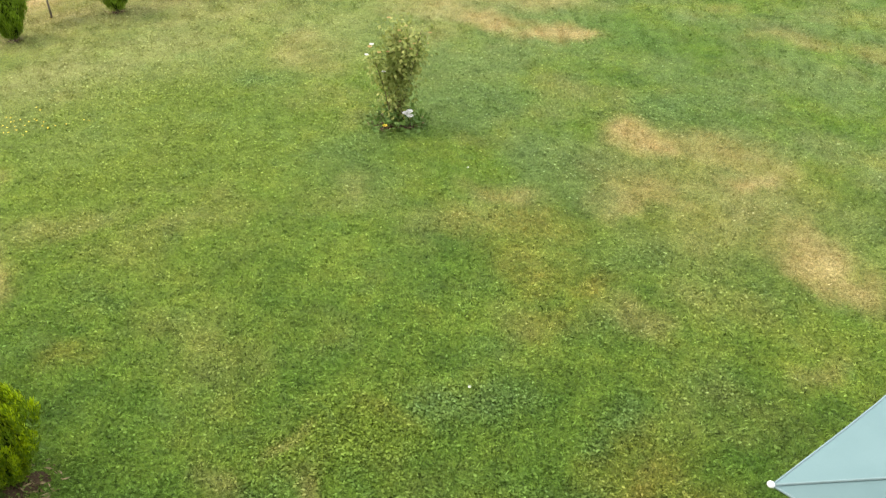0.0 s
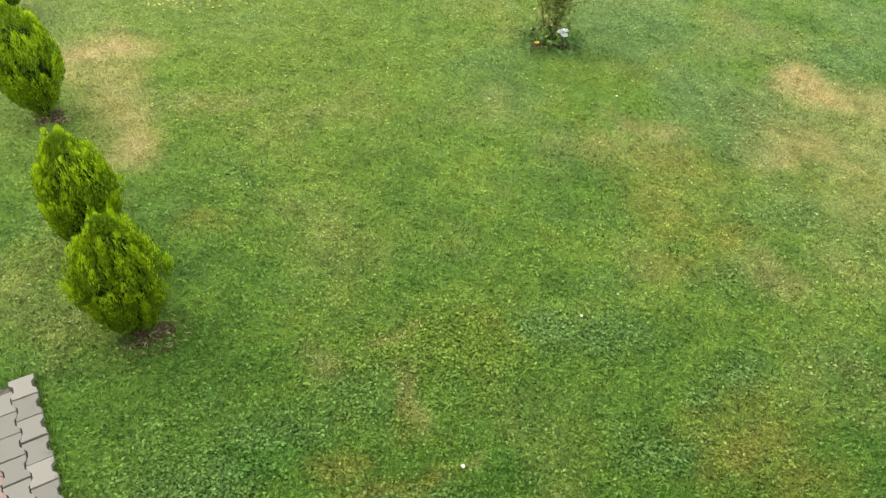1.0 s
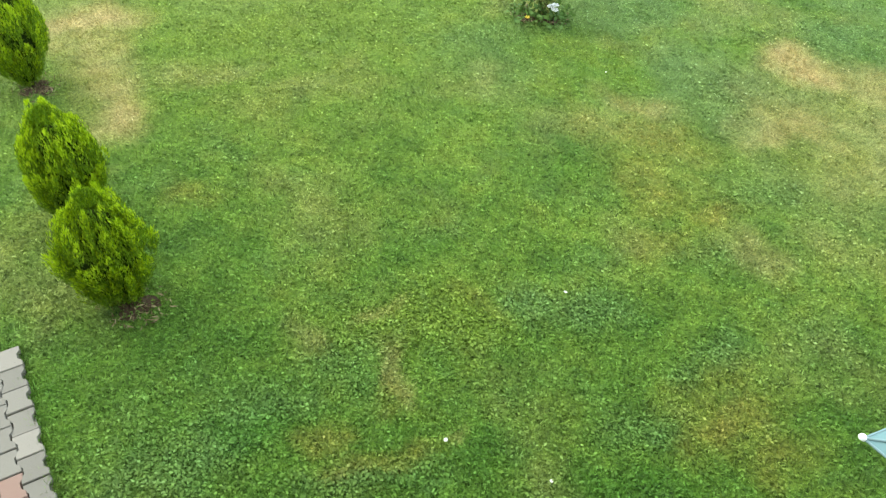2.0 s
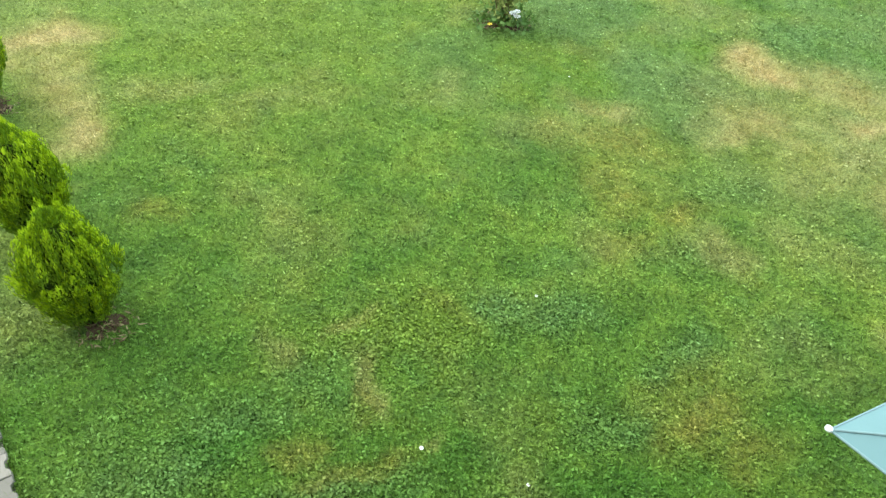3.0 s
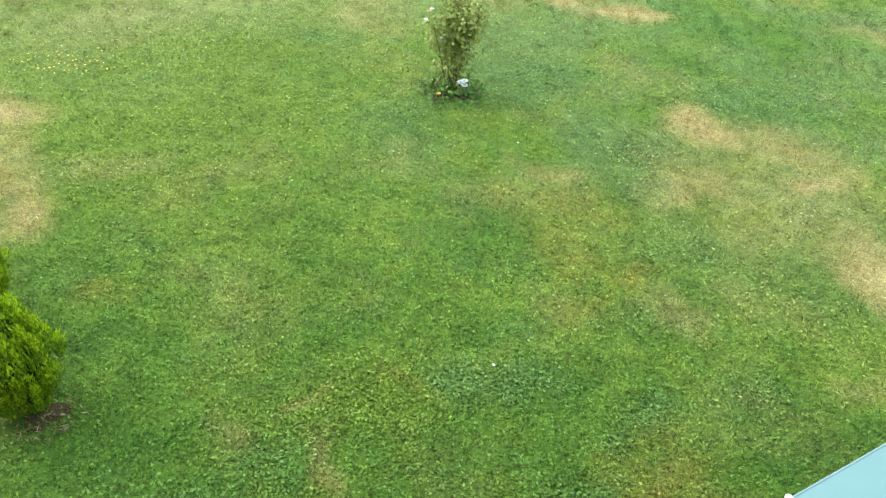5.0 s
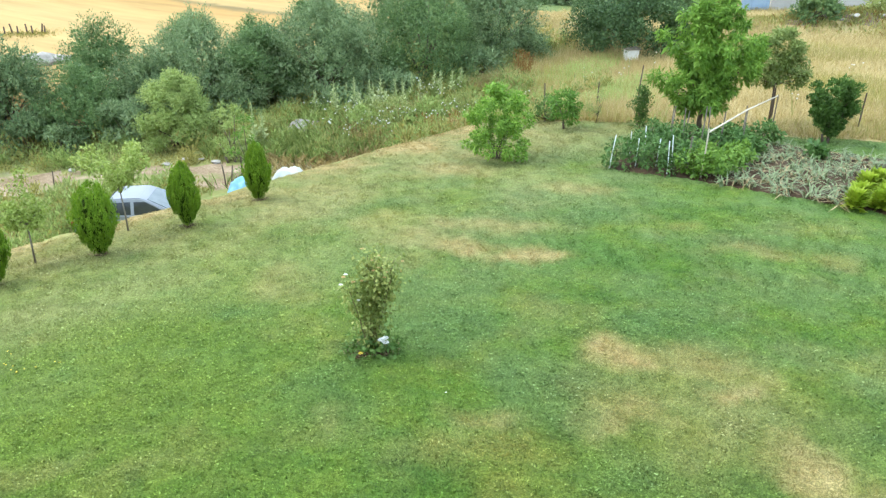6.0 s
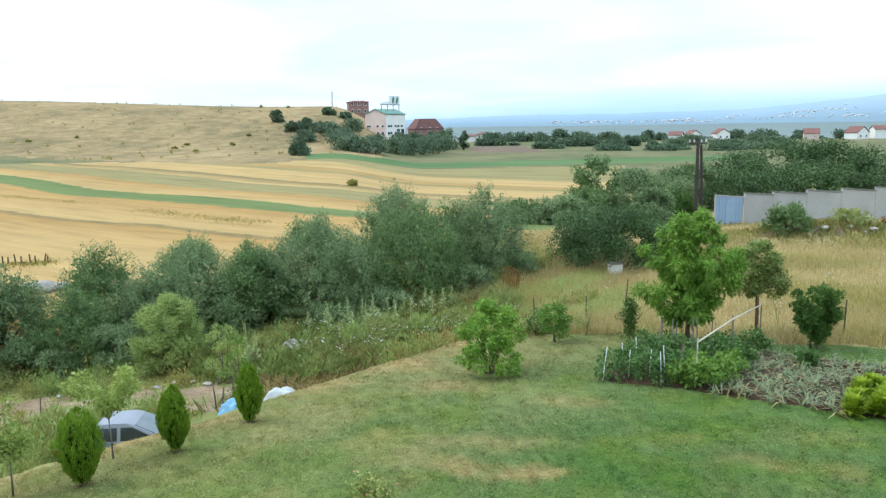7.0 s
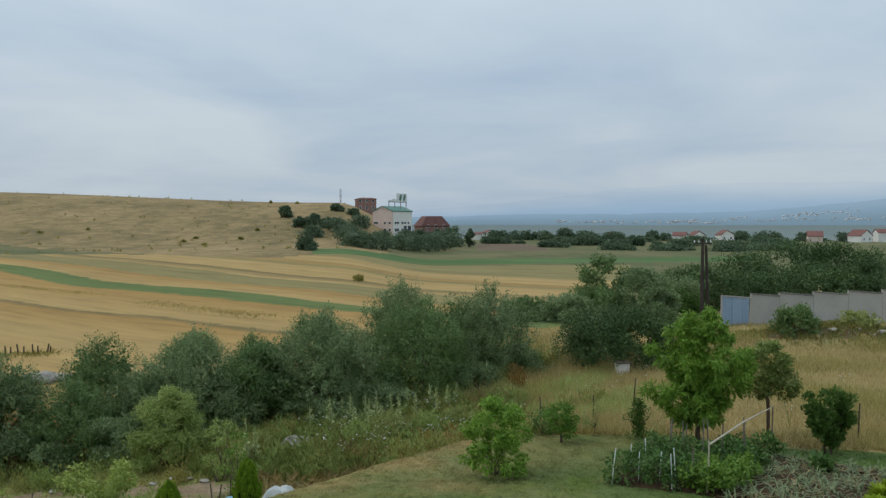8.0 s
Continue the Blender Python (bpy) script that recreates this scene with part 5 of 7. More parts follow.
# ---------------------------------------------------------------- parasol
def parasol():
    """A square parasol whose corner reaches into view; scalloped edges between the rib tips."""
    m = Matrix.Translation(on(1.41 + 2.12, 2.01, 0))
    ob = thing("parasol", m, "pale blue-green square fabric parasol over the patio", "parasol")
    top, edge, half = 2.74 - m.translation.z, 2.25 - m.translation.z, 2.12
    n, rows = 12, 10
    corners = [Vector((-half, 0, edge)), Vector((0, -half, edge)), Vector((half, 0, edge)), Vector((0, half, edge))]
    apex = Vector((0, 0, top))
    for i in range(4):
        a, b = corners[i], corners[(i + 1) % 4]
        bm = bmesh.new()
        grid = []
        for r in range(rows + 1):
            f = r / rows
            line = []
            for c in range(n + 1):
                s = c / n
                rim = a.lerp(b, s)
                pull = 1 - 0.10 * math.sin(math.pi * s)
                p = apex.lerp(Vector((rim.x * pull, rim.y * pull, rim.z + 0.02 * math.sin(math.pi * s))), f)
                p.z -= 0.05 * math.sin(math.pi * s) * math.sin(math.pi * f)
                line.append(bm.verts.new(p))
            grid.append(line)
        for r in range(rows):
            for c in range(n):
                bm.faces.new((grid[r][c], grid[r][c + 1], grid[r + 1][c + 1], grid[r + 1][c]))
        bmesh.ops.remove_doubles(bm, verts=bm.verts, dist=1e-5)
        part("canopy_panel", bm, M_CANOPY, ob, smooth=True)
        seam = bmesh.new()
        tube(seam, [apex + Vector((0, 0, 0.004)), apex.lerp(a, 0.5) + Vector((0, 0, 0.004)), a + Vector((0, 0, 0.003))], [0.006, 0.006, 0.006], 6)
        part("seam", seam, M_HEM, ob, "pale stitched seam")
        rib = bmesh.new()
        tube(rib, [apex - Vector((0, 0, 0.06)), apex.lerp(a, 0.5) - Vector((0, 0, 0.04)), a - Vector((0, 0, 0.01))], [0.010, 0.010, 0.008], 6)
        part("rib", rib, M_METAL, ob)
        hem = bmesh.new()
        pts = []
        for c in range(n + 1):
            s = c / n
            rim = a.lerp(b, s)
            pull = 1 - 0.10 * math.sin(math.pi * s)
            pts.append(Vector((rim.x * pull, rim.y * pull, rim.z + 0.02 * math.sin(math.pi * s))))
        tube(hem, pts, [0.006] * len(pts), 6)
        part("hem", hem, M_HEM, ob, "pale folded hem")
        cap = bmesh.new()
        bmesh.ops.create_uvsphere(cap, u_segments=10, v_segments=8, radius=0.014)
        for p in cap.verts:
            p.co = Vector((p.co.x * 1.3, p.co.y * 1.3, p.co.z)) + a * 1.003
        part("tip", cap, M_TIP, ob, "white plastic rib tip", smooth=True)
    pole = bmesh.new()
    tube(pole, [(0, 0, 0.05), (0, 0, top * 0.5), (0, 0, top + 0.06)], [0.024, 0.024, 0.022], 12)
    part("pole", pole, M_METAL, ob)
    foot = bmesh.new()
    tube(foot, [(0, 0, -0.02), (0, 0, 0.05), (0, 0, 0.09)], [0.28, 0.27, 0.10], 24)
    part("base", foot, M_ROCK, ob)


M_CANOPY = surface("parasol_fabric", (0.116, 0.205, 0.207), (0.14, 0.235, 0.235), 3, 0.85, fine=300, bump=0.15, depth=0.002)
M_HEM = surface("parasol_hem", (0.16, 0.245, 0.245), (0.19, 0.275, 0.275), 6, 0.85)
M_TIP = surface("white_plastic", (0.74, 0.76, 0.74), (0.83, 0.84, 0.82), 10, 0.45)
M_METAL = surface("painted_metal", (0.55, 0.56, 0.56), (0.68, 0.69, 0.69), 10, 0.4, 0.4)
parasol()


# ---------------------------------------------------------------- the stream valley
def shrub(x, y, h, w, seed, n, leaf, material, label, name="willow", category="shrub", clumps=46, group="willows along the stream", size=0.17, droop=-0.2, shell=0.5, taper=0.36, stems=4, fill=0.3):
    rng = np.random.default_rng(seed)
    c = dome_clumps(rng, clumps, h, w, 0.06, size, taper)
    return leafy(name, stand(x, y, seed * 37, sink=0.1), label, category, seed, c, n, leaf[0], leaf[1], material, h * 0.12, 0.03 + 0.006 * h, stems, 0.15, group, droop, shell, None, 8, fill, 1.0)


def willow(x, y, h, w, seed, material, label):
    """A bushy willow: upright sprays of narrow leaves all over an uneven dome, with shaded leaves between them."""
    rng = np.random.default_rng(seed)
    ob = thing("willow", stand(x, y, seed * 37, sink=0.1), label, "shrub", "willows along the stream")
    limbs(rng, ob, dome_clumps(rng, 16, h * 0.9, w * 0.8, 0.06, 0.15, 0.36), h * 0.12, 0.03 + 0.006 * h, 4, 0.15, M_WOOD, 8)
    sprays, per = int(10 * w * h), 66
    a, f = rng.random(sprays) * 2 * np.pi, rng.random(sprays) ** 0.85
    lobes = 1 + 0.10 * np.sin(3 * a + rng.random() * 6) + 0.09 * np.sin(5 * a + 4 * f + rng.random() * 6)
    girth = w * 0.5 * (0.72 + 0.28 * np.sin(np.clip(f / 0.35, 0, 1) * np.pi / 2)) * np.clip(1 - f ** 3.4, 0.02, 1) ** 0.6 * lobes * rng.uniform(0.7, 1.1, sprays)
    out = np.stack([np.cos(a), np.sin(a), np.zeros(sprays)], -1)
    top = h * (1 + 0.07 * np.sin(2 * a + rng.random() * 6))
    tip = out * girth[:, None]
    tip[:, 2] = top * f * rng.uniform(0.88, 1.01, sprays)
    axis = unit(out * (0.75 - 0.45 * f)[:, None] + [0, 0, 0.8] + rng.normal(size=(sprays, 3)) * 0.22)
    q = np.repeat(np.arange(sprays), per)
    n = len(q)
    t = rng.random(n) ** 0.8
    long = rng.uniform(0.5, 1.05, sprays)[q]
    at = tip[q] - axis[q] * (long * t)[:, None] + rng.normal(size=(n, 3)) * (0.035 + 0.10 * np.sin(np.pi * np.clip(t * 0.85 + 0.1, 0, 1)))[:, None]
    way = axis[q] + rng.normal(size=(n, 3)) * 0.6
    face = rng.normal(size=(n, 3)) * 0.5 + out[q] * 0.7 + [0, 0, 0.6]
    # shaded leaves inside
    k = int(n * 0.2)
    p = rng.integers(0, sprays, k)
    inner = tip[p] * [0.8, 0.8, 0.92] * rng.uniform(0.72, 1.0, (k, 1)) - [0, 0, 0.15] + rng.normal(size=(k, 3)) * 0.14
    at = np.concatenate([at, inner])
    at[:, 2] = np.maximum(at[:, 2], 0.05)
    way = np.concatenate([way, rng.normal(size=(k, 3)) + [0, 0, 0.4]])
    face = np.concatenate([face, rng.normal(size=(k, 3)) + out[p]])
    L = np.concatenate([rng.uniform(0.07, 0.15, n), rng.uniform(0.2, 0.3, k)])
    W = np.concatenate([rng.uniform(0.03, 0.055, n), rng.uniform(0.09, 0.14, k)])
    part("crown", leaf_mesh("crown", at, way, face, L, W, material), None, ob)


for x, y, h, w, seed in ((-8.6, 36.3, 3.7, 3.6, 115), (-6.6, 39.6, 4.4, 4.2, 116), (-12.4, 38.2, 4.0, 4.0, 117)):
    shrub(x, y, h, w, seed, 9000, (0.14, 0.045), M_WILLOW_DARK, "dark green shrub by the stream", fill=0.5)
SILVER, DARK = "silvery green willow shrub by the stream", "dark green shrub by the stream"
for x, y, h, w, seed, mat, label in (
    (-16.2, 36.8, 4.2, 4.6, 101, M_WILLOW_DARK, DARK), (-19.5, 34.1, 4.0, 5.2, 102, M_WILLOW, SILVER), (-15.9, 33.4, 3.6, 4.4, 103, M_WILLOW_DARK, DARK),
    (-13.6, 34.6, 3.6, 3.8, 104, M_WILLOW, SILVER), (-11.7, 36.2, 4.8, 6.6, 105, M_WILLOW, SILVER), (-9.3, 38.4, 4.1, 4.4, 106, M_WILLOW_DARK, DARK),
    (-5.8, 36.9, 5.1, 6.9, 107, M_WILLOW, SILVER), (-2.4, 45.4, 5.4, 5.6, 108, M_WILLOW, SILVER), (-1.2, 38.4, 4.9, 5.9, 109, M_WILLOW_DARK, DARK),
    (2.6, 41.9, 5.0, 5.4, 110, M_WILLOW, SILVER), (1.0, 42.5, 4.6, 4.6, 111, M_WILLOW_DARK, DARK), (-21.5, 33.5, 4.2, 5.6, 112, M_WILLOW_DARK, DARK), (-25.5, 33.0, 4.4, 6.0, 113, M_WILLOW, SILVER)):
    willow(x, y, h, w, seed, mat, label)
for x, y, h, w, seed, n in ((-17.9, 32.5, 1.7, 2.4, 121, 2200), (-13.6, 32.2, 2.0, 2.2, 122, 2200), (-9.0, 34.6, 1.6, 2.2, 123, 1800), (-2.6, 35.6, 1.3, 2.0, 124, 1800), (1.6, 38.6, 1.3, 2.4, 125, 1800), (-4.5, 34.0, 1.2, 2.2, 126, 1600), (-16.2, 31.8, 1.3, 1.8, 127, 1500), (4.2, 41.5, 1.4, 2.4, 128, 1500)):
    shrub(x, y, h, w, seed, n, (0.17, 0.05), M_WILLOW, "low silvery willow scrub by the stream", "willow_scrub", clumps=22, group="willow scrub", size=0.2)
shrub(-11.1, 31.2, 3.2, 3.2, 131, 13000, (0.11, 0.045), M_LIME, "light yellow-green conical shrub among the weeds", "light_shrub", clumps=90, group="", size=0.12, taper=0.85, fill=0.4)
shrub(-8.0, 27.9, 2.3, 1.5, 132, 1500, (0.10, 0.04), M_LIME, "thin feathery shrub beside the track", "light_shrub", clumps=22, group="", size=0.14, fill=0.0)
shrub(-6.9, 26.2, 2.2, 1.3, 133, 700, (0.10, 0.045), M_CHERRY, "thin young tree beside the track", "roadside_tree", "tree", clumps=16, group="", size=0.14, stems=2, fill=0.0)
shrub(9.9, 42.2, 3.0, 7.2, 134, 19000, (0.13, 0.065), M_THICKET, "broad dark green shrub in the meadow", "thicket", clumps=110, group="", size=0.10, shell=0.4)

for x, y, h, w, seed, mat, label in (
    (-2.0, 30.6, 1.3, 2.0, 141, M_WEED, "grey-green weed bush on the bank"), (-3.4, 30.4, 1.1, 1.5, 142, M_LIME, "light green weed bush on the bank"), (-0.6, 30.9, 1.1, 1.7, 143, M_LIME, "light green weed bush on the bank"),
    (0.6, 31.6, 1.0, 1.5, 144, M_WEED, "green weed bush on the bank"), (-7.3, 30.4, 1.1, 1.2, 145, M_WEED, "green weed bush on the bank"), (-0.4, 29.2, 0.7, 1.3, 146, M_OLIVE, "drying olive weed bush on the bank"), (0.5, 28.9, 0.75, 1.2, 147, M_HAY, "dry tan weed bush on the bank")):
    shrub(x, y, h, w, seed, 1500, (0.12, 0.028), mat, label, "weed_bush", clumps=34, group="weed bushes", size=0.12, droop=-1.2, shell=0.8, stems=3, fill=0.1)


def weeds():
    """Tall rough growth between the bank and the stream, one mesh a kind."""
    rng = np.random.default_rng(140)
    x, y = wedge(rng, 150000, 17, 48, -40, 12, 1.0)
    z = zones(x, y)
    patch = np.sin(x * 0.9 + np.sin(y * 0.7) * 1.5) + np.sin(y * 1.1 - x * 0.4) + rng.normal(size=len(x)) * 0.5
    bank = -0.65 * x + 0.76 * y - bank_edge(0.76 * x + 0.65 * y)
    k = (z == ROUGH) & ((bank > np.where(x < -6, 6.5, 4.6)) | (x > -1.5 + 0.3 * rng.normal(size=len(x))))
    g = k & ((patch > -0.4) | (x < -7))
    q = np.flatnonzero(g)[:34000]
    green = patch[q] + rng.normal(size=len(q)) * 0.6 > 0.4
    tufts("rough_grass", "tall green rough grass and weeds on the bank", x[q][green], y[q][green], rng, 0.12, 0.022, 1.2, M_WEED)
    tufts("olive_grass", "drying olive rough grass on the bank", x[q][~green], y[q][~green], rng, 0.13, 0.020, 1.2, M_OLIVE)
    d = k & (patch < 0.1) & (x > -7 + rng.normal(size=len(x)))
    q = np.flatnonzero(d)[:2200]
    tufts("dry_weeds", "dry straw-coloured weeds on the bank", x[q], y[q], rng, 0.30, 0.02, 0.9, M_HAY)
    # leafy clumps of many sizes and tones
    for name, mat, count, pick, label in (("weed_clumps", M_WEED, 480, patch > -0.6, "clumps of leafy green weeds on the bank"), ("pale_weed_clumps", M_LIME, 640, patch > -0.3, "clumps of light green weeds on the bank"), ("olive_weed_clumps", M_OLIVE, 430, patch < 0.6, "clumps of drying olive weeds on the bank")):
        q = rng.permutation(np.flatnonzero(k & pick))[:count]
        per = 62
        m = np.repeat(q, per)
        n = len(m)
        size = np.repeat(rng.uniform(0.2, 0.66, len(q)) * np.where(rng.random(len(q)) < 0.2, 1.7, 1.0), per)
        dirs = unit(rng.normal(size=(n, 3)))
        dirs[:, 2] = np.abs(dirs[:, 2])
        at = np.stack([x[m], y[m], ground_z(x[m], y[m])], -1) + dirs * (size * rng.uniform(0.45, 1.0, n))[:, None] * [0.7, 0.7, 1.3]
        tagged(new(name, leaf_mesh(name, at, dirs + rng.normal(size=(n, 3)) * 0.5 + [0, 0, 0.8], rng.normal(size=(n, 3)) + dirs, rng.uniform(0.09, 0.22, n), rng.uniform(0.025, 0.07, n), mat)), label, "weeds", kind="stuff")
    # tall yellow-green weeds with seed stalks, thickest below the willows
    tx, ty = wedge(rng, 60000, 25, 37, -18, 6, 1.0)
    tb = -0.65 * tx + 0.76 * ty - bank_edge(0.76 * tx + 0.65 * ty)
    lush = np.sin(tx * 1.3 + 2) + np.sin(ty * 1.7 + tx * 0.5) + rng.normal(size=len(tx)) * 0.6
    q = np.flatnonzero((tb > 4.2) & (tb < 11) & (lush > 0.1) & (zones(tx, ty) == ROUGH))[:5200]
    tufts("tall_weeds", "tall yellow-green weeds below the willows", tx[q], ty[q], rng, 0.55, 0.02, 0.6, M_LIME)
    q = np.flatnonzero((tb > 2.6) & (tb < 8) & (lush < 0.2) & (tx > -7))[:3600]
    tufts("tan_weeds", "dry tan grasses along the bank", tx[q], ty[q], rng, 0.42, 0.03, 0.8, M_HAY)
    # meadow hay
    x, y = wedge(rng, 300000, 20, 68, -6, 42, 1.15)
    heap = ((x - 25) / 6.5) ** 2 + ((y - 48.6) / 2.6) ** 2 < 1
    q = np.flatnonzero((zones(x, y) == MEADOW) & ~heap)[:115000]
    dd = np.hypot(x[q], y[q])
    tufts("meadow_grass", "tall dry straw-coloured meadow grass", x[q], y[q], rng, 0.40 * (0.75 + 0.25 * np.sin(x[q] * 0.8) * np.sin(y[q] * 0.7)), 0.011 + 0.0006 * dd, 1.15, M_HAY, short=True)
    gx, gy = wedge(rng, 40000, 24, 44, 0, 16, 1.0)
    soft = np.sin(gx * 1.1 + np.sin(gy * 0.9)) + np.sin(gy * 0.8 - gx * 0.5) + rng.normal(size=len(gx)) * 0.8 - 0.35 * (gx - 5)
    q = np.flatnonzero((zones(gx, gy) == MEADOW) & (soft > 0.2))[:9000]
    tufts("green_meadow_grass", "yellow-green grass at the damp end of the meadow", gx[q], gy[q], rng, 0.34, 0.03, 1.0, M_LIME, short=True)
    q = np.flatnonzero((zones(gx, gy) == MEADOW) & (soft < -0.6))[:1800]
    tufts("dead_stalks", "tall straw-coloured dead stalks in the meadow", gx[q], gy[q], rng, 0.75, 0.018, 0.35, M_HAY, short=True)
    q = np.flatnonzero((zones(x, y) == MEADOW) & (np.sin(x * 0.5 + np.sin(y * 0.6)) + np.sin(y * 0.55 + x * 0.3) + rng.normal(size=len(x)) * 0.7 - 0.02 * (x - 8) > 0.5))[:46000]
    tufts("meadow_weeds", "olive weeds in the dry meadow", x[q], y[q], rng, 0.40, 0.028, 0.9, M_OLIVE, short=True)


weeds()


def umbel(x, y, seed):
    """A wild carrot: thin stems with flat white flower heads."""
    rng = np.random.default_rng(seed)
    ob = thing("wild_carrot", stand(x, y, seed * 13), "wild carrot with flat white flower heads", "wild flower", "wild carrots")
    for i in range(rng.integers(2, 5)):
        a, h, s = rng.random() * 6.28, rng.uniform(0.6, 1.0), rng.uniform(0.05, 0.25)
        top = Vector((s * math.cos(a), s * math.sin(a), h))
        stem, head = bmesh.new(), bmesh.new()
        tube(stem, [(0, 0, 0), top * 0.5 + Vector((0, 0, 0.06)), top], [0.008, 0.006, 0.005], 4)
        r = rng.uniform(0.018, 0.034)
        ring = [head.verts.new(top + Vector((r * math.cos(t), r * math.sin(t), 0.012 * math.sin(3 * t)))) for t in np.linspace(0, 6.28, 9)[:-1]]
        hub = head.verts.new(top + Vector((0, 0, 0.018)))
        low = head.verts.new(top - Vector((0, 0, 0.02)))
        for j in range(8):
            head.faces.new((ring[j], ring[(j + 1) % 8], hub))
            head.faces.new((ring[(j + 1) % 8], ring[j], low))
        part("stem", stem, M_WEED, ob)
        part("flower_head", head, M_PETAL, ob, "flat white flower head")


def mullein(x, y, seed, h):
    """A tall pale mullein spike with grey leaves at the foot."""
    rng = np.random.default_rng(seed)
    ob = thing("mullein", stand(x, y, seed * 13), "tall pale grey-green mullein spike among weeds", "wild flower", "mulleins")
    bm = bmesh.new()
    tube(bm, [(0, 0, 0), (0.02, 0, h * 0.5), (0.0, 0.03, h)], [0.022, 0.038, 0.015], 6)
    part("spike", bm, M_MULLEIN, ob)
    n = 70
    t = rng.random(n) ** 1.3
    a = rng.random(n) * 6.28
    at = np.stack([0.03 * np.cos(a), 0.03 * np.sin(a), t * h * 0.95], -1)
    way = np.stack([np.cos(a), np.sin(a), 0.5 + 0 * a], -1)
    part("leaves", leaf_mesh("leaves", at, way, rng.normal(size=(n, 3)) * 0.3 + [0, 0, 1], 0.30 * (1 - t) + 0.06, 0.10 * (1 - t) + 0.035, M_MULLEIN), None, ob)


rng_w = np.random.default_rng(150)
for i in range(85):
    for _ in range(40):
        x, y = (float(q[0]) for q in (wedge(rng_w, 1, 24, 42, -16, 34) if i < 24 else wedge(rng_w, 1, 28, 34, -11, 3)))
        if zones(np.array([x]), np.array([y]))[0] in (ROUGH, MEADOW):
            break
    umbel(x, y, 600 + i)
for i, (x, y, h) in enumerate([(-4.9, 33.2, 1.5), (-4.4, 33.6, 1.3), (-4.0, 33.1, 1.6), (-3.4, 33.7, 1.3), (-2.9, 33.3, 1.5), (-2.3, 33.9, 1.2), (-7.4, 29.0, 1.9), (-7.1, 29.2, 1.5), (-1.6, 34.4, 1.3), (-0.6, 35.0, 1.2), (0.2, 34.2, 1.3), (-5.6, 32.6, 1.3), (-3.1, 32.5, 1.4), (-2.6, 32.2, 1.2), (-1.9, 32.8, 1.5), (-1.2, 33.4, 1.3), (-3.7, 32.2, 1.2), (-0.3, 33.9, 1.4), (0.6, 35.4, 1.1), (-4.6, 31.9, 1.3)]):
    mullein(x, y, 660 + i, h)


def dock(x, y, seed):
    rng = np.random.default_rng(seed)
    ob = thing("dock_plant", stand(x, y, seed * 7), "rust-brown dried dock stalks", "wild flower", "dock plants")
    for i in range(6):
        a, h = rng.random() * 6.28, rng.uniform(0.6, 1.15)
        foot, top = Vector((0.12 * math.cos(a), 0.12 * math.sin(a), 0)), Vector((0.28 * math.cos(a), 0.28 * math.sin(a), h))
        bm = bmesh.new()
        tube(bm, [foot, foot.lerp(top, 0.5), top], [0.012, 0.03, 0.01], 5)
        part("stalk", bm, M_RUST, ob)
    n = 110
    at = rng.normal(size=(n, 3)) * [0.17, 0.17, 0.0] + np.stack([0 * np.arange(n), 0 * np.arange(n), rng.uniform(0.15, 1.1, n)], -1)
    part("leaves", leaf_mesh("leaves", at, rng.normal(size=(n, 3)) * 0.4 + [0, 0, 1], rng.normal(size=(n, 3)), rng.uniform(0.10, 0.22, n), 0.05, M_RUST), None, ob)


for i, (x, y) in enumerate([(3.7, 37.2), (3.4, 38.0), (-0.8, 28.2), (0.3, 28.0)]):
    dock(x, y, 690 + i)


def rock(x, y, s, seed, flat=0.6):
    bm = bmesh.new()
    bmesh.ops.create_icosphere(bm, subdivisions=2, radius=0.5)
    for p in bm.verts:
        p.co *= 1 + 0.45 * noise.noise(p.co * 2.2 + Vector((seed * 3.7, 0, 0)))
        p.co = Vector((p.co.x * 1.2, p.co.y, p.co.z * flat))
    ob = part("rock", bm, M_ROCK)
    ob.matrix_basis = stand(x, y, seed * 50, s, sink=-0.16 * s)
    tagged(ob, "pale weathered rock in rough grass", "rock", "loose rocks")


for i, (x, y, s) in enumerate([(-5.9, 31.3, 0.95), (-5.4, 31.2, 0.7), (-6.3, 31.1, 0.6), (-5.7, 31.02, 0.5), (-10.6, 28.2, 0.6), (-10.0, 28.5, 0.7), (-9.3, 28.3, 0.5), (-8.6, 27.8, 0.6), (-12.4, 28.7, 0.5), (-3.4, 26.9, 0.5),
                               (-14.8, 29.3, 0.6), (-13.6, 29.6, 0.5), (-2.4, 25.9, 0.5), (-4.6, 27.0, 0.6), (-3.9, 27.3, 0.45), (-20.8, 40.5, 1.3), (-21.6, 41.0, 1.1), (-20.0, 40.8, 0.9), (22.5, 48.4, 0.45), (24.0, 47.9, 0.5), (25.6, 48.0, 0.4), (27.0, 47.8, 0.55), (28.5, 48.2, 0.4), (26.3, 47.4, 0.35), (21.6, 48.2, 0.3), (23.2, 47.6, 0.25)]):
    rock(x, y, s * (1.0 if y > 31.0 else 0.5), i, 0.6 if y > 31.0 else 0.38)


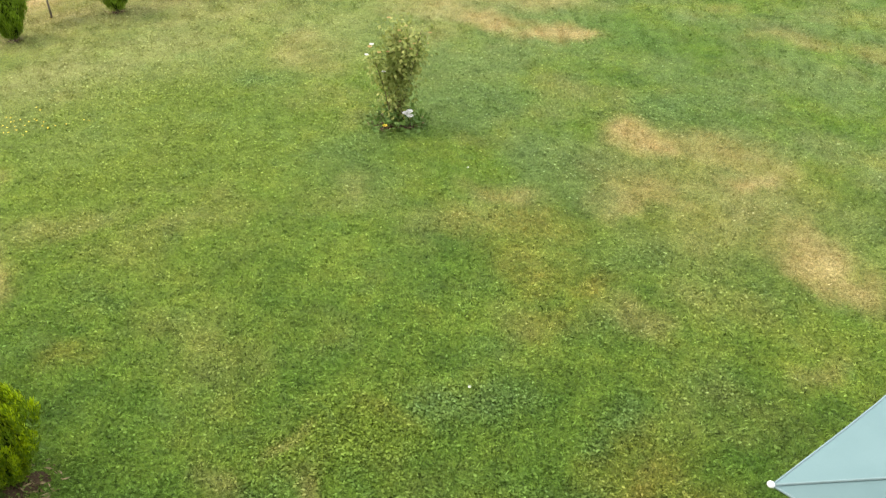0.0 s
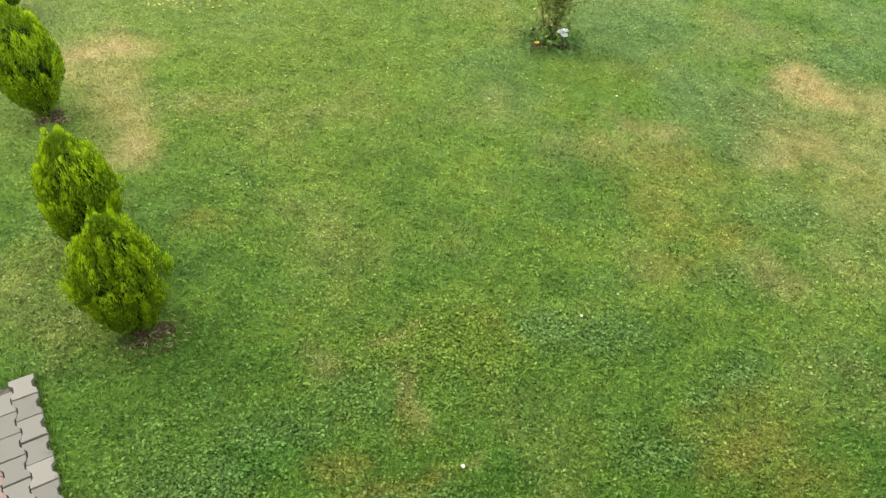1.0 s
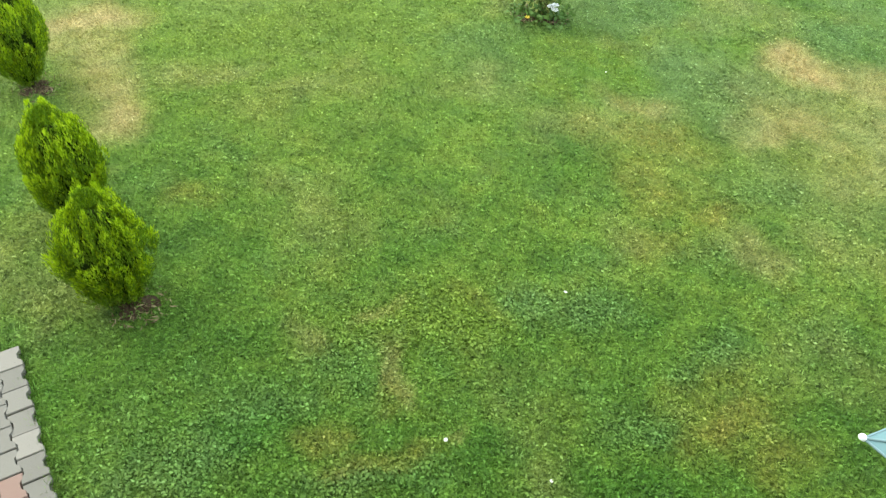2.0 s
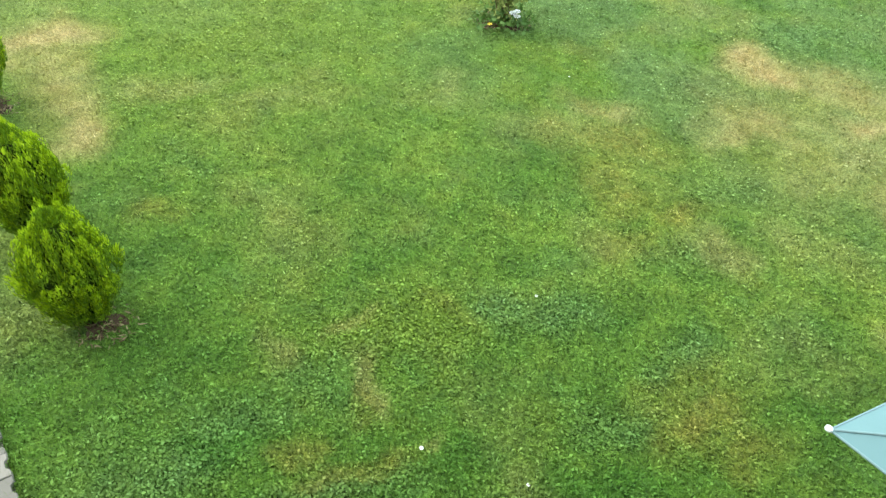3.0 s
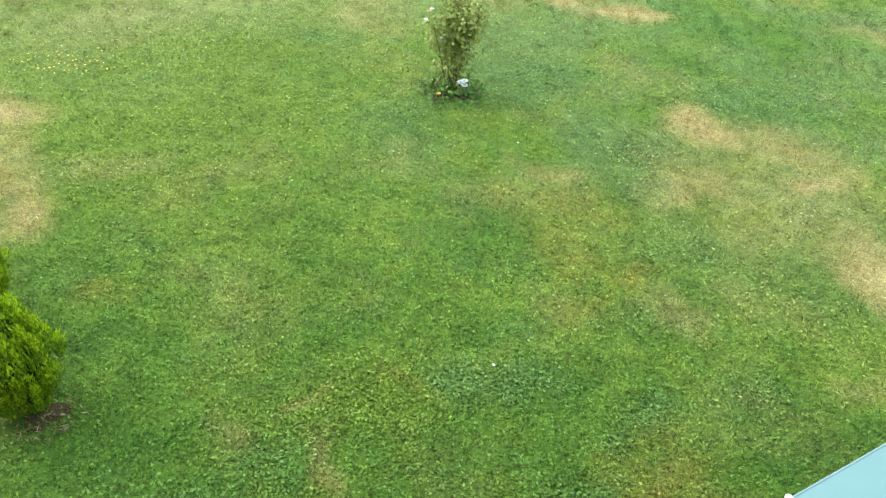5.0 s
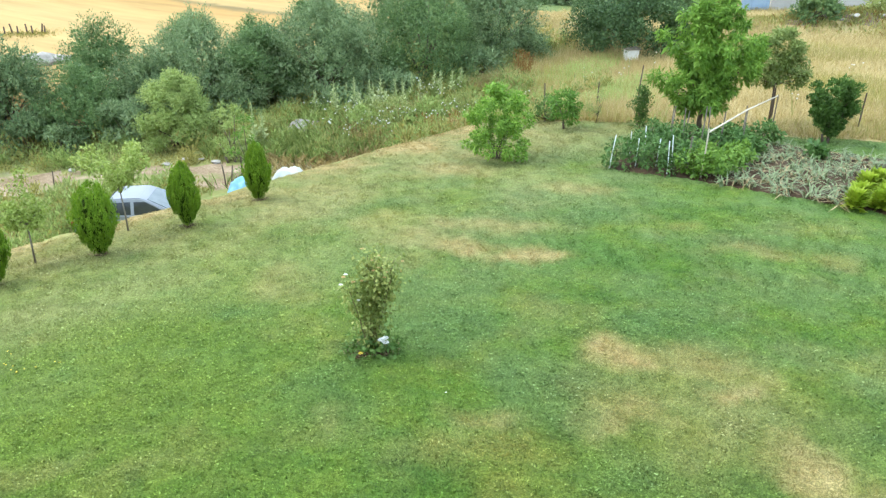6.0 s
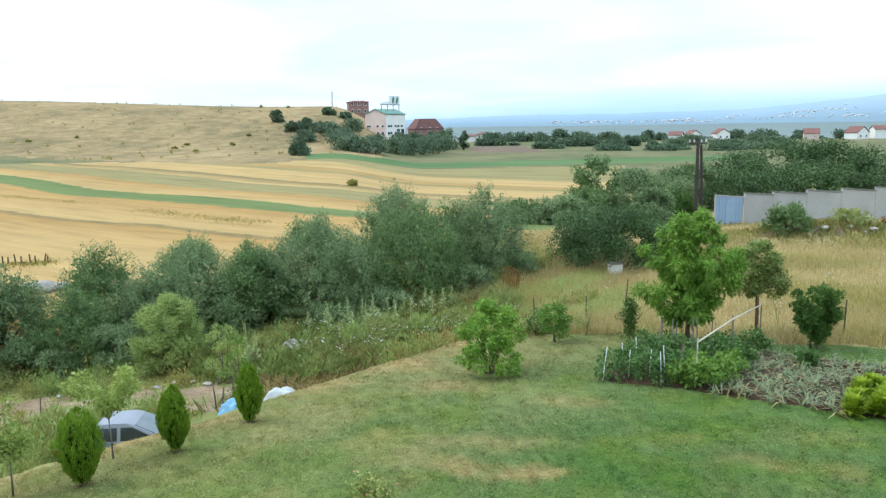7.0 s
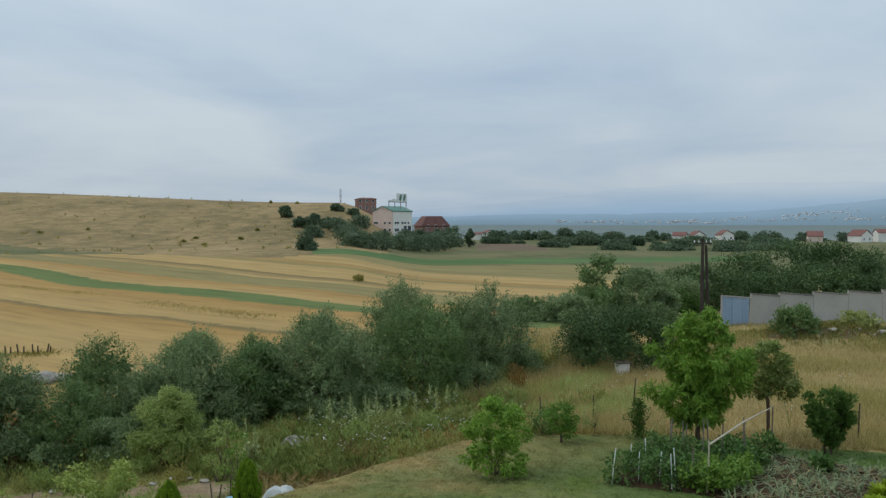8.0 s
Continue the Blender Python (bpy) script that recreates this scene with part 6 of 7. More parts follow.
# ---------------------------------------------------------------- parked car, track side
M_PAINT = surface("silver_blue_paint", (0.24, 0.255, 0.285), (0.28, 0.295, 0.325), 2, 0.5, 0.2, 0.4, bump=0.02)
M_GLASS = surface("dark_car_glass", (0.015, 0.018, 0.02), (0.03, 0.034, 0.038), 3, 0.08, 0, 0.6, bump=0.0)
# lighter than the other panes: sky reflection painted into the colour
M_SCREEN = surface("sky_toned_windscreen", (0.085, 0.11, 0.115), (0.14, 0.17, 0.18), 3, 0.12, 0, 0.6, bump=0.0)
M_RUBBER = surface("rubber", (0.02, 0.02, 0.02), (0.04, 0.04, 0.04), 10, 0.85)
M_LAMP = surface("lamp_glass", (0.6, 0.62, 0.63), (0.75, 0.77, 0.78), 8, 0.15, 0, 0.6)
M_REDLAMP = surface("red_lamp_glass", (0.30, 0.02, 0.02), (0.42, 0.04, 0.03), 8, 0.2, 0, 0.6)


def parked_car(m):
    """A saloon: shaped body, greenhouse with panes and pillars, wheels, lights, bumpers."""
    ob = thing("parked_car", m, "silver-blue saloon car parked on the dirt track", "car")
    outline = [(-2.12, 0.30), (-2.15, 0.55), (-2.10, 0.84), (-1.45, 0.90), (1.00, 0.92), (1.75, 0.82), (2.08, 0.70), (2.14, 0.48), (2.10, 0.28), (1.75, 0.22), (-1.8, 0.22)]
    bm = prism(outline, -0.82, 0.82)
    for p in bm.verts:
        if p.co.z > 0.7:
            p.co.y *= 0.93
        if abs(p.co.x) > 1.9:
            p.co.y *= 0.92
    bmesh.ops.bevel(bm, geom=bm.edges[:], offset=0.05, segments=2, affect="EDGES")
    part("body", bm, M_PAINT, ob, smooth=False)
    roof = [(-1.62, 0.88), (-1.02, 1.36), (-0.85, 1.41), (-0.15, 1.43), (0.02, 1.39), (1.12, 0.90)]
    bm = prism(roof, -0.74, 0.74)
    for p in bm.verts:
        if p.co.z > 1.2:
            p.co.y *= 0.80
    bmesh.ops.bevel(bm, geom=bm.edges[:], offset=0.03, segments=2, affect="EDGES")
    part("cabin", bm, M_PAINT, ob)
    for s in (-1, 1):
        for name, quad in (("front_side_window", [(-0.28, 0.95), (-0.28, 1.32), (0.05, 1.32), (0.80, 0.95)]), ("rear_side_window", [(-1.38, 0.95), (-0.98, 1.30), (-0.38, 1.32), (-0.38, 0.95)])):
            bm = bmesh.new()
            rows = []
            for lift in (0.006, -0.01):
                rows.append([bm.verts.new((a, s * (0.74 - (b - 0.88) / 0.52 * 0.148 + lift), b)) for a, b in quad])
            bm.faces.new(rows[0])
            bm.faces.new(rows[1][::-1])
            for i in range(4):
                bm.faces.new((rows[0][i], rows[0][(i + 1) % 4], rows[1][(i + 1) % 4], rows[1][i]))
            part(name, bm, M_GLASS, ob)
        bm = bmesh.new()
        box(bm, (0.72, s * 0.86 - 0.09, 0.93), (0.86, s * 0.86 + 0.09, 1.05), None, 0.02)
        part("door_mirror", bm, M_PAINT, ob)
        bm = boxed((1.98, s * 0.55 - 0.17, 0.56), (2.12, s * 0.55 + 0.17, 0.70), None, 0.02)
        part("headlight", bm, M_LAMP, ob)
        bm = boxed((-2.16, s * 0.58 - 0.15, 0.58), (-2.08, s * 0.58 + 0.15, 0.76), None, 0.015)
        part("tail_light", bm, M_REDLAMP, ob)
        bm = boxed((-0.45, s * 0.805 - 0.012, 0.80), (-0.28, s * 0.805 + 0.012, 0.83), None, 0.004)
        part("door_handle", bm, M_RUBBER, ob)
    for name, (x0, z0), (x1, z1) in (("windscreen", (1.0, 0.955), (0.10, 1.355)), ("rear_window", (-1.56, 0.94), (-1.08, 1.32))):
        bm = bmesh.new()
        nrm = Vector((z1 - z0, 0, x0 - x1)).normalized() * (1 if name == "windscreen" else -1)
        if nrm.z < 0:
            nrm = -nrm
        quad = [Vector((x0, -0.66, z0)), Vector((x0, 0.66, z0)), Vector((x1, 0.52, z1)), Vector((x1, -0.52, z1))]
        r0, r1 = [bm.verts.new(q + nrm * 0.018) for q in quad], [bm.verts.new(q - nrm * 0.012) for q in quad]
        bm.faces.new(r0)
        bm.faces.new(r1[::-1])
        for i in range(4):
            bm.faces.new((r0[i], r0[(i + 1) % 4], r1[(i + 1) % 4], r1[i]))
        part(name, bm, M_SCREEN if name == "windscreen" else M_GLASS, ob, "windscreen with a pale sky reflection put into its colour" if name == "windscreen" else "")
    for x in (-1.3, 1.32):
        for s in (-1, 1):
            bm = bmesh.new()
            tube(bm, [(x, s * 0.66, 0.3), (x, s * 0.70, 0.3), (x, s * 0.82, 0.3), (x, s * 0.85, 0.3)], [0.26, 0.30, 0.30, 0.26], 20)
            wheel = part("wheel", bm, M_RUBBER, ob)
            bm = bmesh.new()
            tube(bm, [(x, s * 0.845, 0.3), (x, s * 0.862, 0.3)], [0.19, 0.16], 16)
            part("rim", bm, M_METAL, wheel, "silver wheel rim")


CAR_AT = on(-9.1, 22.4)
parked_car(Matrix.Translation((CAR_AT.x, CAR_AT.y, -4.58)) @ pose(0, 0, 0, 0, 0, 4))


def tarp(x, y, lx, ly, h, seed, material, label):
    """A crumpled sheet thrown over a heap."""
    n = 26
    a, b = np.meshgrid(np.linspace(-1, 1, n), np.linspace(-1, 1, n))
    rng = np.random.default_rng(seed)
    wx, wy = x + a * lx / 2 * (1 + 0.1 * np.sin(3 * b + seed)), y + b * ly / 2 * (1 + 0.1 * np.sin(3 * a))
    bulge = np.clip(1 - (np.abs(a) ** 2.2 + np.abs(b) ** 3), 0, 1) ** 0.6
    crease = np.abs(np.sin(a * 3.1 + 2 * b + 1.5 * np.sin(2.3 * b + seed) + seed)) * 0.20 + np.abs(np.sin(b * 5 - a * 3.2 + 2 * np.sin(3 * a))) * 0.16 + rng.normal(size=a.shape) * 0.014
    z = ground_z(wx, wy) + 0.02 + h * bulge * (0.9 + 0.1 * np.sin(2.2 * a + seed)) + crease * (0.3 + 0.5 * bulge)
    i, j = np.meshgrid(np.arange(n - 1), np.arange(n - 1), indexing="ij")
    F = np.stack([i * n + j, i * n + j + 1, (i + 1) * n + j + 1, (i + 1) * n + j], -1).reshape(-1, 4)
    tagged(new("tarpaulin", quick_mesh("tarpaulin", np.stack([wx, wy, z], -1).reshape(-1, 3), F, material, False)), label, "tarpaulin")


M_WHITETARP = surface("white_sheet", (0.36, 0.385, 0.37), (0.52, 0.54, 0.52), 1.5, 0.6, fine=20)
M_BLUETARP = surface("blue_sheet", (0.15, 0.33, 0.46), (0.25, 0.45, 0.58), 1.5, 0.5, fine=20)
tarp(-5.0, 23.6, 1.4, 1.0, 0.8, 2, M_WHITETARP, "crumpled white plastic sheet over a heap")
tarp(-6.5, 23.2, 1.0, 0.9, 0.82, 5, M_BLUETARP, "crumpled light blue plastic sheet beside the track")


def board(m, length, label):
    ob = part("old_board", boxed((-length / 2, -0.09, 0), (length / 2, 0.09, 0.03), None, 0.004), M_STICK)
    ob.matrix_basis = m
    tagged(ob, label, "board", "old boards")


for i, (dx, dz, turn) in enumerate(((0.1, 0.02, 10), (0.2, 0.055, -14), (0.15, 0.09, 4))):
    board(Matrix.Translation(on(-6.15 + dx, 22.75 + 0.1 * i, dz + 0.06)) @ pose(0, 0, 0, 0, 0, turn), 1.1, "weathered brown board lying beside a plastic sheet")


def fence_post(x, y, h, seed, r=0.026):
    rng = np.random.default_rng(seed)
    bm = bmesh.new()
    dx, dy = rng.normal(size=2) * 0.06
    tube(bm, [(0, 0, -0.15), (dx * 0.5, dy * 0.5, h * 0.55), (dx, dy, h)], [r, r * 0.95, r * 0.8], 7)
    ob = part("fence_post", bm, M_WOOD)
    ob.matrix_basis = Matrix.Translation(on(x, y))
    tagged(ob, "thin dark wooden fence post in tall grass", "fence post", "fence posts")


for i, (x, y, h) in enumerate([(3.3, 26.2, 1.05), (6.75, 27.6, 1.3), (8.3, 25.2, 1.1), (5.2, 26.9, 0.9), (10.1, 24.0, 1.1), (12.1, 22.6, 1.15), (14.2, 21.3, 1.1), (7.3, 25.0, 0.95), (-13.9, 26.0, 0.9), (-10.9, 25.3, 0.9), (-7.2, 24.6, 0.95), (-6.9, 25.0, 1.05), (-7.5, 25.1, 0.85), (-17.0, 26.9, 0.9), (27.5, 44.5, 1.5), (1.0, 27.1, 0.8), (-28.4, 51.0, 0.5), (-28.0, 51.2, 0.65), (-27.6, 51.1, 0.5), (-27.1, 51.3, 0.6), (-26.7, 51.2, 0.5), (-28.9, 51.3, 0.55), (-26.1, 51.2, 0.6), (-25.8, 51.0, 0.5)]):
    fence_post(x, y, h, 720 + i, 0.055 if y > 50 else 0.026)


M_HIVE = surface("flaking_white_paint", (0.64, 0.62, 0.57), (0.80, 0.78, 0.73), 4, 0.8, fine=40)


def beehive():
    ob = thing("white_hive", stand(9.05, 39.3, 8, 0.85), "white wooden box with a flat grey lid in the meadow", "box")
    part("body", boxed((-0.36, -0.3, 0), (0.36, 0.3, 0.62), None, 0.01), M_HIVE, ob)
    part("lid", boxed((-0.44, -0.38, 0.62), (0.44, 0.38, 0.70), None, 0.015), M_STICK, ob, "flat weathered grey lid")


beehive()


# ---------------------------------------------------------------- pole, concrete wall, thickets
def utility_pole(x, y):
    ob = thing("utility_pole", stand(x, y), "dark timber utility pole with a leaning strut", "pole")
    bm = bmesh.new()
    tube(bm, [(0, 0, -0.5), (0, 0, 3.5), (0.02, 0, 6.6)], [0.17, 0.15, 0.12], 10)
    part("mast", bm, M_POLE, ob)
    bm = bmesh.new()
    tube(bm, [(0.62, 0.3, -0.4), (0.48, 0.2, 3.0), (0.30, 0.06, 6.1)], [0.13, 0.12, 0.10], 10)
    part("strut", bm, M_POLE, ob)
    part("crossarm", boxed((-0.75, -0.06, 6.15), (0.75, 0.06, 6.27), None, 0.01), M_POLE, ob)
    for k in (-0.65, -0.3, 0.3, 0.65):
        bm = bmesh.new()
        tube(bm, [(k, 0, 6.27), (k, 0, 6.36), (k, 0, 6.42), (k, 0, 6.5)], [0.025, 0.06, 0.045, 0.03], 8)
        part("insulator", bm, M_TIP, ob)


M_POLE = surface("tarred_timber", (0.035, 0.028, 0.022), (0.085, 0.07, 0.055), 3, 0.9, fine=30)
utility_pole(21.0, 63.2)
M_CONCRETE = surface("concrete_panel", (0.35, 0.335, 0.305), (0.47, 0.45, 0.415), 0.5, 0.9, fine=9, bump=0.4)
M_BLUEGATE = surface("blue_sheet_metal", (0.24, 0.34, 0.46), (0.33, 0.43, 0.55), 0.7, 0.55, 0.1, fine=8)


def concrete_wall():
    """Stepped panel wall with a blue sheet-metal gate at its end."""
    p0, way = Vector((20.9, 58.6)), Vector((16.6, 5.0)).normalized()
    widths = [2.7, 2.6, 3.2, 3.4, 3.4, 3.4, 3.4, 3.4]
    s, turn = 0.0, math.degrees(math.atan2(way.y, way.x))
    for i, w in enumerate(widths):
        a = p0 + way * s
        base = float(ground_z(a.x, a.y))
        top = 2.26 + 0.055 * i
        fall = 0.085
        m = Matrix.Translation((a.x, a.y, base)) @ pose(0, 0, 0, 0, 0, turn)
        if i == 0:
            gate = thing("metal_gate", m, "blue-grey sheet metal gate in a concrete wall", "gate")
            part("gate_frame", boxed((0.0, -0.05, -0.2), (0.12, 0.05, top + 0.08), None, 0.01), M_CONCRETE, gate)
            k = 0.12
            while k < w - 0.25:
                part("sheet", boxed((k, -0.03, -0.25), (k + 0.29, 0.0 + 0.02 * (int(k * 10) % 2), top - fall * k), None, 0.006), M_BLUEGATE, gate)
                k += 0.30
            part("door_leaf", boxed((0.95, -0.075, 0.05), (1.75, -0.045, top - 0.4), None, 0.01), M_BLUEGATE, gate)
            part("top_rail", prism([(0.12, top - 0.03), (w - 0.07, top - fall * w - 0.03), (w - 0.07, top - fall * w + 0.06), (0.12, top + 0.06)], -0.09, 0.06), M_CONCRETE, gate)
        else:
            unit_wall = thing("wall_panel", m, "grey concrete wall panel with a coping", "wall", "concrete wall panels")
            part("panel", prism([(0.06, -0.4), (w, -0.4), (w, top - fall * w), (0.06, top)], -0.06, 0.06), M_CONCRETE, unit_wall)
            part("post", boxed((-0.06, -0.09, -0.4), (0.06, 0.09, top + 0.03), None, 0.015), M_CONCRETE, unit_wall)
            part("coping", prism([(-0.06, top + 0.035), (w - 0.06, top - fall * w + 0.035), (w - 0.06, top - fall * w + 0.13), (-0.06, top + 0.13)], -0.12, 0.12), M_COPING, unit_wall, "weathered dark coping")
        s += w


M_COPING = surface("weathered_coping", (0.16, 0.145, 0.125), (0.28, 0.26, 0.235), 0.8, 0.9, fine=9)
concrete_wall()


def far_bush(x, y, h, w, seed, material, label, n=2600, leaf=0.34, name="thicket_tree", group="thicket", clumps=36, size=0.15):
    rng = np.random.default_rng(seed)
    c = dome_clumps(rng, clumps, h, w, 0.08, size, 0.4)
    leafy(name, stand(x, y, seed * 37, sink=0.15), label, "tree", seed, c, n, leaf, leaf * 0.55, material, h * 0.2, 0.06 + 0.015 * h, 2, 0.2, group, 0.0, 0.55, None, 4, 0.3)


for i, (x, y, h, w, mat) in enumerate([
    (14.1, 68.6, 5.3, 5.0, M_WILLOW_DARK), (16.4, 64.5, 4.2, 5.4, M_WILLOW), (10.0, 61.2, 2.2, 5.0, M_WILLOW), (15.6, 56.5, 3.0, 3.2, M_WILLOW), (19.0, 65.0, 2.5, 4.6, M_DARKBUSH), (6.6, 62.5, 1.8, 4.0, M_WILLOW_DARK), (12.6, 64.0, 2.6, 4.4, M_WILLOW_DARK),
    (24.4, 74.1, 4.6, 7.8, M_THICKET), (29.5, 76.5, 5.8, 9.0, M_THICKET), (36.1, 80.3, 7.1, 10.4, M_THICKET), (40.7, 80.3, 7.0, 9.8, M_THICKET), (45.4, 80.4, 6.2, 9.4, M_THICKET), (28.7, 70.4, 4.0, 7.0, M_THICKET), (34.6, 73.1, 4.9, 8.2, M_THICKET), (40.2, 75.8, 4.7, 7.6, M_THICKET), (49.5, 79.0, 6.0, 9.0, M_THICKET), (20.5, 71.0, 3.4, 6.0, M_WILLOW)]):
    far_bush(x, y, h * (0.92 if x > 22 else 1.0), w, 800 + i, mat, "dense green tree in the thicket behind the concrete wall" if x > 22 else "bushy green tree at the edge of the fields", 6600, 0.2, clumps=46, size=0.15)
far_bush(21.9, 48.0, 1.9, 2.8, 820, M_WILLOW_DARK, "scrubby bush on the rubble mound", 1400, 0.2, "mound_bush", "")
far_bush(26.4, 49.4, 1.0, 2.6, 821, M_WEED, "scrubby weeds on the rubble mound", 900, 0.2, "mound_bush", "")
far_bush(29.4, 49.4, 1.0, 2.6, 822, M_RUST, "brown dry weeds on the rubble mound", 900, 0.2, "mound_bush", "")
def mound_weeds():
    """Weeds, dry stalks and rubble specks over the mound beside the wall."""
    rng = np.random.default_rng(830)
    x, y = 25.5 + rng.normal(size=5200) * 4.2, 49.0 + rng.normal(size=5200) * 1.5
    for name, mat, q, label in (("mound_weeds", M_WEED, slice(900, 2600), "green weeds on the rubble mound"), ("mound_dry_weeds", M_OLIVE, slice(2600, 4600), "olive dry weeds on the rubble mound"), ("mound_rust_weeds", M_RUST, slice(4600, 5200), "brown withered weeds on the rubble mound")):
        tufts(name, label, x[q], y[q], rng, 0.34, 0.06, 0.8, mat)


def field_edge():
    """Dry weeds left standing along the border between two strips."""
    rng = np.random.default_rng(831)
    for name, (xa, ya), (xb, yb), n, spread in (("border_weeds", (-31, 80.8), (-15.5, 67.4), 1500, 0.9), ("border_weeds", (-56, 99), (-39, 88), 800, 0.6), ("brush_edge", (-31, 50.6), (-25.5, 50.8), 1500, 0.7)):
        t = rng.random(n)
        t = t + 0.03 * np.sin(t * 60)
        x, y = xa + (xb - xa) * t + rng.normal(size=n) * spread, ya + (yb - ya) * t + rng.normal(size=n) * spread
        tufts(name, "dry brown-green weeds along a field border", x, y, rng, 0.15 * (0.3 + np.abs(np.sin(t * 23 + np.sin(t * 71)))), 0.035, 0.8, M_OLIVE)


mound_weeds()
field_edge()
far_bush(-11.75, 106.8, 0.9, 1.5, 823, M_OLIVE, "lone low bush in the corn field", 500, 0.25, "field_bush", "")

# shrubs on the hillside round the buildings
for i, (x, y, h, w) in enumerate([
    (-55.0, 272.5, 4.2, 4.6), (-42.0, 253.3, 3.9, 5.0), (-46.0, 249.7, 3.2, 4.0), (-37.0, 249.0, 3.2, 5.0), (-33.0, 241.2, 4.2, 8.0), (-31.2, 179.5, 3.2, 4.4), (-25.5, 212.0, 4.0, 9.0), (-22.0, 204.5, 4.1, 9.0), (-17.9, 208.5, 4.0, 10.0), (-13.7, 225.0, 4.4, 9.5),
    (-9.0, 236.0, 4.8, 9.0), (-4.5, 250.0, 5.6, 9.0), (0.5, 262.0, 6.6, 9.5), (4.0, 300.0, 8.4, 8.0), (10.2, 300.0, 7.4, 3.4), (-40.0, 296.0, 2.6, 5.0), (-33.0, 290.0, 2.6, 5.0), (-28.0, 262.0, 4.0, 8.0), (-1.0, 275.0, 7.0, 8.0), (-8.5, 300.0, 6.0, 8.0), (-2.5, 303.0, 6.2, 9.0), (3.0, 310.0, 7.5, 7.0), (-12.5, 268.0, 4.6, 8.0), (-19.5, 232.0, 3.4, 8.0), (-29.0, 232.0, 3.2, 8.0), (-38.5, 228.0, 3.0, 7.0)]):
    far_bush(x, y, h, w, 840 + i, M_FARTREE, "dark rounded shrub on the hillside below the houses", 1200, 0.55, "hillside_shrub", "hillside shrubs", 26, 0.18)
rng_h = np.random.default_rng(860)
for i in range(10):
    a, r = math.radians(rng_h.uniform(-31, -9)), rng_h.uniform(195, 345)
    x, y = r * math.sin(a), r * math.cos(a)
    far_bush(x, y, rng_h.uniform(0.5, 1.0), rng_h.uniform(0.8, 1.5), 861 + i, M_OLIVE, "small lone shrub on the dry hillside", 200, 0.35, "hill_bush", "lone hill shrubs", 10, 0.25)
for i, (x, y, h, w) in enumerate([(30, 430, 6.2, 18), (42, 428, 6.4, 18), (54, 426, 6.2, 16), (66, 425, 8.0, 13), (78, 423, 6.0, 18), (92, 420, 5.6, 16), (112, 416, 6.2, 10), (158, 416, 6.0, 16), (172, 414, 6.4, 18), (186, 402, 5.0, 14), (205, 395, 5.5, 16), (51, 326, 4.2, 14), (60, 324, 4.6, 12), (80, 320, 4.4, 8), (70, 318, 2.6, 14), (95, 312, 3.0, 16), (112, 306, 2.6, 16), (60, 270, 2.2, 14), (75, 262, 2.0, 16), (92, 255, 2.4, 14), (108, 262, 2.2, 16), (40, 300, 2.6, 10), (128, 300, 3.0, 16), (140, 330, 3.4, 18), (150, 372, 4.0, 16), (120, 372, 3.6, 18), (96, 380, 3.6, 18), (20, 352, 3.4, 8), (28, 356, 3.0, 9)]):
    far_bush(x, y, h * 0.8, w * 0.72, 900 + i, M_FARTREE, "far dark tree in a row across the plain", 1100, 0.8, "row_tree", "far tree row", 26, 0.18)
    far_bush(x + 5 + 2 * math.sin(i * 2.1), y + 5 * math.cos(i * 1.7), h * (0.45 + 0.2 * math.sin(i * 3.3)), w * 0.6, 1000 + i, M_FARTREE, "low far hedge bush across the plain", 600, 0.8, "hedge_bush", "far tree row", 16, 0.2)


# ---------------------------------------------------------------- houses
M_WHITEWALL = surface("white_house_paint", (0.74, 0.72, 0.66), (0.84, 0.82, 0.76), 0.3, 0.9, fine=3)
M_PINKWALL = surface("pale_pink_house_paint", (0.66, 0.50, 0.42), (0.74, 0.60, 0.52), 0.3, 0.9, fine=3)
M_BRICKWALL = surface("red_brick_wall", (0.24, 0.14, 0.115), (0.34, 0.20, 0.17), 0.6, 0.9, fine=8)
M_GREENROOF = surface("green_metal_roof", (0.08, 0.20, 0.15), (0.13, 0.27, 0.21), 0.5, 0.5, 0.1)
M_REDROOF = surface("red_tile_roof", (0.16, 0.075, 0.06), (0.25, 0.115, 0.095), 0.8, 0.85, fine=8)
M_DARKPANE = surface("dark_window_pane", (0.03, 0.035, 0.04), (0.07, 0.08, 0.09), 1, 0.15, 0, 0.5)
M_STEEL = surface("grey_steel", (0.20, 0.21, 0.22), (0.32, 0.33, 0.34), 1, 0.5, 0.5)


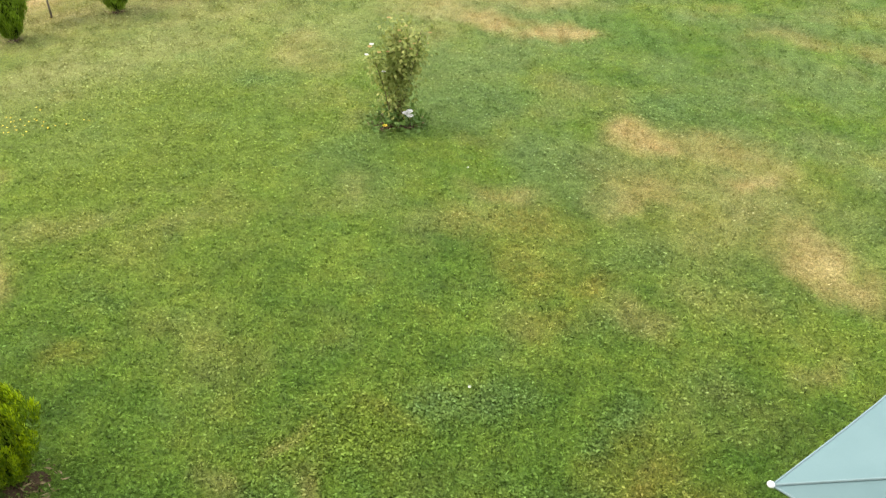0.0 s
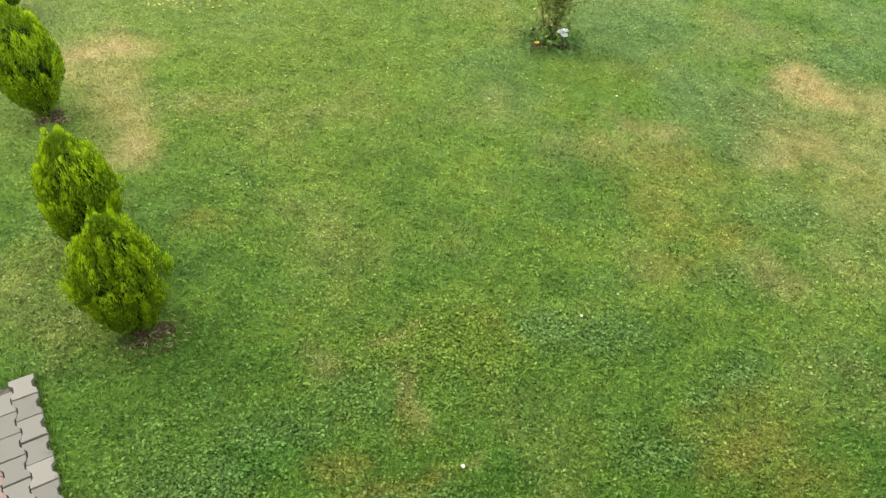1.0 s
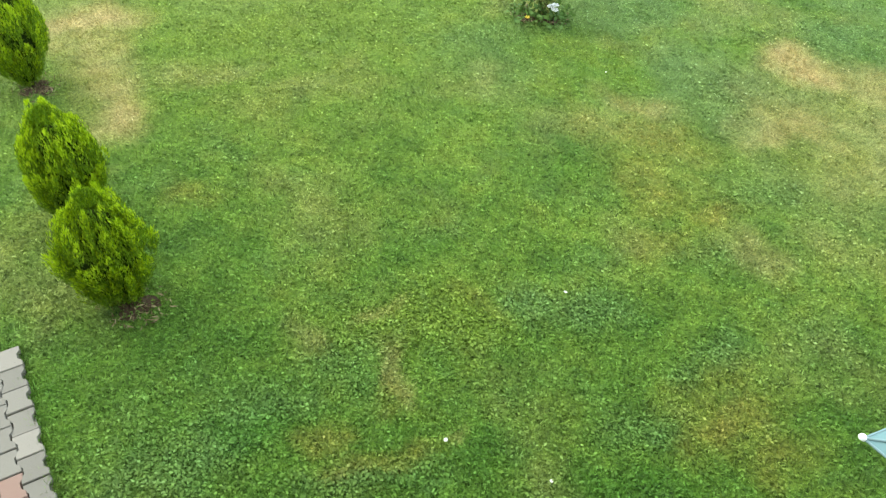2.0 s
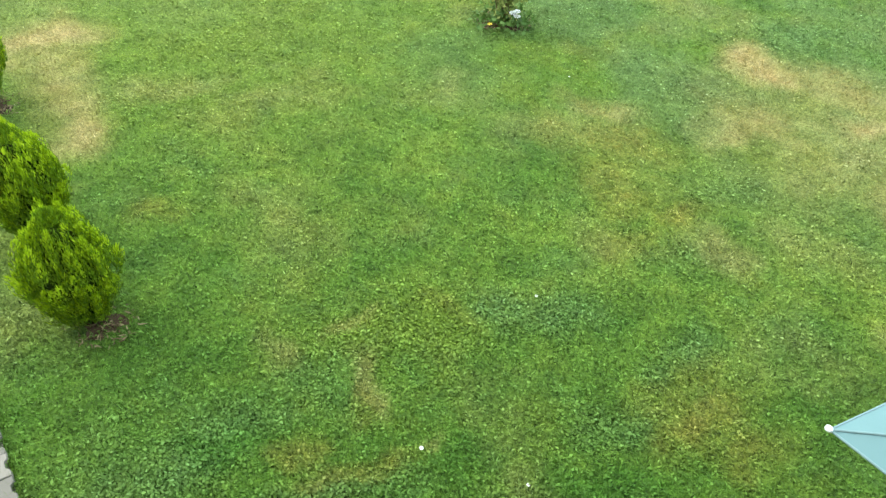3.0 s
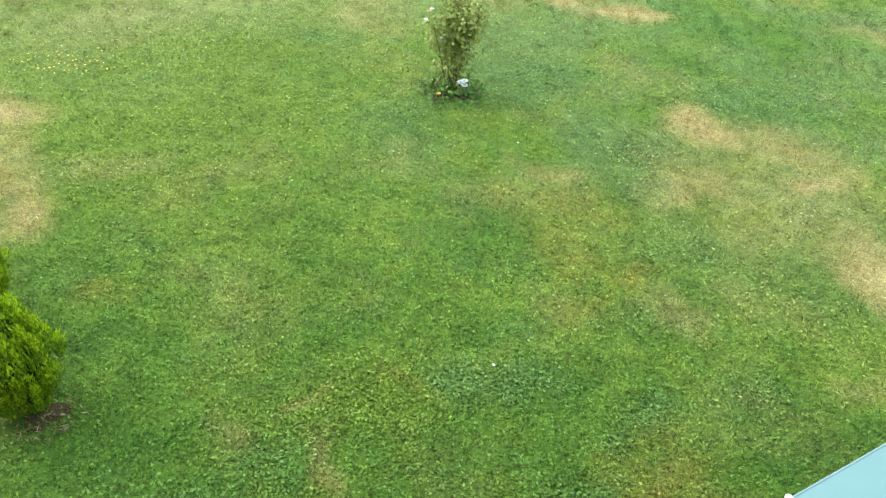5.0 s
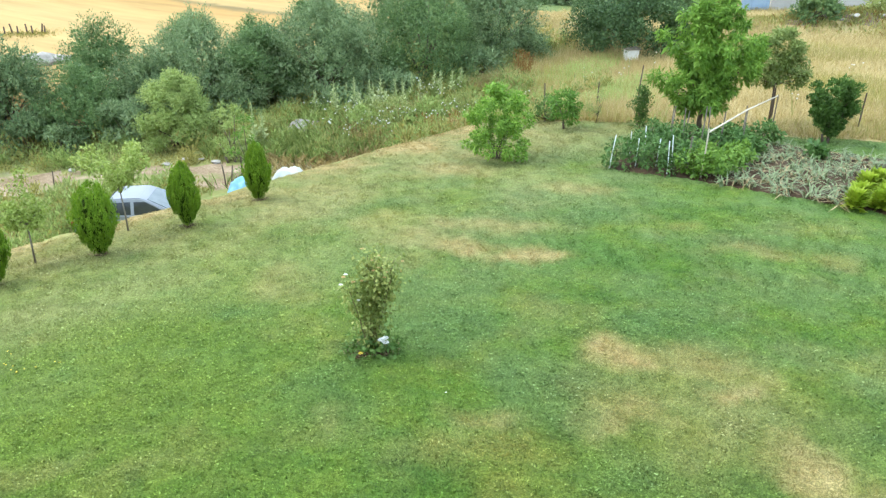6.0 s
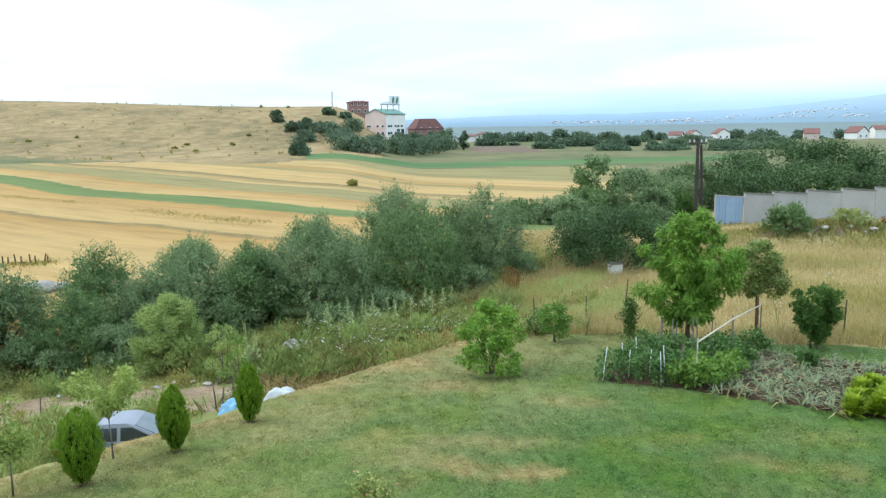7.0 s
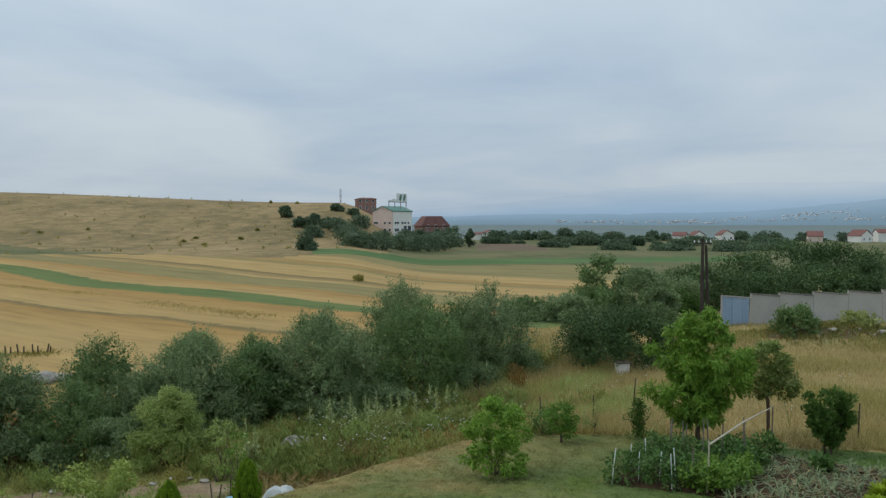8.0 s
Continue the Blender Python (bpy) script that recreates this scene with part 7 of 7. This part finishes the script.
def house(name, m, wx, wy, eave, ridge, wall, roof, label, rows, cols_front, cols_side, hip=0.0, side_wall=None, over=0.35, category="house", group=""):
    """A house: walls with a foundation, roof with overhang, windows with frames on the front (-y) and the +x side. The ridge runs along y when hip is 0."""
    ob = thing(name, m, label, category, group)
    gable = [(-wx / 2, -6.0), (-wx / 2, eave), (0, ridge), (wx / 2, eave), (wx / 2, -6.0)] if hip == 0 else [(-wx / 2, -6.0), (-wx / 2, eave), (wx / 2, eave), (wx / 2, -6.0)]
    part("wall", prism(gable, -wy / 2, wy / 2), wall, ob)
    bm = bmesh.new()
    o = over
    slope = (ridge - eave) / (wx / 2)
    if hip == 0:
        for s in (-1, 1):
            q = [(s * (wx / 2 + o), -wy / 2 - o, eave - slope * o + 0.06), (0, -wy / 2 - o, ridge + 0.06), (0, wy / 2 + o, ridge + 0.06), (s * (wx / 2 + o), wy / 2 + o, eave - slope * o + 0.06)]
            lo = [bm.verts.new(p) for p in q]
            hi = [bm.verts.new((p[0], p[1], p[2] + 0.22)) for p in q]
            bm.faces.new(lo)
            bm.faces.new(hi[::-1])
            for i in range(4):
                bm.faces.new((lo[i], lo[(i + 1) % 4], hi[(i + 1) % 4], hi[i]))
    else:
        c = [(-wx / 2 - o, -wy / 2 - o), (wx / 2 + o, -wy / 2 - o), (wx / 2 + o, wy / 2 + o), (-wx / 2 - o, wy / 2 + o)]
        lo = [bm.verts.new((x, y, eave)) for x, y in c]
        hi = [bm.verts.new((x, y, eave + 0.2)) for x, y in c]
        tp = [bm.verts.new((x * (1 - hip), y * (1 - hip), ridge)) for x, y in c]
        bm.faces.new(lo[::-1])
        bm.faces.new(tp)
        for a, b in ((lo, hi), (hi, tp)):
            for i in range(4):
                bm.faces.new((a[i], a[(i + 1) % 4], b[(i + 1) % 4], b[i]))
    part("roof", bm, roof, ob)
    if side_wall:
        part("side_facing", boxed((wx / 2 + 0.02, -wy / 2 + 0.1, -5.9), (wx / 2 + 0.08, wy / 2 - 0.1, eave - 0.1)), side_wall, ob)

    def window(c, axis, ww, hh):
        x, y, z = c
        if axis == "y":
            w = part("window", boxed((x - ww / 2, y - 0.12, z), (x + ww / 2, y + 0.05, z + hh)), M_TIP, ob)
            part("pane", boxed((x - ww / 2 + 0.1, y - 0.15, z + 0.1), (x + ww / 2 - 0.1, y - 0.10, z + hh - 0.1)), M_DARKPANE, w)
        else:
            w = part("window", boxed((x - 0.05, y - ww / 2, z), (x + 0.16, y + ww / 2, z + hh)), M_TIP, ob)
            part("pane", boxed((x + 0.12, y - ww / 2 + 0.1, z + 0.1), (x + 0.19, y + ww / 2 - 0.1, z + hh - 0.1)), M_DARKPANE, w)

    for z, hh in rows:
        for f in cols_front:
            window((f * wx, -wy / 2, z), "y", 1.1, hh)
        for f in cols_side:
            window((wx / 2, f * wy, z), "x", 1.3, hh)
    return ob


def turned(x, y, deg, z=None):
    return Matrix.Translation((x, y, float(ground_z(x, y)) if z is None else z)) @ pose(0, 0, 0, 0, 0, deg)


BIG = house("hillside_building", turned(-18.8, 290.0, -35, 1.7), 9.4, 11.5, 7.9, 9.6, M_PINKWALL, M_GREENROOF, "large pale pink building with a green metal roof on the hillside", [(0.6, 1.1), (3.2, 0.9)], (-0.38, -0.27, 0.12, 0.36), (-0.36, -0.24, -0.02, 0.12, 0.3), side_wall=M_WHITEWALL, category="building")


def roof_sign():
    """Large letters of a roof sign, drawn as plain shapes on a steel frame; not lettered."""
    sign = thing("roof_sign", turned(-18.8, 290.0, -35, 1.7), "steel roof sign frame with pale plates and dark green shapes", "sign")
    sx = 2.4
    for y in (-5, -1.6, 1.8, 5.2):
        bm = bmesh.new()
        tube(bm, [(sx, y, 8.8), (sx, y, 11.3)], [0.16, 0.16], 6)
        part("upright", bm, M_STEEL, sign)
    part("rail", boxed((sx - 0.1, -5.6, 11.2), (sx + 0.1, 5.8, 11.45)), M_STEEL, sign)
    for y0, y1, z1, mat in ((-5.4, -3.2, 12.1, M_TIP), (-3.0, -0.8, 12.5, M_TIP), (-0.6, 5.6, 14.6, M_TIP)):
        part("plate", boxed((sx - 0.15, y0, 11.45), (sx + 0.15, y1, z1), None, 0.05), mat, sign)
    for yc, tilt in ((1.6, 0.25), (3.9, 0.25)):
        ring = [(yc + 0.62 * math.cos(t) + tilt * math.sin(t), 13.0 + 1.25 * math.sin(t)) for t in np.linspace(0, 2 * math.pi, 16, endpoint=False)]
        part("shape", prism(ring, sx + 0.17, sx + 0.25, "x"), M_GREENROOF, sign, "dark green oval shape")
        part("shape", prism(ring, sx - 0.25, sx - 0.17, "x"), M_GREENROOF, sign, "dark green oval shape")


roof_sign()
# dark plates stand in for the shade within the garage openings
for y in (1.5, 4.0):
    part("garage_door", boxed((4.72, y - 0.9, -0.6), (4.86, y + 0.9, 2.6)), M_DARKPANE, BIG, "dark plate for the shade inside an open garage door")
M_BROWNROOF = surface("old_brown_tile_roof", (0.12, 0.058, 0.05), (0.20, 0.095, 0.08), 0.8, 0.85, fine=8)
house("brick_house", turned(-34.2, 345.0, 12), 8.6, 8.0, 5.2, 6.0, M_BRICKWALL, M_REDROOF, "unrendered red brick block with a flat hipped roof on the hill", [(0.8, 1.4), (3.8, 1.4)], (-0.32, 0.0, 0.32), (-0.25, 0.25), hip=0.5)
house("red_roof_house", turned(-4.6, 318.0, 20, 0.2), 11.5, 10.0, 3.8, 7.9, M_BRICKWALL, M_BROWNROOF, "house with an old brown-red tiled roof among trees", [(0.6, 1.4), (3.2, 1.3)], (-0.3, 0.0, 0.3), (-0.3, 0.0, 0.3), hip=0.45)
for i, (x, y, wx, wy, e, rd, deg, wall) in enumerate([(124.9, 411.5, 9.0, 7.5, 2.6, 4.6, 62, M_WHITEWALL), (133.0, 409.0, 7.6, 7.0, 3.0, 5.2, 10, M_WHITEWALL), (146.0, 404.6, 8.4, 7.0, 3.2, 5.8, 8, M_WHITEWALL), (185.0, 388.5, 11.0, 8.0, 2.8, 5.4, 68, M_PINKWALL), (203.0, 380.0, 11.0, 8.0, 3.2, 6.2, 30, M_WHITEWALL),
                                                      (216.0, 384.0, 9.0, 7.0, 4.5, 6.5, 80, M_WHITEWALL), (20.0, 440.0, 8.0, 6.0, 3.0, 4.2, 70, M_WHITEWALL), (26.0, 444.0, 6.0, 6.0, 4.0, 5.4, 20, M_WHITEWALL), (97.0, 446.0, 6.0, 6.0, 2.4, 4.2, 60, M_PINKWALL)]):
    house("village_house", turned(x, y, deg), wx * 0.85, wy * 0.85, e, rd * 0.95, wall, M_REDROOF, "small house with a red tiled roof far across the plain", [(0.9, 1.2)], (-0.25, 0.25), (-0.25, 0.25), group="village houses")


def mast():
    ob = thing("radio_mast", turned(-44.8, 342.0, 0, float(ground_z(-44.8, 342.0)) - 3.0), "thin grey lattice radio mast on the hill", "mast")
    for dx, dy in ((-0.3, -0.3), (0.3, -0.3), (0, 0.35)):
        bm = bmesh.new()
        tube(bm, [(dx, dy, -1), (dx, dy, 9.0)], [0.09, 0.07], 5)
        part("leg", bm, M_STEEL, ob)
    for z in np.arange(0.5, 9, 1.2):
        bm = bmesh.new()
        tube(bm, [(-0.3, -0.3, z), (0.3, -0.3, z + 0.6)], [0.05, 0.05], 4)
        tube(bm, [(0.3, -0.3, z + 0.6), (0, 0.35, z + 1.2)], [0.05, 0.05], 4)
        part("brace", bm, M_STEEL, ob)


mast()


def hill_scrub():
    """Tiny dark tufts all over the dry slope."""
    rng = np.random.default_rng(985)
    a, r = np.radians(rng.uniform(-33, -6, 190)), rng.uniform(180, 350, 190)
    k = np.repeat(np.arange(190), 9)
    n = len(k)
    x, y = (r * np.sin(a))[k], (r * np.cos(a))[k]
    s = rng.uniform(0.15, 0.5, 190)[k]
    at = np.stack([x, y, ground_z(x, y)], -1) + rng.normal(size=(n, 3)) * [0.5, 0.5, 0.3] * s[:, None] + [0, 0, 0.15]
    tagged(new("hill_scrub", leaf_mesh("hill_scrub", at, rng.normal(size=(n, 3)) + [0, 0, 1], rng.normal(size=(n, 3)), s * 1.3, s * 0.8, M_OLIVE)), "low olive scrub tufts on the dry hillside", "scrub", kind="stuff")


hill_scrub()


def far_town():
    """Hundreds of tiny houses on the far slope, as one mesh."""
    rng = np.random.default_rng(990)
    V, F = [], []
    cube = np.array([[x, y, z] for x in (-0.5, 0.5) for y in (-0.5, 0.5) for z in (0, 1)])
    quads = np.array([[0, 1, 3, 2], [4, 6, 7, 5], [0, 4, 5, 1], [2, 3, 7, 6], [1, 5, 7, 3], [0, 2, 6, 4]])
    mid = [(rng.uniform(8, 33), rng.random()) for _ in range(34)]
    for i in range(170):
        az, f = mid[i % 34]
        az = az + rng.normal() * 0.55
        a, r = math.radians(az), 3500 - 500 * rng.random()
        s = (rng.uniform(7, 13) if rng.random() < 0.97 else rng.uniform(20, 40), 6, rng.uniform(3.0, 5.0))
        # terraces up the foothill, always below its crest
        z = (0.1 + 0.62 * f + rng.normal() * 0.04) * (22 + 70 * smooth_step(16, 30, az)) * r / 3600
        p = cube * s + [r * math.sin(a), r * math.cos(a), float(z)]
        F.append(quads + 8 * len(V))
        V.append(p)
    tagged(new("far_town", quick_mesh("far_town", np.concatenate(V), np.concatenate(F), M_FARHOUSE)), "scattered pale houses of a far town", "town", kind="stuff")


def far_house_material():
    k = Nodes("far_house_walls")
    return k.done(k.ramp(k.island(), (0.1, (0.50, 0.50, 0.50)), (0.5, (0.62, 0.61, 0.60)), (0.95, (0.76, 0.75, 0.73))), 0.9)


M_FARHOUSE = far_house_material()
far_town()


# ---------------------------------------------------------------- paving, piece by piece
M_PAVER = Nodes("grey_paver")
M_PAVER.bump(M_PAVER.noise(60, 3), 0.4, 0.004)
M_PAVER = M_PAVER.done(M_PAVER.mix(M_PAVER.math("MULTIPLY", M_PAVER.noise(3.0, 4), 0.5), M_PAVER.ramp(M_PAVER.each(), (0.0, (0.155, 0.14, 0.118)), (0.6, (0.205, 0.185, 0.155)), (0.86, (0.26, 0.23, 0.195)), (0.9, (0.26, 0.165, 0.13)), (1.0, (0.20, 0.095, 0.072))), (0.20, 0.185, 0.15)), 0.9, 0, 0.2)


def paver_mesh():
    """A wavy interlocking concrete block, 0.2 by 0.165 m, with rounded shoulders."""
    L, W, h, w = 0.194, 0.158, 0.05, 0.013
    left = [(-W / 2 - w, -L / 2), (-W / 2 - w, -L / 2 + 0.045), (-W / 2 + w, -L / 2 + 0.072), (-W / 2 + w, L / 2 - 0.072), (-W / 2 - w, L / 2 - 0.045), (-W / 2 - w, L / 2)]
    right = [(-x, y) for x, y in left][::-1]
    ring = left + right
    bm = bmesh.new()
    rows = [[bm.verts.new((x * s, y * s, z)) for x, y in ring] for s, z in ((1.0, 0.0), (1.0, h - 0.008), (0.95, h))]
    n = len(ring)
    for a, b in zip(rows, rows[1:]):
        for i in range(n):
            bm.faces.new((a[i], a[(i + 1) % n], b[(i + 1) % n], b[i]))
    bm.faces.new(rows[-1])
    bmesh.ops.recalc_face_normals(bm, faces=bm.faces)
    me = bpy.data.meshes.new("paver")
    bm.to_mesh(me)
    bm.free()
    me.materials.append(M_PAVER)
    return me


def patio():
    z = -0.06
    c = PATIO_CORNER
    turn = math.degrees(math.atan2(-PATIO_BACK.y, -PATIO_BACK.x))
    m = Matrix.Translation((c.x, c.y, z)) @ pose(0, 0, 0, 0, 0, turn)
    slab = part("patio", boxed((-1.86, -3.75, -0.12), (-0.02, -0.02, 0.018)), M_JOINT)
    slab.matrix_basis = m
    tagged(slab, "patio of wavy grey and red concrete pavers edged by grass", "pavement", kind="structure")
    me = paver_mesh()
    rng = np.random.default_rng(95)
    for i in range(11):
        for j in range(18):
            x, y = -0.10 - 0.165 * i, -0.11 - 0.2 * j - (0.1 if i % 2 else 0)
            p = new("paver", me)
            p.parent = slab
            p.matrix_basis = pose(x, y, 0.006 + rng.normal() * 0.003, rng.normal() * 0.7, rng.normal() * 0.7, rng.normal() * 0.8)


def edge_grass():
    """Longer grass that grows over the rim of the paving and into its joints."""
    rng = np.random.default_rng(96)
    n = 2600
    s, w = rng.uniform(0, 3.7, n), np.abs(rng.normal(size=n)) * 0.05 - 0.03
    x0 = PATIO_CORNER.x + PATIO_ALONG.x * s - PATIO_BACK.x * w + PATIO_BACK.x * 0.03
    y0 = PATIO_CORNER.y + PATIO_ALONG.y * s - PATIO_BACK.y * w + PATIO_BACK.y * 0.03
    s = rng.uniform(0, 1.9, n)
    x1 = PATIO_CORNER.x + PATIO_BACK.x * s - PATIO_ALONG.x * (w - 0.03)
    y1 = PATIO_CORNER.y + PATIO_BACK.y * s - PATIO_ALONG.y * (w - 0.03)
    tufts("edge_grass", "longer grass growing over the rim of the paving", np.concatenate([x0, x1]), np.concatenate([y0, y1]), rng, 0.075, 0.008, 0.9, M_BLADE, short=True)


M_JOINT = surface("joint_sand", (0.075, 0.065, 0.05), (0.15, 0.135, 0.10), 12, 0.95)
patio()
edge_grass()
